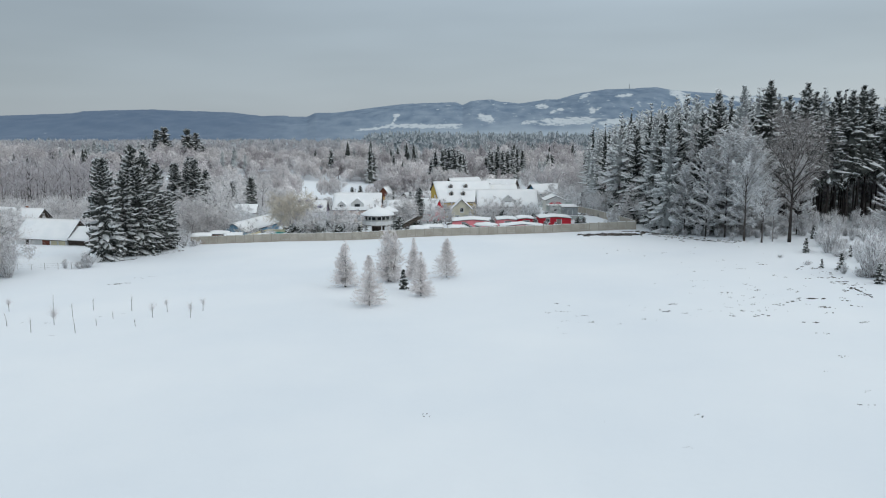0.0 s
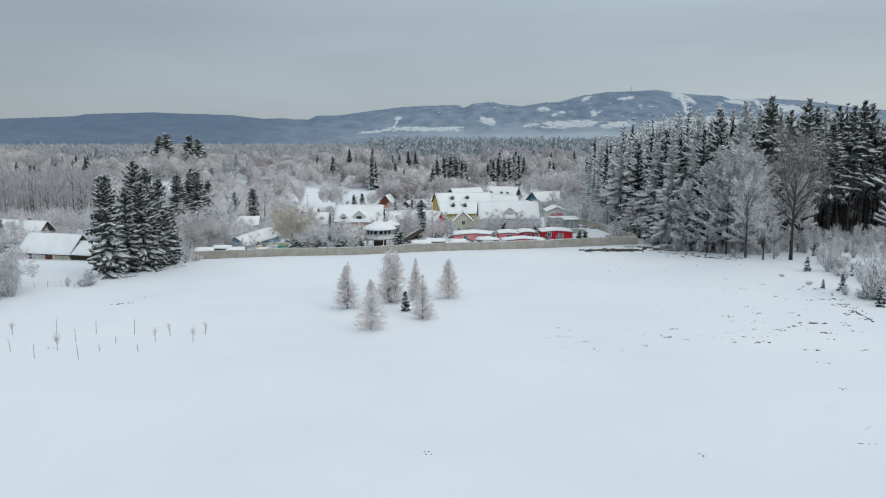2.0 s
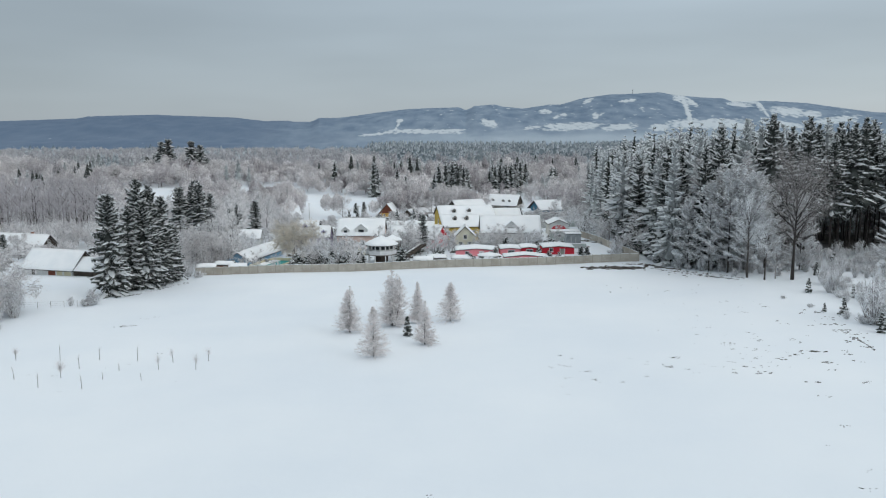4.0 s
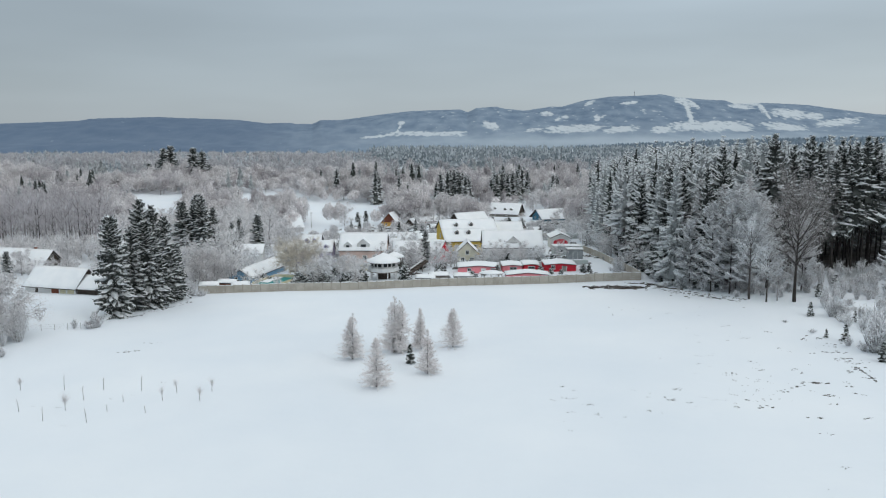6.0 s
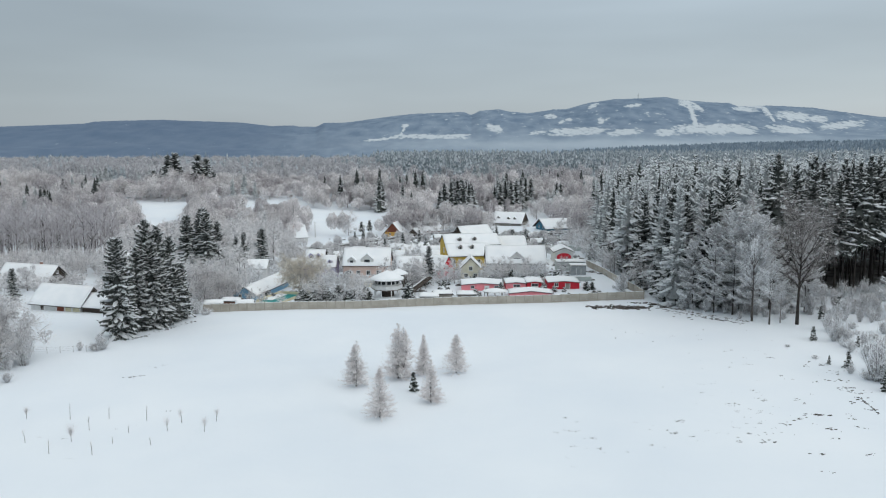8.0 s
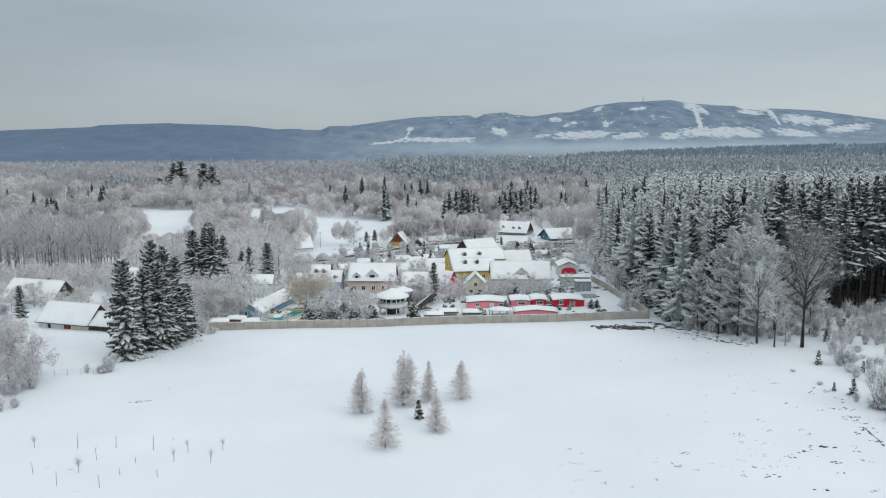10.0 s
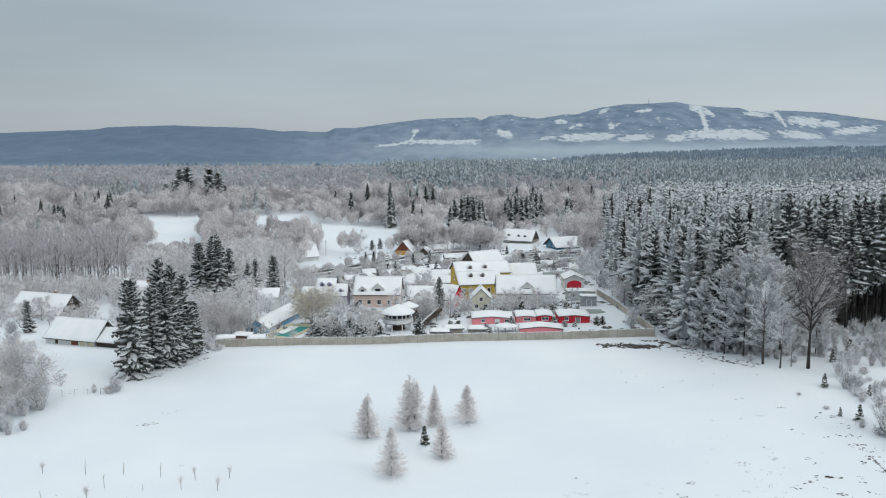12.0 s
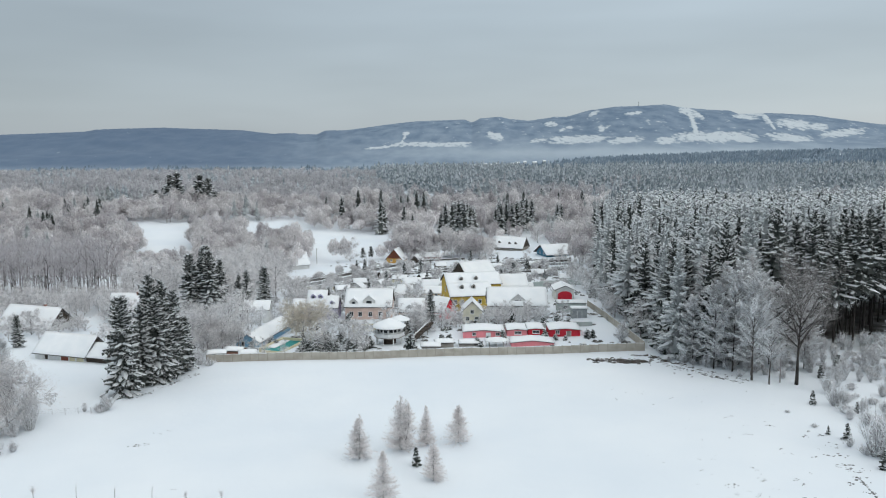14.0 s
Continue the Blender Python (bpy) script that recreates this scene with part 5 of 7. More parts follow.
house("lilac_house", "lilac house with twin dormers under a snowy roof", -41.2, 233, 0, 5.6, 8, 4.0, 3.8, M_LILAC, 0.4, [(0, -1.5, 1.8, 1.0, 1.3), (0, 1.3, 1.8, 1.0, 1.3)], [(-1.1, 0.42, 1.5, 1.1), (1.1, 0.42, 1.5, 1.1)], z=-3.7)
house("lilac_house", "lilac wing with one dormer under a snowy roof", -36.6, 231.5, 0, 4.0, 6.5, 3.4, 2.8, M_LILAC, 0.3, [(0, 0, 1.6, 1.0, 1.2)], [(0.2, 0.25, 1.4, 0.9)], z=-3.6)
house("lilac_house", "low lilac wing with a dormer under snow", -46.3, 232, 0, 4.4, 6, 3.0, 2.4, M_LILAC, 0.3, [(0, 0, 1.4, 1.0, 1.1)], [(0.4, 0.25, 1.3, 0.8)], z=-3.8)
house("blue_house", "long blue house with a snowy roof behind the fence", -50.6, 204.0, 80, 22, 6.2, 2.0, 1.8, M_BLUE, 0.5,
      [(0, -9.0, 1.4, 0.8, 1.3), (0, -6.4, 1.4, 0.8, 1.3), (0, -2.4, 1.4, 0.8, 1.1), (270, 1.2, 1.4, 0.8, 1.2), (270, -1.2, 1.4, 0.8, 1.2)], z=-3.7)
house("white_house", "white house with a plain snowy roof behind spruces", -59.2, 229, 3, 8.6, 6.5, 3.6, 2.0, M_WHITE, 0.4, z=-3.9)
house("log_house", "ochre log house with a red-brown gable", -29.0, 396, 78, 9, 8.0, 2.4, 4.6, M_OCHRE, 0.9, [(270, -1.5, 1.4, 0.9, 1.0), (270, 1.5, 1.4, 0.9, 1.0)], chimneys=[(1.5, 0.6)], gable=M_WOOD_RED)
house("outbuilding", "small dark boarded outbuilding beside the log house", -18.5, 392, 70, 6, 5, 1.6, 2.2, M_WOOD_DARK, 0.5)
house("outbuilding", "snowy low barn behind the log house", -11, 402, 10, 9, 5, 1.6, 1.8, M_WOOD_RED, 0.5)
house("steep_house", "white house with a steep snowy roof and chimney", -76.5, 379, 35, 8.5, 8, 2.6, 5.2, M_WHITE, 0.6, chimneys=[(-1.8, -0.9)])
house("dormer_house", "far house with three dormers on a snowy roof", 32.6, 434, -24, 17, 11, 1.9, 5.0, M_WOOD_GREY, 0.8, [(0, -5, 1.3, 1, 1.1), (0, 2, 1.3, 1, 1.1)], [(-5.5, 0.3, 1.7, 1.0), (0.6, 0.25, 1.7, 1.0), (4.2, 0.25, 1.7, 1.0)], gable=M_WOOD_DARK)
house("teal_house", "teal boarded house with a broad snowy roof", 53.0, 407, 20, 13.5, 12, 2.0, 3.6, M_TEAL, 1.7, [(0, -3.5, 1.6, 1.4, 1.1), (270, -2.5, 1.6, 1.2, 1.1), (270, 2.0, 1.6, 1.2, 1.1)])
house("teal_house", "low timber wing of the teal house under snow", 64.5, 412, 8, 13, 8, 2.2, 2.2, M_WOOD_GREY, 1.0, chimneys=[(-1.0, 0.8)])
house("barn", "long white-walled barn with snow on its roof", -93.8, 185.7, -17, 15.0, 8.0, 1.75, 3.7, M_WHITE, 0.6,
      doors=[(0, -4.0, 1.0, 1.5, M_WOOD_DARK), (0, 1.5, 2.2, 1.5, M_WOOD_RED), (0, 3.8, 1.7, 1.45, M_CREAM), (0, 6.1, 2.0, 1.45, M_CREAM)], gable=M_WOOD_DARK, category="barn")
house("lean_barn", "low dark boarded barn beside the white barn", -83.9, 182.0, -17, 5.6, 6.4, 1.5, 2.4, M_WOOD_DARK, 0.5, category="barn")
house("farmhouse", "old farmhouse with a snowy roof and dark gable", -122.0, 222, -17, 18, 9.5, 1.8, 4.4, M_WHITE, 0.9, [(90, 0, 4.6, 0.9, 0.9)], chimneys=[(3.2, 0.3)], gable=M_WOOD_DARK)
house("farmhouse", "snow-roofed house with a brick chimney among trees", -100.6, 236, 0, 10.0, 8, 4.0, 4.0, M_WHITE, 0.5, chimneys=[(3.2, -0.4)])
for k, (x, y, w, d, wm) in enumerate([(-16, 300, 7, 5, M_WHITE), (-28, 296, 4.5, 4.5, M_WHITE), (-8, 290, 8, 5, M_PEACH), (-20, 270, 8, 5, M_GREY), (-6, 268, 9, 5, M_OCHRE), (-33, 268, 6, 5, M_GREY), (-36, 290, 5, 5, M_WHITE)]):
    house("garden_house", ("small garden house under a snowy roof", "little plastered hut with a white roof", "low garden cabin covered with snow")[k % 3], x, y, (0, 65, 5, -4, 0, 20, 80)[k], w, d, 2.0, 1.8, wm, 0.4, [(0, 0, 1.2, 1.0, 0.9)], category="hut")

# pools, screens, canopies
pool = tagged(new("covered_pool"), "long garden pool with a turquoise cover and pale rim", "pool")
pool.matrix_basis = pose(-43.4, 191.6, gz(-43.4, 191.6), 0, 0, 74)
part("basin", Geo().box(0, -2.9, 0.1, 11.8, 0.4, 1.1).box(0, 2.9, 0.35, 11.8, 0.4, 1.6).box(-5.7, 0, 0.1, 0.4, 5.4, 1.1).box(5.7, 0, 0.35, 0.4, 5.4, 1.6), M_CREAM, pool)
for k in range(5):
    part("cover_panel", Geo().box(-4.44 + 2.22 * k, 0, 0.5, 2.18, 5.3, 0.08), M_POOL, pool)
part("snow_cover", slope(8.0, (0.5, 0.55), (2.6, 0.62), 0.14, 5, 0.03, 12, 4), M_SNOW, pool).location.x = 1.2
basin = tagged(new("garden_pool"), "empty garden pool with timber sides", "pool")
basin.matrix_basis = pose(-24.6, 209.5, gz(-24.6, 209.5), 0, 0, 12)
part("basin", Geo().box(0, -2.2, 0.4, 6.4, 0.25, 1.6).box(0, 2.2, 0.4, 6.4, 0.25, 1.6).box(-3.1, 0, 0.4, 0.25, 4.4, 1.6).box(3.1, 0, 0.4, 0.25, 4.4, 1.6), M_CREAM, basin)
part("water", Geo().box(0, 0, 0.75, 6.0, 4.2, 0.1), M_GLASS, basin)
slide = tagged(new("pool_slide"), "dark covered water slide running down to the fence", "slide")
slide.matrix_basis = pose(-10.6, 188.0, gz(-10.6, 188.0))
for k in range(8):
    part("slide_segment", Geo().box(0.62 * k, 2.15 * k, 1.1 + 0.16 * k, 1.15, 2.3, 0.5, turn=-16), M_WOOD_DARK, slide)
    part("side_rail", Geo().box(-0.72 + 0.62 * k, 2.15 * k + 0.2, 1.25 + 0.16 * k, 0.22, 2.3, 0.6, turn=-16), M_SNOW, slide)
    if k % 2 == 0:
        part("post", Geo().tube((0.62 * k, 2.15 * k, -0.5), (0.62 * k, 2.15 * k, 1.0 + 0.16 * k), 0.09, 0.09, 6), M_WOOD_GREY, slide)
for k, (x, y, w, h) in enumerate([(-56.6, 181.2, 4.2, 1.6), (-52.6, 182.4, 4.4, 1.8), (-49.2, 180.9, 4.0, 1.5), (-5.5, 182.3, 4.4, 1.3), (-2.4, 186.0, 4.4, 1.2), (3.6, 186.4, 4.6, 0.8)]):
    house("lean_shelter", "low timber shelter behind the fence with a snowy top", x, y, (10, -8, 14, 0, 6, 0)[k], w, 2.8, h, 0.45, M_WOOD_GREY if k != 1 else M_BRICK, 0.3, category="shelter")


def garden_wall(label, x0, y0, x1, y1, h, wall=None, thick=0.4):
    ob = tagged(new("garden_wall"), label, "wall")
    n = max(1, round(math.hypot(x1 - x0, y1 - y0) / 6))
    turn = math.degrees(math.atan2(y1 - y0, x1 - x0))
    ln = math.hypot(x1 - x0, y1 - y0) / n
    for k in range(n):
        u = (k + 0.5) / n
        x, y = x0 + (x1 - x0) * u, y0 + (y1 - y0) * u
        part("wall_segment", Geo().box(x, y, gz(x, y) + h / 2 - 0.3, ln, thick, h + 0.6, turn=turn), wall or M_STONE, ob)
        part("snow_cap", Geo().box(x, y, gz(x, y) + h + 0.07, ln, thick + 0.12, 0.14, turn=turn).box(x, y, gz(x, y) + h + 0.16, ln * 0.9, thick * 0.7, 0.06, turn=turn), M_SNOW, ob)


for x0, y0, x1, y1, h in [(-72, 315, -20, 392, 1.3), (-66, 312, -16, 384, 1.0), (-20, 392, 6, 398, 1.2), (-58, 308, -8, 330, 1.2), (-50, 302, 0, 316, 1.0), (-12, 352, 12, 372, 1.2), (22, 372, 58, 380, 1.3), (24, 338, 56, 346, 1.2), (8, 390, 24, 376, 1.0), (-34, 345, 2, 352, 0.9)]:
    garden_wall("snow-capped garden wall of dark stone between plots", x0, y0, x1, y1, h * 0.8)
garden_wall("pale screen wall round a snowy court", 26, 284, 50, 290, 2.2, M_TENNIS, 0.15)
garden_wall("pale screen wall behind the red cabins", 2, 203.6, 37, 204.4, 1.2, M_TENNIS, 0.12)
garden_wall("ochre timber screen at the village edge", -58, 300, -44, 300, 1.5, M_CREAM, 0.2)

def hedge(label, x0, y0, x1, y1, h, wide=1.1):
    """A clipped hedge under frost: uneven dense foliage with loose twigs, and snow along its top."""
    ob = tagged(new("hedge"), label, "hedge", "frosted hedges")
    rng = np.random.default_rng(int(abs(x0 * 7 + y0 * 3)))
    n = max(2, round(math.hypot(x1 - x0, y1 - y0) / 1.3))
    body, snow = Geo(), Geo()
    ax, ay = (x1 - x0) / n, (y1 - y0) / n
    P = []
    for k in range(n + 1):
        x, y = x0 + ax * k + rng.normal(0, 0.15), y0 + ay * k + rng.normal(0, 0.15)
        z = gz(x, y)
        hh = h * rng.uniform(0.75, 1.15)
        body.add(np.array(ICO) * rng.uniform(0.75, 1.1, (12, 1)) * (wide * 0.8, wide * 0.8, hh * 0.6) + (x, y, z + hh * 0.45), ICO_F)
        if rng.uniform() < 0.8:
            snow.add(np.array(ICO) * rng.uniform(0.8, 1.1, (12, 1)) * (wide * 0.7, wide * 0.6, 0.16) + (x, y, z + hh * 0.98), ICO_F)
        P.append(np.column_stack([x + rng.normal(0, wide * 0.5, 14), y + rng.normal(0, wide * 0.5, 14), z + hh * rng.uniform(0.2, 1.0, 14)]))
    P = np.concatenate(P)
    m = len(P)
    part("foliage", body, M_HEDGE, ob, kind="stuff")
    part("twigs", slivers(rng, P, unit(rng.normal(0, 0.6, (m, 3)) + (0, 0, 0.9)), rng.uniform(0.3, 0.7, m), rng.uniform(0.02, 0.05, m)), M_TWIG_BROWN, ob, kind="stuff")
    part("snow_cover", snow, M_SNOW, ob, smooth=True)


for x0, y0, x1, y1, h in [(-71, 318.5, -22, 391, 1.8), (-64, 309, -15, 380, 1.5), (-56, 305, -8, 327, 1.4), (-46, 300, 2, 313, 1.5), (-12, 354, 12, 374.5, 1.5), (22, 374, 58, 382, 1.8), (24, 340, 56, 348, 1.6), (-30, 283, 4, 280, 1.4), (-44, 276, -30, 279, 1.5), (-34, 347.5, 2, 355, 1.4),
                          (-2, 300, 24, 322, 1.5), (8, 330, 26, 327, 1.3), (14, 294, 30, 291, 1.4), (-28, 308, -30, 330, 1.3), (-6, 310, -9, 345, 1.3), (10, 345, 26, 366, 1.4), (26, 362, 56, 367, 1.5), (-46, 318, -30, 345, 1.4)]:
    hedge("frosted garden hedge with snow along its top", x0, y0, x1, y1, h)
SHEDS = [(-38, 312, 5.2, 3.6, 12), (-22, 318, 6.0, 4.0, -8), (-12, 322, 4.6, 3.4, 30), (2, 312, 6.4, 4.2, 5), (14, 306, 4.4, 3.6, -15), (26, 312, 5.6, 4.0, 10), (36, 322, 6.6, 4.0, 0), (44, 300, 5.0, 3.6, -6), (-30, 336, 4.8, 3.6, 35),
         (6, 342, 5.2, 3.8, 20), (20, 352, 4.8, 3.4, -10), (38, 356, 6.0, 4.0, 8), (-6, 364, 5.0, 3.6, 15), (16, 280, 6.2, 4.2, 4), (26, 276, 5.0, 3.8, 0), (-42, 290, 5.4, 4.0, 20), (-44, 262, 6.0, 4.2, -6), (-18, 284, 5.6, 3.8, 8)]
for k, (x, y, w, d, turn) in enumerate(SHEDS):
    house("garden_shed", ("weathered garden shed under a thick snowy roof", "pale plastered garden shed with snow", "dark boarded garden shed under snow")[k % 3], x, y, turn, w, d, 1.7, 1.2, (M_WOOD_GREY, M_CREAM, M_WOOD_DARK)[k % 3], 0.35, [(0, 0, 1.0, 0.8, 0.7)], category="shed", group="garden sheds", snow=0.28)

# wire fence at the field's edge, poles
wire = tagged(new("wire_fence"), "low wire fence on thin posts in the snow", "fence")
for k in range(7):
    x, y = -82 + k * 2.3, 138.8 + k * 0.3
    part("post", Geo().tube((x, y, gz(x, y) - 0.2), (x, y, gz(x, y) + 1.2), 0.035, 0.035, 6), M_BARK_FROST, wire)
    if k < 6:
        for h in (0.4, 0.75, 1.1):
            part("wire", Geo().tube((x, y, gz(x, y) + h), (x + 2.3, y + 0.3, gz(x + 2.3, y + 0.3) + h), 0.008, 0.008, 4), M_METAL, wire)
for x, y, h in [(-42, 372, 8), (-3, 290, 8), (-70, 395, 8), (-29.5, 353, 7)]:
    ob = tagged(new("utility_pole"), "slim wooden utility pole in the village", "pole", "utility poles")
    part("pole", Geo().tube((x, y, gz(x, y) - 0.3), (x, y, gz(x, y) + h), 0.14, 0.09, 8), M_WOOD_GREY, ob)
    part("crossarm", Geo().box(x, y, gz(x, y) + h - 0.5, 1.6, 0.1, 0.12), M_WOOD_GREY, ob)


# ---- single trees and shrubs near the field ----
NEAR = [spruce("spruce", "tall dark spruce with snow on drooping boughs", h=20, r=4.9, whorls=24, per=10, k=5, snow=0.97, base=0.02, fine=11, shape=0.7, wide=0.13, core=0.34, wild=0.8, rise=0.16, hang=0.9),
        spruce("spruce", "full dark spruce laden with snow", h=20, r=4.8, whorls=24, per=10, k=5, snow=1.0, base=0.01, fine=11, shape=0.48, wide=0.14, core=0.34, wild=1.0, rise=0.16, hang=0.95),
        spruce("spruce", "slim tall spruce with snowy boughs", h=20, r=4.4, whorls=24, per=10, k=5, snow=0.97, base=0.03, fine=11, shape=0.58, wide=0.13, core=0.34, wild=0.8, rise=0.16, hang=0.9)]
scatter_put(NEAR, [(-67.0, 152.5, 1.0), (-65.6, 159.0, 0.88), (-66.0, 165.0, 1.14), (-63.8, 166.0, 1.08), (-62.2, 168.5, 0.95), (-60.8, 171.5, 0.62), (-85.5, 248, 0.95), (-82.0, 251, 1.05), (-79.0, 247, 1.0), (-76.5, 251, 0.85), (-83, 257, 1.05), (-64.0, 162.5, 0.92), (-67.4, 168, 0.98), (-62.6, 163.5, 0.75),
                   (-62.2, 252, 0.72), (-68.5, 253, 0.66), (-70.5, 251, 0.6), (-113, 196, 0.42), (23.5, 300, 0.42), (-6.5, 214.5, 0.5)], "dark spruces")

M_BEECH = material("thinly_frosted_twigs", (0.24, 0.22, 0.215), (0.50, 0.48, 0.475), 0.3, 0.9, island=0.2, thin=0.25)
BIG = leafless("beech", "big bare tree with a dark trunk at the forest edge", M_BARK, M_BEECH, h=24, r=5.6, limbs=24, subs=12, twigs=12000, clear=0.27, tl=1.2, tw=0.022, sides=8, limb_sides=5)
put(BIG, 65.5, 145.6, 40, 1.0, first=True)
M_FROST_GREY = material("grey_frosted_boughs", (0.43, 0.42, 0.425), (0.70, 0.695, 0.705), 0.5, 0.9, island=0.15, thin=0.3)
EDGE = [spruce("frosted_tree", "frosted tree with layered fine boughs at the forest edge", needle=M_FROST_GREY, h=17, r=4.8, whorls=15, per=8, k=4, snow=0.6, base=0.12, twigs=False, fine=34, shape=0.5, hang=0.5, wide=0.035, wild=1.0, rise=0.30),
        spruce("frosted_tree", "wide frosted tree with layered fine boughs", needle=M_FROST_GREY, h=15, r=5.2, whorls=13, per=8, k=4, snow=0.6, base=0.10, twigs=False, fine=34, shape=0.45, hang=0.55, wide=0.035, wild=1.0, rise=0.26)]
scatter_put(EDGE, [(59.5, 152.5, 1.1), (57.0, 156, 1.2), (54.0, 158.5, 1.05), (51.0, 163, 0.85), (62.5, 156.5, 1.15), (60, 161, 1.25), (66, 160, 1.1), (71.5, 156, 0.9), (49.5, 168, 0.6), (88.5, 152, 0.95), (-90, 150, 0.6), (-96, 160, 0.6), (-101, 168, 0.55)], "frosted trees at the field's edge")
scatter_put([spruce("larch", "tall frosted larch with layered pale boughs", needle=M_TWIG_BROWN, h=23, r=4.3, whorls=24, per=8, k=4, snow=0.7, base=0.06, twigs=False, fine=16, wide=0.07, hang=0.7, wild=1.0, rise=0.2)], [(53.5, 165.5, 1.0), (57.5, 163, 0.95), (50.2, 173, 0.85), (63.5, 166, 1.05)], "tall frosted larches")
scatter_put([leafless("birch", "slim frosted birch with a bare pale trunk", M_BARK_SNOW, M_RIME, h=16, r=3.6, limbs=15, subs=9, twigs=3600, clear=0.33, tl=0.9, tw=0.03, fluff=0.1)], [(58.5, 149.6, 1.0), (60.6, 146.4, 0.72)], "frosted trees at the field's edge")
put(leafless("birch", "slim young tree with sparse frosted twigs", h=8, r=1.6, limbs=10, subs=4, twigs=800, clear=0.2, tl=0.6, tw=0.025), 63.0, 147.2, 0, 1, first=True)

scatter_put([leafless("old_tree", "broad weeping tree thick with grey frost", M_BARK, M_TWIG, h=12, r=7.0, limbs=20, subs=8, twigs=18000, clear=0.0, tl=0.8, tw=0.028, droop=0.5, fluff=0.7, core=0.2, spread=1.4)], [(-80.0, 133.5, 1.0), (-79.5, 126.5, 0.72), (-87, 131, 1.0)], "broad frosted trees")

SHRUBS = [shrub("rounded frosted shrub rising from the snow", M_RIME, h=3.1, r=1.5, stems=30, twigs=950, tl=0.55, tw=0.03), shrub("loose frosted shrub rising from the snow", M_RIME, h=4.0, r=1.35, stems=28, twigs=900, tl=0.6, tw=0.03),
          shrub("low frosted thicket at the field's edge", M_RIME, h=1.5, r=1.7, stems=30, twigs=1000, tl=0.36, tw=0.024)]
thick = in_view(jitter_grid(62, 118, 102, 186, 2.8, 0.6, 1.35), 2)
thick = thick[(thick[:, 0] > 65.5 + 0.10 * np.abs(thick[:, 1] - 128)) & (thick[:, 1] < 170 + 0.35 * (thick[:, 0] - 66)) & (np.hypot(thick[:, 0] - 65.5, thick[:, 1] - 145.6) > 4)]
thick = thick[(RNG.uniform(0, 1, len(thick)) < np.where(thick[:, 1] < 152, 0.6, 0.85))][:225]
edge = [(47.5 + 1.6 * k + RNG.uniform(-1, 1), 164.5 - 0.95 * k + RNG.uniform(-0.5, 2.5), RNG.uniform(0.4, 0.95)) for k in range(14)] + [(50 + 1.7 * k + RNG.uniform(-1, 1), 166.5 - 0.75 * k + RNG.uniform(0, 3), RNG.uniform(0.6, 1.1)) for k in range(12)] + [(49.5 + 1.05 * k + RNG.uniform(-0.8, 0.8), 163.5 - 0.95 * k + RNG.uniform(0, 1.5), RNG.uniform(0.35, 0.7)) for k in range(16)] + [(62, 113, 1.2), (64, 111, 1.0), (61, 116.5, 0.6), (66, 118, 0.9)] + [(-66.9, 141.4, 1.1), (-66.0, 142.2, 1.1), (-67.4, 142.4, 1.0), (-76, 134, 1.8), (-74.8, 131.5, 1.6), (-77.5, 136.5, 1.7), (-66.6, 142.9, 0.9), (-69.8, 141.4, 0.55), (-79, 125, 1.2), (-76, 128.5, 1.0), (-80, 140.5, 1.2), (-57, 175.5, 1.2), (-59.5, 176.5, 1.4), (-62, 174, 1.2), (-88, 131, 1.2), (-84, 128, 1.0), (-76, 133, 0.6), (46.5, 172, 1.0), (48, 169, 1.2), (50, 165, 1.0),
        (53, 160, 0.9), (57, 152, 0.6), (42.6, 190, 1.2), (40.5, 184, 1.5), (41, 188, 1.2), (59.5, 125, 0.5), (58, 132, 0.4), (63.0, 112.5, 2.2), (65.0, 110.5, 2.0), (66.5, 114, 2.0), (-73.5, 119.5, 0.9), (-75.5, 121, 1.0), (-72.2, 121.6, 0.7), (-77, 119, 1.1)]
scatter_put(SHRUBS, [tuple(p) for p in thick] + edge, "frosted shrubs")
SMALL = [spruce("spruce", "little spruce with snowy boughs in the brush", h=3.2, r=1.1, whorls=11, per=6, k=3, snow=0.7, base=0.02)]
scatter_put(SMALL, [(63.9, 135.4, 0.8), (71.9, 149.6, 0.8), (76.6, 152.5, 1.2), (61.9, 119.2, 0.85), (61.3, 107.4, 0.9), (69.5, 131, 0.6), (60.2, 121.8, 0.45)], "little spruces")

# ---- trees and hedges in the village ----
LAWNS = [(27, 43, 231, 250), (27, 60, 310, 336), (29, 64, 349, 371), (40, 78, 383, 404), (24, 36, 404, 428), (-112, -98, 192, 211), (-82, -62, 352, 376), (-12.5, -4.5, 183, 201)]


def off_lawns(spots):
    """Leaves the open terraces and the yards before the garage and the teal house clear."""
    return [p for p in spots if not any(x0 < p[0] < x1 and y0 < p[1] < y1 for x0, x1, y0, y1 in LAWNS)]


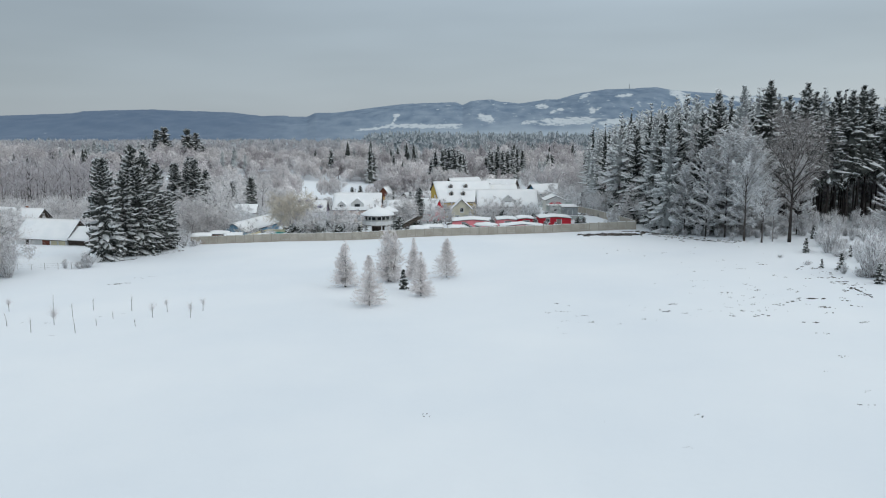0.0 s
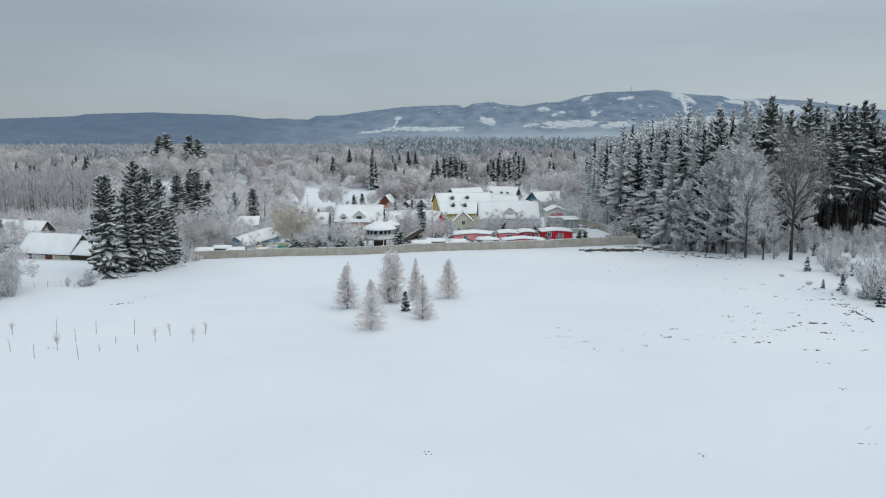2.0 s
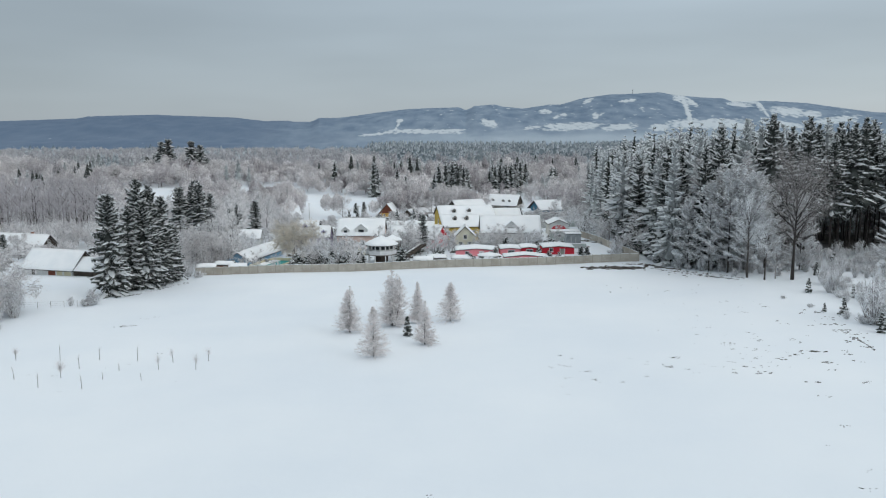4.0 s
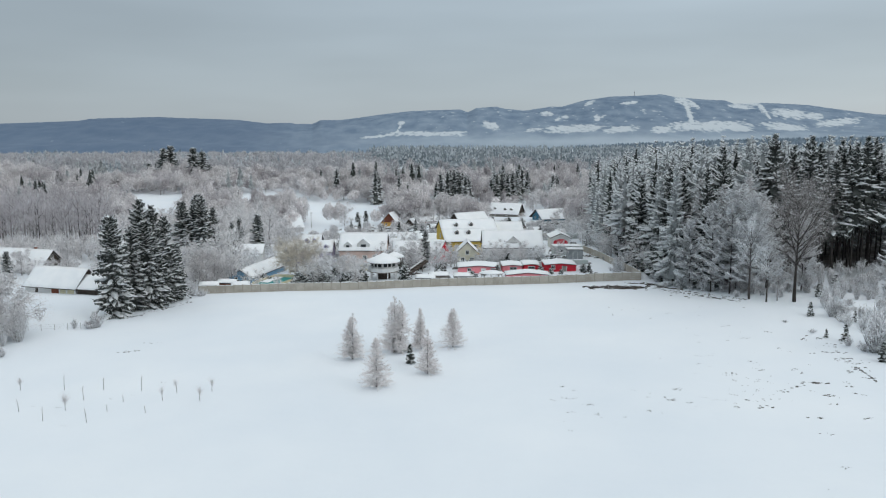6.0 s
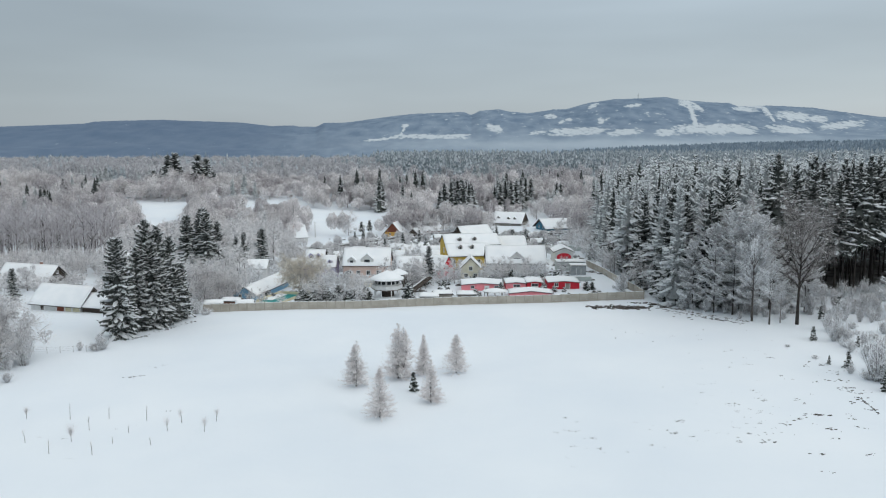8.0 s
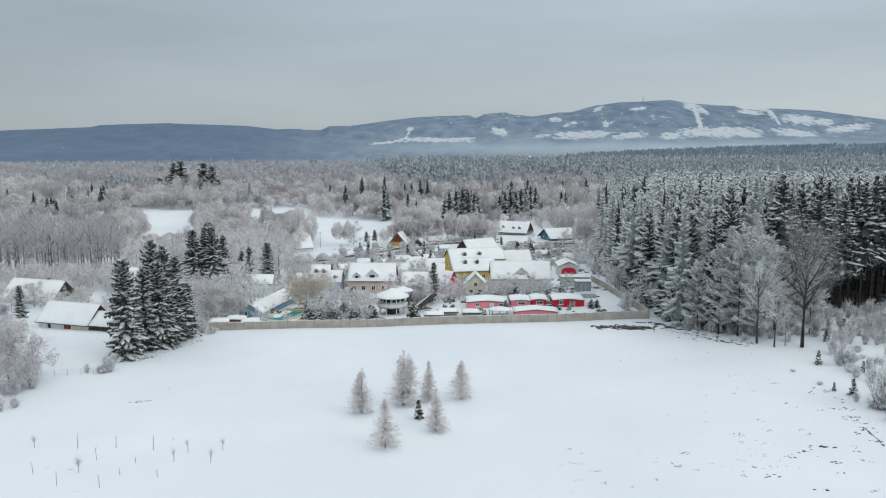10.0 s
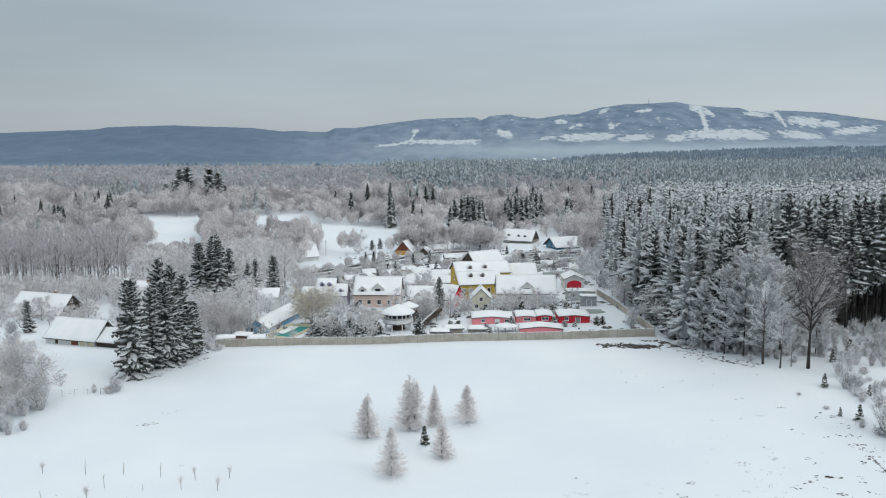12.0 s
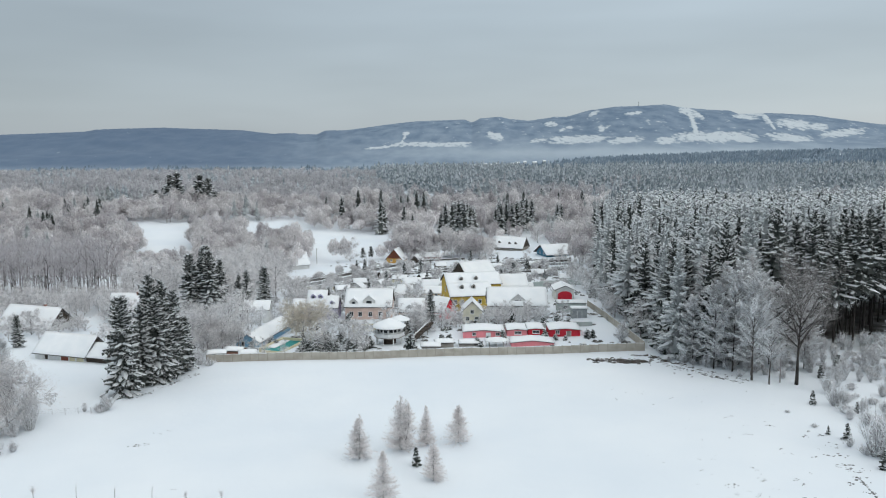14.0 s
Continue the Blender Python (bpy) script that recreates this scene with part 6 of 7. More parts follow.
put(leafless("willow", "pale yellow weeping willow dusted with frost", None, M_WILLOW, h=8.5, r=4.8, limbs=12, subs=6, twigs=7500, clear=0.03, tl=1.0, tw=0.042, droop=0.8, fluff=0.65, core=0.16), -39.3, 199.0, 0, 1.2, first=True)
GARDEN = [leafless("fruit_tree", "frosted garden tree with a rounded crown", None, M_RIME, h=5.5, r=2.9, limbs=8, subs=3, twigs=900, clear=0.0, tl=0.55, tw=0.06, fluff=0.75, core=0.22),
          leafless("fruit_tree", "small frosted garden tree with fine twigs", None, M_RIME, h=4.0, r=2.0, limbs=7, subs=2, twigs=800, clear=0.0, tl=0.5, tw=0.055, fluff=0.75, core=0.24),
          leafless("fruit_tree", "tall frosted garden tree with upright limbs", h=8.0, r=3.1, limbs=9, subs=3, twigs=1000, clear=0.03, tl=0.7, tw=0.062, fluff=0.7, core=0.2, spread=1.5)]
gspots = [(-10.5, 203, 1.0), (-8.6, 207, 0.9), (-12.5, 210, 0.9), (-5, 205, 0.7), (-1.5, 213, 0.9), (0.6, 209, 0.8), (11.8, 211, 0.6), (17.5, 211, 0.6), (23.0, 211, 0.6), (28.0, 212, 0.6),
          (-32, 203, 0.9), (-29, 196, 0.8), (-26.5, 192, 0.8), (-22.5, 199, 0.8), (-20.8, 205, 0.9), (-33.5, 214, 0.7), (-19.0, 216, 0.9), (-16.5, 219, 0.7), (-7, 215, 0.9), (-9.0, 219, 0.6), (-35, 192, 0.7),
          ] + [(-61.5, 192, 1.2), (-64, 207, 1.3), (-59, 212, 1.2), (-66, 215, 1.2), (-54.5, 215, 1.1), (-50, 222, 1.0), (-54, 230, 1.1), (-48.5, 240, 1.2), (-44, 246, 0.9), (-30, 244, 0.9), (-38, 252, 0.9), (-17, 246, 0.8), (-10, 243, 0.9)]
for k in range(26):
    gspots.append((45.6 + RNG.uniform(-0.8, 2.2) + 0.02 * k, 182 + 5.2 * k + RNG.uniform(-2, 2), RNG.uniform(0.8, 1.35)))
gspots += [(9.8, 213, 0.75), (13.4, 213, 0.8), (20.4, 213, 0.7), (25.2, 213, 0.85), (30.4, 214, 0.7), (1.6, 209.5, 0.7), (7.4, 210.5, 0.6), (-61.0, 190.5, 1.5), (-57.6, 188.5, 1.2), (-64.5, 194, 1.4), (-60, 198, 1.4), (-66, 201, 1.4), (-56.5, 203, 1.3), (-9.5, 204.5, 1.25), (-31.5, 186, 0.8), (-36, 224, 0.7), (-41, 224.5, 0.7), (-45.5, 225.5, 0.7), (-12, 217, 0.7), (-4.5, 218.5, 0.6)]
more = np.column_stack([RNG.uniform(-52, 40, 600), 181 + 125 * RNG.uniform(0, 1, 600) ** 1.3, RNG.uniform(0.45, 0.95, 600)])
bpy.context.view_layer.update()
CATS = ("house", "cabin", "shed", "hut", "garage", "pavilion", "barn", "pool", "shelter", "canopy")
built = [(o.location.x, o.location.y, *np.ptp(np.array([c.matrix_world @ Vector(b) for c in o.children for b in c.bound_box]), axis=0)[:2]) for o in scene.objects if o.parent is None and o.type == "EMPTY" and o.get("category") in CATS]


def clear_of(p, margin=0.6):
    keep = np.ones(len(p), bool)
    for bx, by, bw, bd in built:
        keep &= (np.abs(p[:, 0] - bx) > bw / 2 + margin) | (np.abs(p[:, 1] - by) > bd / 2 + margin)
    return p[keep]


more = clear_of(more, 1.2)
more = more[~((np.abs(more[:, 0] + 25) < 9) & (more[:, 1] > 203) & (more[:, 1] < 228)) & ~((more[:, 0] > 26) & (more[:, 1] > 204)) & ~((more[:, 0] > 0) & (more[:, 1] < 206)) & ~((more[:, 0] > 8) & (more[:, 1] > 232))]
gspots += [tuple(p) for p in more[:100]] + [(9.0 + 2.3 * k + RNG.uniform(-0.6, 0.6), RNG.uniform(207, 214), RNG.uniform(0.5, 0.8)) for k in range(8)]
scatter_put([leafless("old_tree", "broad old garden tree thick with frost", M_BARK, M_TWIG, h=9.5, r=4.8, limbs=16, subs=6, twigs=5200, clear=0.0, tl=0.65, tw=0.042, fluff=0.6, core=0.18, spread=1.2)], [(-118, 211.5, 0.72), (-123, 212, 0.6), (-111.5, 214, 0.42), (-108.5, 215.5, 0.4), (-105.5, 217, 0.38), (-60, 184.5, 0.75), (-56.5, 190, 0.75), (-63.5, 182, 0.6), (-103, 229, 0.9), (-129, 212, 0.7), (-98, 228, 0.8), (-90, 230, 0.8), (-84, 224, 0.9), (-62, 187.5, 0.95), (-58.2, 193, 0.85), (-65.5, 196, 1.0), (-10.0, 204, 0.72), (-25, 199, 0.5), (-48, 243, 0.8), (-52, 252, 1.0), (-55, 262, 1.05)], "broad frosted trees")
gspots = [p for p in gspots if not (abs(p[0] + 16) < 5 and 181 < p[1] < 198)]
scatter_put(GARDEN, off_lawns(gspots), "frosted garden trees")
THUJA = [spruce("thuja", "small evergreen bush loaded with snow", frost=False, h=2.4, r=1.5, whorls=6, per=8, k=2, snow=0.8, base=0.0, fine=4), spruce("thuja", "broad low evergreen under snow", frost=False, h=1.5, r=1.6, whorls=5, per=8, k=2, snow=0.8, base=0.0, fine=4)]
tspots = [(-37.2 + 1.7 * k + RNG.uniform(-0.5, 0.5), 184.5 + RNG.uniform(-1.5, 4), RNG.uniform(0.7, 1.3)) for k in range(14)] + [(RNG.uniform(-38, -8), RNG.uniform(181, 196), RNG.uniform(0.7, 1.8)) for k in range(40)] + [tuple(p) for p in more[100:215]] + [(6.6, 184, 0.9), (5.6, 186, 1.1), (33.0, 189, 0.9), (34.6, 190, 0.8), (12.2, 191, 1.0), (22.8, 192, 1.1),
          ] + [(-9.6, 206, 3.0), (-12.4, 202, 1.4), (-30.5, 221.5, 1.2), (-34.6, 223.5, 1.2), (-11, 194, 0.9), (-8.4, 196, 0.9), (-4.6, 192, 0.8), (-1.0, 193, 0.9), (-20.5, 187, 1.1), (-12.2, 187, 1.0), (-21.8, 190, 0.9), (-7.2, 199, 1.0), (25, 188.5, 0.8), (27.4, 188, 0.7), (8.6, 190, 0.8), (-47.5, 196, 1.1), (-45.5, 193.5, 1.0),
          (11.5, 208.5, 1.1), (16.2, 209.5, 1.3), (19.4, 208.5, 0.9), (24.6, 209.5, 1.2), (28.4, 210.5, 1.3), (-40, 285, 1.3), (-52, 296, 1.6), (-22, 330, 1.6), (2, 330, 1.4), (24, 305, 1.8), (30, 352, 1.8)]
front = lambda p: not (abs(p[0] + 16) < 4.5 and 181 < p[1] < 197)
tspots = [p for p in tspots if front(p)]
scatter_put(THUJA, off_lawns(tspots), "snowy garden evergreens")
gs = jitter_grid(-60, 50, 182, 400, 5.2, 0.45, 1.0)
gs = gs[(gs[:, 0] > -55 - 0.1 * (gs[:, 1] - 178)) & (RNG.uniform(0, 1, len(gs)) < 0.22)]
gs = np.array(off_lawns(clear_of(gs)))
gs = gs[~((np.abs(gs[:, 0] + 16) < 4.5) & (gs[:, 1] < 197))]
def shrub_kind(slot, **kw):
    w, t = shrub_geo(RNG, **kw)
    return [(w, 0), (t, slot)]


stuff("garden_shrubs", [shrub_kind(1, h=2.2, r=1.5, stems=18, twigs=520, tl=0.5, tw=0.035), shrub_kind(1, h=1.8, r=1.7, stems=16, twigs=480, tl=0.45, tw=0.035), shrub_kind(2, h=1.5, r=1.2, stems=16, twigs=480, tl=0.4, tw=0.04)], gs, [M_BARK_FROST, M_RIME, M_HEDGE], "frosted shrubs in the snowy gardens", "shrubs")

upper = clear_of(np.column_stack([RNG.uniform(-62, 56, 420), RNG.uniform(238, 404, 420), RNG.uniform(0.6, 1.25, 420)]), 1.4)
upper = np.array(off_lawns(upper))
upper = upper[((np.abs(upper[:, 0] - 10) > 16) | (upper[:, 1] > 285)) & ((upper[:, 1] < 365) | (upper[:, 0] > 8)) & ~((upper[:, 0] > 22) & (upper[:, 1] > 372)) & ((upper[:, 1] < 300) | (RNG.uniform(0, 1, len(upper)) < 0.6))]
stuff("upper_garden_trees", [clumpy_kind(RNG.uniform(4.2, 6.5), RNG.uniform(2.0, 3.0), 6, 420, 0.8, 0.035, (1, 2, 3), True, 0.12) for k in range(7)], upper[:120], [M_BARK, M_BARK, M_TWIG, M_TANGLE_FINE], "small frosted fruit trees in the upper gardens", "trees", True)
scatter_put([spruce("spruce", "small garden spruce with snowy boughs", h=6.5, r=1.7, whorls=14, per=7, k=3, snow=0.85, base=0.03, fine=4, shape=0.8, wide=0.14, core=0.3)], [tuple(p * (1, 1, 0.9)) for p in upper[120:150]], "garden spruces")

low = clear_of(np.column_stack([RNG.uniform(-54, 44, 1100), RNG.uniform(180, 398, 1100), RNG.uniform(0.4, 1.5, 1100)]), 0.3)
low = low[(low[:, 0] > -54 - 0.1 * (low[:, 1] - 178)) & ~((low[:, 0] > 2) & (low[:, 1] < 204) & (low[:, 1] > 187))]
clods(low[:700], "low_garden_plants", "snow-dusted low hedges, perennials and garden clutter", 0.55, M_CLUTTER, 0.8)["category"] = "plants"

# ---- the spruce forest beside the field ----
def forest(p):
    x, y = p[:, 0], p[:, 1]
    return p[(x > np.maximum(47.0, 0.192 * y) + np.clip(0.03 * (y - 200), 0, 6) * bumps(x, y, 23, 51)) & (y > 163 + 0.35 * np.maximum(0, x - 58)) & (x < 0.66 * y + 6)]


def taller(p):
    """The stand grows taller away from its edge by the village."""
    p[:, 2] *= 0.92 + 0.23 * ease(47, 64, p[:, 0])
    return p


near_f = taller(forest(jitter_grid(44, 150, 160, 232, 5.2, 0.88, 1.06)))
mid_f = np.concatenate([taller(forest(jitter_grid(40, 220, 232, 285, 5.2, 0.74, 1.10))), taller(forest(jitter_grid(40, 330, 285, 470, 6.2, 0.72, 1.12)))])
near_f = near_f[np.argsort(near_f[:, 1])]
FRONT = [spruce("spruce", "tall forest spruce with snowy boughs", h=27, r=5.4, shape=1.0, whorls=18, per=7, k=4, snow=0.9, base=0.30, fine=6, wide=0.15, core=0.3, wild=0.9, rise=0.16, hang=0.85, flap=1.7),
         spruce("spruce", "tall dark forest spruce with snowy boughs", h=27, r=5.2, shape=1.05, whorls=18, per=7, k=4, snow=0.75, base=0.36, fine=6, wide=0.15, core=0.3, wild=0.9, rise=0.16, hang=0.85, flap=1.7),
         spruce("spruce", "slender forest spruce heavy with snow", frost=True, h=27, r=5.0, shape=1.0, whorls=18, per=7, k=4, snow=0.95, base=0.27, fine=6, wide=0.16, core=0.3, wild=0.9, rise=0.16, hang=0.85, flap=1.7)]
BACK = [spruce("spruce", "forest spruce with frosted snowy boughs", frost=True, h=27, r=5.4, shape=0.9, whorls=12, per=6, k=3, wide=0.2, snow=0.95, base=0.34, twigs=False, sides=5, hang=0.9, fine=2, core=0.36, wild=0.9, rise=0.14, flap=1.8),
        spruce("spruce", "slim forest spruce pale with frost", frost=True, h=27, r=5.1, shape=0.95, whorls=12, per=6, k=3, wide=0.21, snow=1.0, base=0.34, twigs=False, sides=5, hang=0.8, fine=2, core=0.36, wild=0.9, rise=0.16, flap=1.8),
        spruce("spruce", "dark forest spruce with snow", h=27, r=5.3, shape=0.9, whorls=12, per=6, k=3, wide=0.2, snow=0.9, base=0.34, twigs=False, sides=5, hang=0.85, fine=2, core=0.36, wild=0.9, rise=0.14, flap=1.8)]
rest_f = near_f[150:]
near_f = near_f[:150]
is_front = near_f[:, 1] < 177 + 0.35 * np.maximum(0, near_f[:, 0] - 58)
near_f = np.concatenate([near_f, [(49.5, 171, 0.82), (52, 176, 0.9), (48.5, 178, 0.85), (49, 186, 0.9), (48, 194, 0.85), (49.5, 203, 0.9), (48.5, 212, 0.85), (50, 221, 0.9)]])
is_front = np.append(is_front, [True] * 8)
skirted = is_front & (near_f[:, 0] < 62)
HEM = [spruce("spruce", "forest-edge spruce with snowy boughs to the ground", h=27, r=5.2, shape=0.75, whorls=20, per=8, k=4, snow=0.86, base=0.03, fine=8, wide=0.13, core=0.3, wild=0.8, rise=0.15, hang=0.85, flap=1.6),
       spruce("spruce", "dark forest-edge spruce with sweeping snowy boughs", h=27, r=5.2, shape=0.75, whorls=20, per=8, k=4, snow=0.86, base=0.03, fine=8, wide=0.13, core=0.3, wild=0.8, rise=0.15, hang=0.9, flap=1.6),
       spruce("spruce", "frosted forest-edge spruce with sweeping boughs", frost=True, h=27, r=4.9, shape=0.8, whorls=20, per=8, k=4, snow=0.95, base=0.03, fine=8, wide=0.14, core=0.3, wild=0.8, rise=0.15, hang=0.85, flap=1.6)]
scatter_put(HEM, [tuple(p) for p in near_f[skirted]], "forest spruces")
deep_edge = is_front & ~skirted & (near_f[:, 0] > 70)
scatter_put([spruce("spruce", "tall dark spruce with snow on its upper boughs", h=27, r=5.0, shape=0.95, whorls=18, per=8, k=4, snow=0.72, base=0.38, fine=7, wide=0.14, core=0.36, wild=1.0, rise=0.14, hang=0.9)], [tuple(p) for p in near_f[deep_edge]], "forest spruces")
scatter_put(FRONT, [tuple(p) for p in near_f[is_front & ~skirted & ~deep_edge]], "forest spruces")
inner = jitter_grid(66, 118, 170, 192, 3.7, 0.72, 0.98)
inner = inner[inner[:, 1] > 168 + 0.35 * (inner[:, 0] - 58)]
scatter_put([spruce("spruce", "slender forest spruce with a long bare trunk", h=27, r=2.8, whorls=14, per=6, k=2, snow=0.8, base=0.42, twigs=False, sides=6, hang=1.4, fine=5, core=0.4)], [tuple(p) for p in inner], "forest spruces")
scatter_put(BACK, [tuple(p) for p in near_f[~is_front]], "forest spruces")


def spruce_kind(h, r, whorls, per, k, snow, base, slots=(0, 1, 2), sides=4, hang=1.0, fine=0, wide=0.27, shape=0.7, core=0.34):
    _, n, s = spruce_geo(RNG, h, r, base, whorls, per, k, snow, False, sides, fine, shape=shape, hang=hang, wide=wide, core=core, wild=0.9, rise=0.15, flap=1.8)
    return [(n, slots[1]), (s, slots[2])]


def leafless_kind(h, r, twigs, tl, tw, slots=(3, 4), **kw):
    t, w, s = leafless_geo(RNG, h, r, 5, 0, twigs, tl=tl, tw=tw, sides=4, **kw)
    t.v = [v * (0.42, 0.42, 1) for v in t.v]
    return [(t, slots[0]), (w, slots[0]), (s, slots[1])]


def tiered_kind(h, r, tiers, sides, slots, white=0.4, base=0.15):
    """A small far conifer: ragged tiers of flaps, each flap needles or snow."""
    geos = [Geo(), Geo()]
    for k in range(tiers):
        u = k / tiers
        z0, z1 = h * (base + (1 - base) * u), h * (base + (1 - base) * min(1, u + 1.7 / tiers))
        rr = r * (1 - u) ** 0.8
        a = np.arange(sides) * 6.283 / sides + RNG.uniform(0, 6)
        for t in a:
            p0, p1 = t - RNG.uniform(0.4, 0.7) * 6.283 / sides, t + RNG.uniform(0.4, 0.7) * 6.283 / sides
            q0, q1 = rr * RNG.uniform(0.6, 1.2, 2)
            geos[int(RNG.uniform() < white)].add([(q0 * math.cos(p0), q0 * math.sin(p0), z0 + RNG.normal(0, 0.02 * h)), (q1 * math.cos(p1), q1 * math.sin(p1), z0 + RNG.normal(0, 0.02 * h)), (0, 0, z1)], [(0, 1, 2)])
    return [(g, s) for g, s in zip(geos, slots) if g.n]


WOOD_MATS = [M_BARK, M_NEEDLE_FROST, M_TREE_SNOW, M_BARK_FROST, M_TWIG, M_NEEDLE, M_TWIG_BROWN, M_WOODS, M_GROVE, M_TANGLE, M_TANGLE_GREY]
stuff("forest_rows", [spruce_kind(27, 5.2, 12, 6, 2, 0.95, 0.10, hang=0.9, wide=0.2, shape=0.8), spruce_kind(27, 5.0, 12, 6, 2, 0.9, 0.12, (0, 5, 2), hang=0.85, wide=0.2, shape=0.8), spruce_kind(27, 5.0, 12, 6, 2, 0.95, 0.10, hang=0.9, wide=0.2, shape=0.85)], rest_f, WOOD_MATS, "close rows of snowy spruces behind the forest edge", "forest")
stand = mid_f
hem = stand[:, 0] < np.maximum(47.0, 0.192 * stand[:, 1]) + 11
stuff("forest_edge", [spruce_kind(26, 5.2, 13, 7, 2, 0.9, 0.03, hang=0.95, wide=0.16, shape=0.7), spruce_kind(26, 5.0, 13, 7, 2, 0.85, 0.03, (0, 5, 2), hang=0.95, wide=0.16, shape=0.7), spruce_kind(24, 4.8, 13, 7, 2, 0.95, 0.03, hang=0.9, wide=0.16, shape=0.75)], stand[hem], WOOD_MATS, "snowy spruces along the forest edge by the village", "forest")
stand = stand[~hem]
stuff("forest", [spruce_kind(27, 5.2, 8, 6, 2, 0.95, 0.42, hang=0.9, wide=0.22, shape=0.75), spruce_kind(27, 5.0, 7, 6, 2, 0.95, 0.5, (0, 5, 2), hang=0.85, wide=0.22, shape=0.75), spruce_kind(26, 4.7, 7, 6, 2, 1.0, 0.5, hang=0.95, wide=0.22, shape=0.55), spruce_kind(28, 4.2, 7, 6, 2, 0.9, 0.5, hang=0.8, wide=0.22, shape=0.6)], stand[stand[:, 1] < 285], WOOD_MATS, "dense snowy spruce forest behind its first rows", "forest")
stuff("deep_forest", [spruce_kind(27, 4.8, 4, 6, 2, 0.95, 0.64, hang=0.85, wide=0.26, shape=0.55), spruce_kind(27, 4.5, 4, 6, 2, 0.8, 0.64, (0, 5, 2), hang=0.85, wide=0.26, shape=0.5), spruce_kind(26, 4.8, 4, 6, 2, 1.0, 0.64, hang=0.95, wide=0.26, shape=0.6), spruce_kind(28, 4.4, 4, 6, 2, 0.9, 0.64, hang=0.8, wide=0.26, shape=0.6)], stand[stand[:, 1] >= 285], WOOD_MATS, "deep snowy spruce forest farther from the field", "forest")

# brown needle litter, thinly snowed, under the closed canopy
gx, gy = np.meshgrid(np.arange(52, 190, 3.0), np.arange(166, 300, 3.0))
litter = Geo()
cell = (gx[:-1, :-1] > 60) & (gy[:-1, :-1] > 172 + 0.35 * (gx[:-1, :-1] - 58)) & (gx[:-1, :-1] < 0.66 * gy[:-1, :-1] + 6)
corner = np.arange(gx.size).reshape(gx.shape)
quads = np.stack([corner[:-1, :-1], corner[:-1, 1:], corner[1:, 1:], corner[1:, :-1]], -1)[cell]
litter.add(np.stack([gx, gy, ground_z(gx, gy) + 0.05], -1), quads)
M_LITTER = material("needle_litter", (0.06, 0.05, 0.042), (0.34, 0.34, 0.34), 0.25, 0.95, 0.05, 3.0)
tagged(new("forest_floor", mesh("forest_floor", litter, M_LITTER)), "brown needle litter thinly dusted with snow under spruces", "forest floor", kind="structure")

# ---- frosted woods round the village ----
w1 = in_view(jitter_grid(-260, 120, 183, 420, 6.0, 0.7, 1.25), 3)
w1 = w1[~meadow(w1[:, 0], w1[:, 1]) & ((w1[:, 0] < 45) | (w1[:, 1] > 330)) & (w1[:, 0] < 0.19 * w1[:, 1])]
lane = (w1[:, 0] / w1[:, 1] < -0.33) & (w1[:, 0] / w1[:, 1] > -0.44) & (w1[:, 1] > 300)
w1[lane, 2] *= 0.5
w1 = w1[np.argsort(w1[:, 1])]
WOODS = [leafless("ash", "bare broadleaf tree white with frost", h=12, r=4.6, limbs=6, subs=2, twigs=900, clear=0.08, tl=0.9, tw=0.08, fluff=0.7, core=0.2, spread=1.5),
         leafless("ash", "slim bare tree with a dark trunk and frosted crown", M_BARK, h=15, r=3.8, limbs=6, subs=2, twigs=900, clear=0.12, tl=0.9, tw=0.075, fluff=0.6, core=0.18),
         leafless("ash", "low spreading bare tree covered in frost", h=8, r=4.3, limbs=7, subs=2, twigs=900, clear=0.03, tl=0.8, tw=0.08, fluff=0.75, core=0.22)]
scatter_put(WOODS, [tuple(p) for p in off_lawns(clear_of(w1[:290], 0.2))], "frosted broadleaf trees")
orch = jitter_grid(-150, -58, 184, 262, 6.2, 0.5, 0.85)
orch = clear_of(in_view(orch[RNG.uniform(0, 1, len(orch)) < 0.75], 2), 1.0)
hem_row = clear_of(jitter_grid(-178, -104, 244, 268, 6.0, 0.85, 1.35), 1.0)
orch = np.concatenate([orch, in_view(hem_row[hem_row[:, 0] / hem_row[:, 1] < -0.41], 2)])
scatter_put([leafless("fruit_tree", "old frosted fruit tree near the barns", h=6.5, r=3.2, limbs=9, subs=5, twigs=1100, clear=0.0, tl=0.7, tw=0.055, fluff=0.75, core=0.2)], off_lawns([tuple(p) for p in orch[(orch[:, 1] > 190)]]), "old fruit trees")
specials = [(-65.2, 374.9, 0.95), (-53.7, 401.2, 1.0), (-26.5, 475.4, 1.1), (-37.5, 474.6, 0.9), (-14.5, 386.0, 0.9), (-7.4, 384.2, 0.9), (-21.7, 372.5, 0.65), (6.4, 418.6, 1.1), (12.5, 420, 1.0), (19.9, 406.6, 0.7), (29.2, 404.5, 0.65), (75, 420, 1.4), (65, 445.7, 1.1), (50, 458, 1.1), (51.8, 373.3, 0.7), (-3.4, 466, 0.9), (13.5, 463, 0.9), (-1, 405, 0.9), (37, 387, 0.5), (-95, 400, 1.2), (-100, 410, 1.25), (-92, 415, 1.2), (4, 410, 0.9), (14, 405, 0.9), (20, 398, 0.8), (10, 425, 1.0), (26, 410, 0.7), (44, 392, 0.8)]
scatter_put([leafless("lime", "frosted tree with a rounded crown beside the meadow", h=12, r=4.6, limbs=8, subs=3, twigs=1800, clear=0.0, tl=0.9, tw=0.08, fluff=0.8, core=0.22, spread=1.7)], off_lawns(specials), "frosted meadow trees")
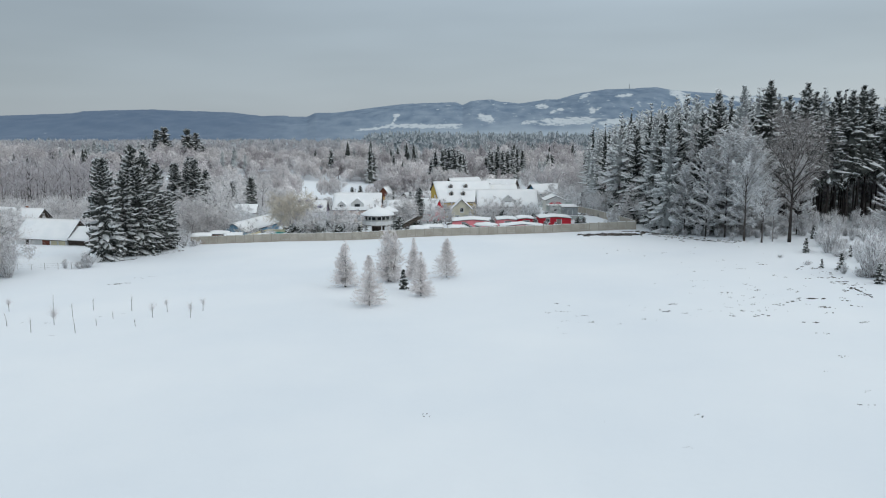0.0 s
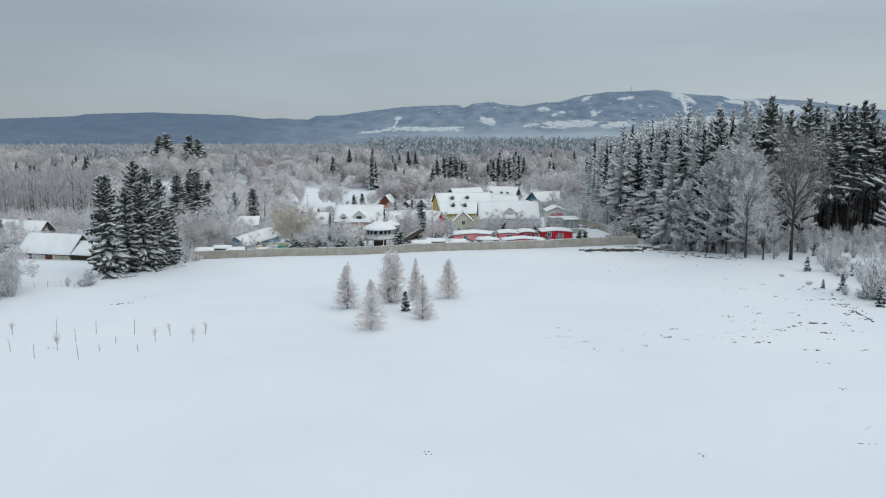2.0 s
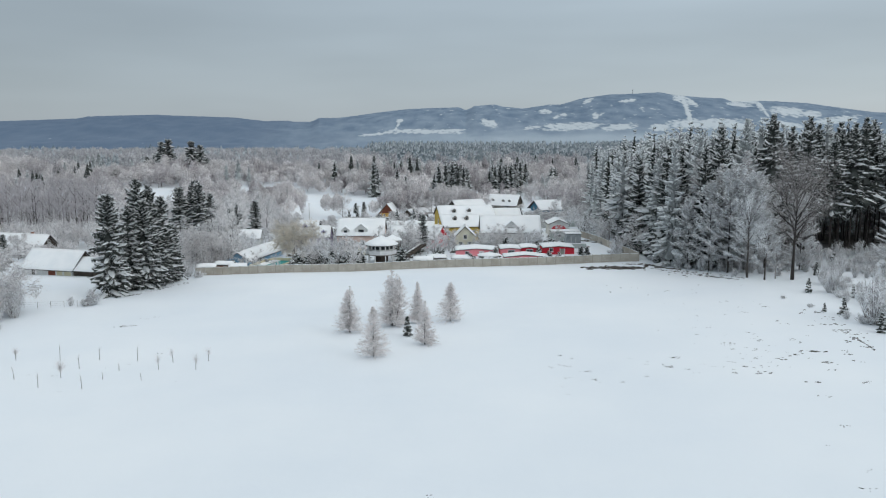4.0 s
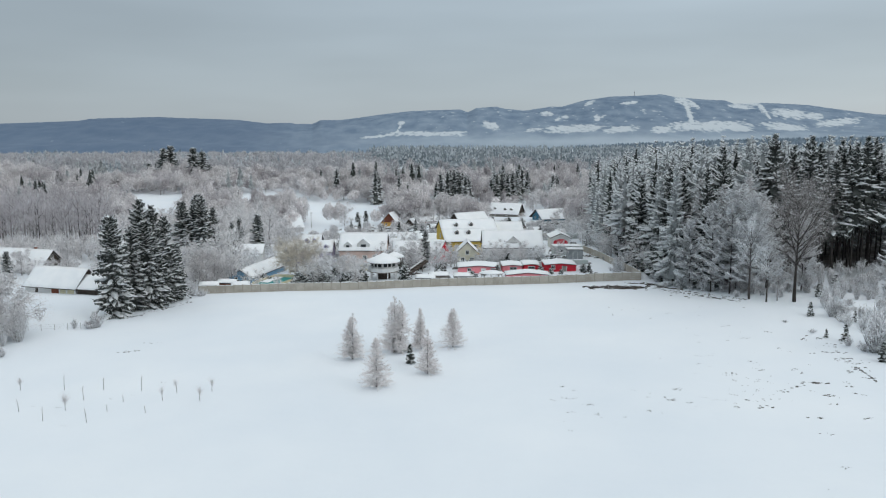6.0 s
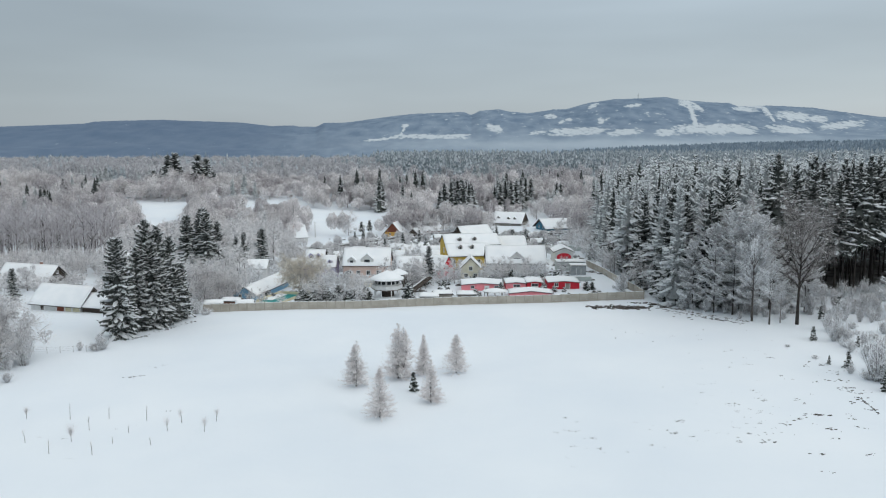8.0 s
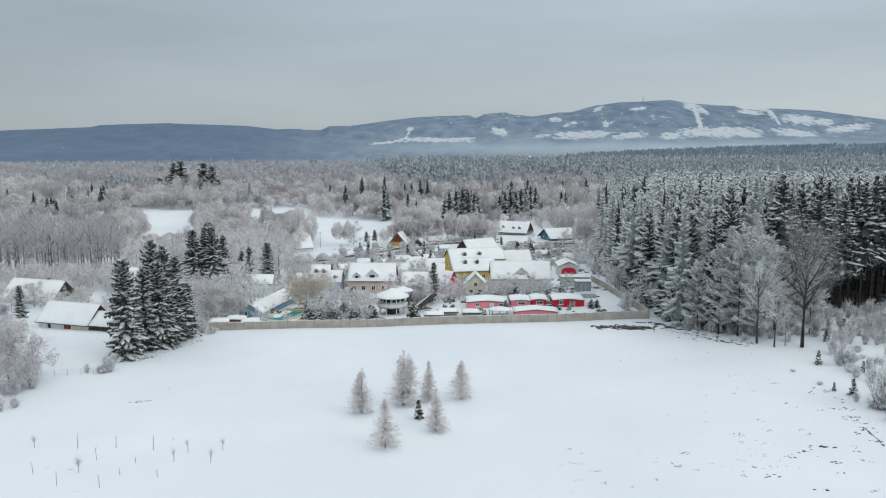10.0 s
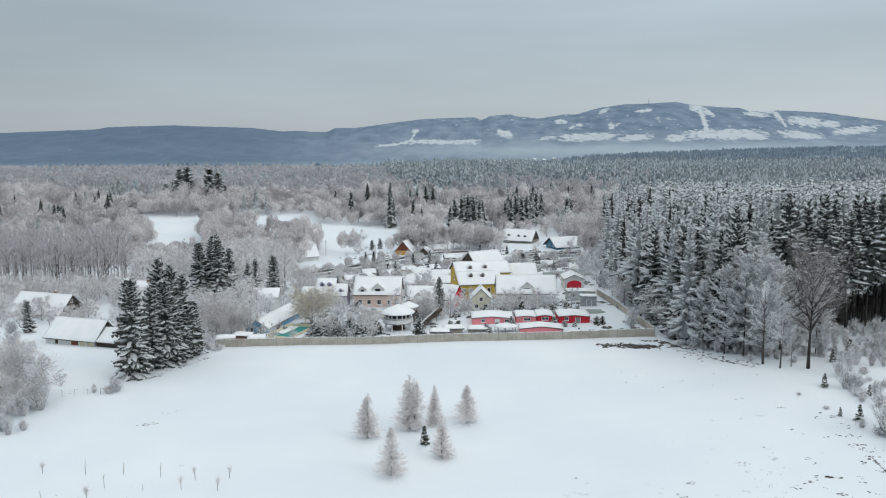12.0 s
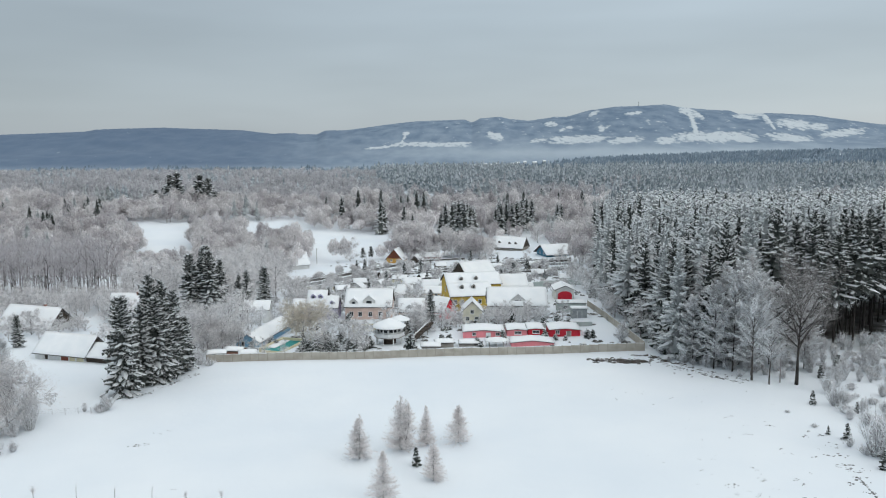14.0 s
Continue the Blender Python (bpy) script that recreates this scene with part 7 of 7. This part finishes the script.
scatter_put([leafless("poplar", "tall slim poplar grey with frost", None, M_WOODS, h=23, r=3.0, limbs=16, subs=4, twigs=2200, clear=0.12, tl=1.2, tw=0.07, fluff=0.5)], [(-80, 390, 1.0), (-84, 394, 0.95), (-82, 399, 1.0), (-120, 396, 0.75), (-126, 402, 0.8), (-132, 398, 0.7), (-114, 400, 0.7)], "tall poplars")
PINES = [spruce("pine", "dark pine standing above the frosted woods", h=23, r=6.0, whorls=12, per=12, k=3, snow=0.75, base=0.35, sides=6, fine=12, shape=0.45, core=0.4)]
scatter_put(PINES, [(-226, 620, 1.2), (-219, 616, 1.3), (-199, 610, 1.25), (-194, 616, 1.1), (-186, 606, 0.7), (-237, 618, 0.7), (-47, 402, 0.30), (-43, 404, 0.32)], "dark pines")
CLUMPS = [(-4.5, 477, 0.95), (-0.5, 474, 1.02), (3.5, 475, 1.05), (7.0, 474, 0.98), (10.5, 480, 0.9), (1.5, 481, 1.0), (6.0, 482, 1.0), (12.8, 487, 0.85), (-7.5, 484, 0.7), (9.0, 488, 0.95),
          (27.5, 500, 0.72), (31.0, 499, 0.84), (34.5, 501, 0.88), (38.0, 499, 0.86), (41.5, 503, 0.9), (45.0, 512, 0.9), (49.0, 519, 0.92), (36.0, 507, 0.9), (30.0, 507, 0.85), (43.0, 508, 0.85), (53.0, 524, 0.85),
          (-33.0, 523, 0.7), (-47.2, 504.7, 0.95), (-45.0, 508, 0.8), (-80, 560, 0.8), (86, 470, 0.85), (88.5, 474, 0.8), (70, 520, 0.75), (73, 524, 0.7)]
CLUMP = [spruce("spruce", "dark spruce in a clump beyond the village", h=24, r=5.2, whorls=17, per=9, k=2, snow=0.75, base=0.04, twigs=False, sides=5, fine=5, shape=0.6, wide=0.3, core=0.6, wild=0.8, flap=1.5),
         spruce("spruce", "broad dark spruce with snowy boughs beyond the village", h=23, r=5.8, whorls=16, per=9, k=2, snow=0.8, base=0.04, twigs=False, sides=5, fine=5, shape=0.5, wide=0.3, core=0.6, wild=0.9, flap=1.6)]
scatter_put(CLUMP, CLUMPS, "spruce clump")

w2 = np.concatenate([w1[290:], in_view(jitter_grid(-420, 420, 420, 640, 7.0, 0.75, 1.2), 3)])
w2 = w2[~meadow(w2[:, 0], w2[:, 1]) & (w2[:, 0] < 0.205 * w2[:, 1])]
clump_xy = np.array(CLUMPS)[:, :2]
apart = w2[:, None, :2] - clump_xy[None]
w2 = w2[(np.hypot(apart[..., 0], apart[..., 1]) > 7.0).all(1)]
apart = w2[:, None, :2] - clump_xy[None]
w2[((np.abs(apart[..., 0]) < 7) & (apart[..., 1] < 0) & (apart[..., 1] > -45)).any(1), 2] *= 0.55
RNG.shuffle(w2)
firs = (bumps(w2[:, 0], w2[:, 1], 90, 71) + RNG.normal(0, 0.25, len(w2)) + 0.35 * ease(540, 640, w2[:, 1]) * ease(-0.16, -0.06, w2[:, 0] / w2[:, 1]) + 0.2 * ease(500, 560, w2[:, 1]) * (1 - ease(-0.40, -0.33, w2[:, 0] / w2[:, 1])) > 1.0) | (RNG.uniform(0, 1, len(w2)) < 0.012)
stuff("scattered_spruces", [spruce_kind(18, 4.6, 11, 8, 1, 0.7, 0.08, hang=1.2, fine=2, wide=0.34, core=0.6), spruce_kind(20, 4.8, 11, 8, 1, 0.7, 0.08, (0, 5, 2), hang=1.2, fine=2, wide=0.34, core=0.6), spruce_kind(15, 4.6, 10, 8, 1, 0.75, 0.05, hang=1.2, fine=2, wide=0.34, core=0.6)], w2[firs], WOOD_MATS, "dark snowy spruces among the frosted woods", "woods")
GROVE = [leafless_kind(22, 3.0, 150, 1.5, 0.11, (3, 8), clear=0.35, fluff=0.3), leafless_kind(20, 2.8, 190, 1.5, 0.11, (0, 8), clear=0.2, fluff=0.3), leafless_kind(23, 2.8, 190, 1.5, 0.11, (3, 8), clear=0.3, fluff=0.3)]
grove = in_view(jitter_grid(-215, -100, 258, 340, 5.2, 0.8, 1.1), 3)
grove[:, 2] *= 1.14
grove = grove[grove[:, 0] / grove[:, 1] < -0.437]
stuff("tall_grove", GROVE, grove, WOOD_MATS, "grove of tall slim frosted trees with dark trunks", "woods")
w2 = w2[~firs]
w2[:, 2] *= 1 + 0.2 * bumps(w2[:, 0], w2[:, 1], 110, 81)
slim = bumps(w2[:, 0], w2[:, 1], 75, 83) + RNG.normal(0, 0.3, len(w2)) > 0.9
stuff("frosted_woods", [clumpy_kind(RNG.uniform(9.5, 15.5), RNG.uniform(4.2, 6.2), 6, 200, 1.5, 0.085, (3, 7 if k % 3 else 8, 9 if k % 3 else 10), k % 3 == 0, 0.08) for k in range(18)], w2[~slim], WOOD_MATS, "frosted broadleaf woods beyond the village", "woods", True)
stuff("slender_woods", [clumpy_kind(RNG.uniform(14, 18), RNG.uniform(3.2, 4.4), 5, 180, 1.9, 0.085, (3, 8, 10), True, 0.10) for k in range(9)], w2[slim], WOOD_MATS, "stands of taller slender frosted trees", "woods", True)
# both sets carry distance haze in their base colours
HAZED_MATS = [M_HAZED_SPRUCE, M_HAZED_SPRUCE, M_HAZED_FROST, M_HAZED_FROST]
FAR_HAZY_MATS = [M_BARK, M_FAR_HAZY_SPRUCE, M_FAR_HAZY_RIME, M_FAR_HAZY_FROST, M_TANGLE_HAZY]
w3 = in_view(np.concatenate([jitter_grid(-700, 700, 470, 900, 8.0, 0.8, 1.25), jitter_grid(-900, 900, 900, 1350, 9.5, 0.8, 1.25)]), 2)
w3 = w3[(w3[:, 1] > 640) | (w3[:, 0] > 0.2 * w3[:, 1])]
az3 = w3[:, 0] / w3[:, 1]
patch = bumps(w3[:, 0], w3[:, 1], 260, 17) + 0.8 * bumps(w3[:, 0], w3[:, 1], 70, 18) - 0.5 + 0.1 * ease(-0.17, -0.1, az3) + 0.9 * np.exp(-((az3 + 0.04) / 0.06) ** 2) * ease(640, 720, w3[:, 1]) + 0.7 * ease(0.02, 0.16, w3[:, 0] / w3[:, 1]) + 0.6 * ease(800, 1300, w3[:, 1]) * ease(-0.25, 0.05, w3[:, 0] / w3[:, 1]) + RNG.normal(0, 0.14, len(w3))
con, dec = w3[patch > 0.25], w3[patch <= 0.25]
dec = dec[RNG.uniform(0, 1, len(dec)) < 0.85]
con[:, 2] *= np.where(con[:, 0] / con[:, 1] < -0.1, 0.72, 1.0)
stuff("far_conifers", [tiered_kind(RNG.uniform(18, 22), RNG.uniform(2.9, 3.6), 7, 4, (1, 2), RNG.uniform(0.35, 0.55), 0.4) for k in range(8)], con, FAR_HAZY_MATS, "far snowy conifer forest on the plain", "forest")


stuff("far_broadleaf_woods", [clumpy_kind(RNG.uniform(9, 15), RNG.uniform(4.2, 5.4), 2, 18, 2.4, 0.4, (3, 3, 4), False, 0.2) for k in range(9)], dec, FAR_HAZY_MATS, "far frosted broadleaf woods on the plain", "woods", True)
w4 = in_view(jitter_grid(-1900, 1900, 1200, 3050, 29, 0.8, 1.2), 1)
w4 = w4[(np.hypot(w4[:, 0], w4[:, 1]) > 1330) & ((w4[:, 0] > -60) | (RNG.uniform(0, 1, len(w4)) < 0.15))]
patch = bumps(w4[:, 0], w4[:, 1], 420, 19) + RNG.normal(0, 0.35, len(w4))


hamlet = np.hypot(w4[:, 0] - 190, w4[:, 1] - 2850) < 260
w4 = w4[~hamlet]
patch = patch[~hamlet]
for k, az in enumerate((1.2, 1.6, 2.4, 2.9, 3.3, 4.4, 4.8, 5.3, 6.0, 6.7)):
    hx, hy, hz = on_hills(az, 3010 + 23 * (k * 7 % 5))
    house("far_house", "far white house with a snowy roof on the plain", hx, hy, (k * 37) % 60 - 30, 11 + k % 3 * 3, 9, 5.0, 4.0, M_WHITE, 0.5, z=hz + 0.5, group="far hamlet")


def clump(kind, n, spread):
    out = {}
    for k in range(n):
        dx, dy, s = RNG.uniform(-spread, spread), RNG.uniform(-spread, spread), RNG.uniform(0.8, 1.15)
        for g, slot in kind:
            out.setdefault(slot, []).append((g, dx, dy, s))
    res = []
    for slot, items in out.items():
        geo = Geo()
        for g, dx, dy, s in items:
            v, f, _ = g.arrays()
            geo.add(v * s + (dx, dy, 0), f)
        res.append((geo, slot))
    return res


stuff("distant_conifers", [clump(tiered_kind(17, 5.0, 3, 3, (1, 3), 0.35, 0.1), 4, 13.5), clump(tiered_kind(17, 5.0, 3, 3, (1, 3), 0.45, 0.1), 4, 13.5)], w4[patch > -0.3], HAZED_MATS, "distant conifer forest reaching to the hills", "forest")
stuff("distant_broadleaf_woods", [clump(clumpy_kind(11, 8.0, 1, 9, 5.0, 1.2, (3, 3, 3), False, 0.4), 3, 13)], w4[patch <= -0.3], HAZED_MATS, "distant frosted woods reaching to the hills", "woods")
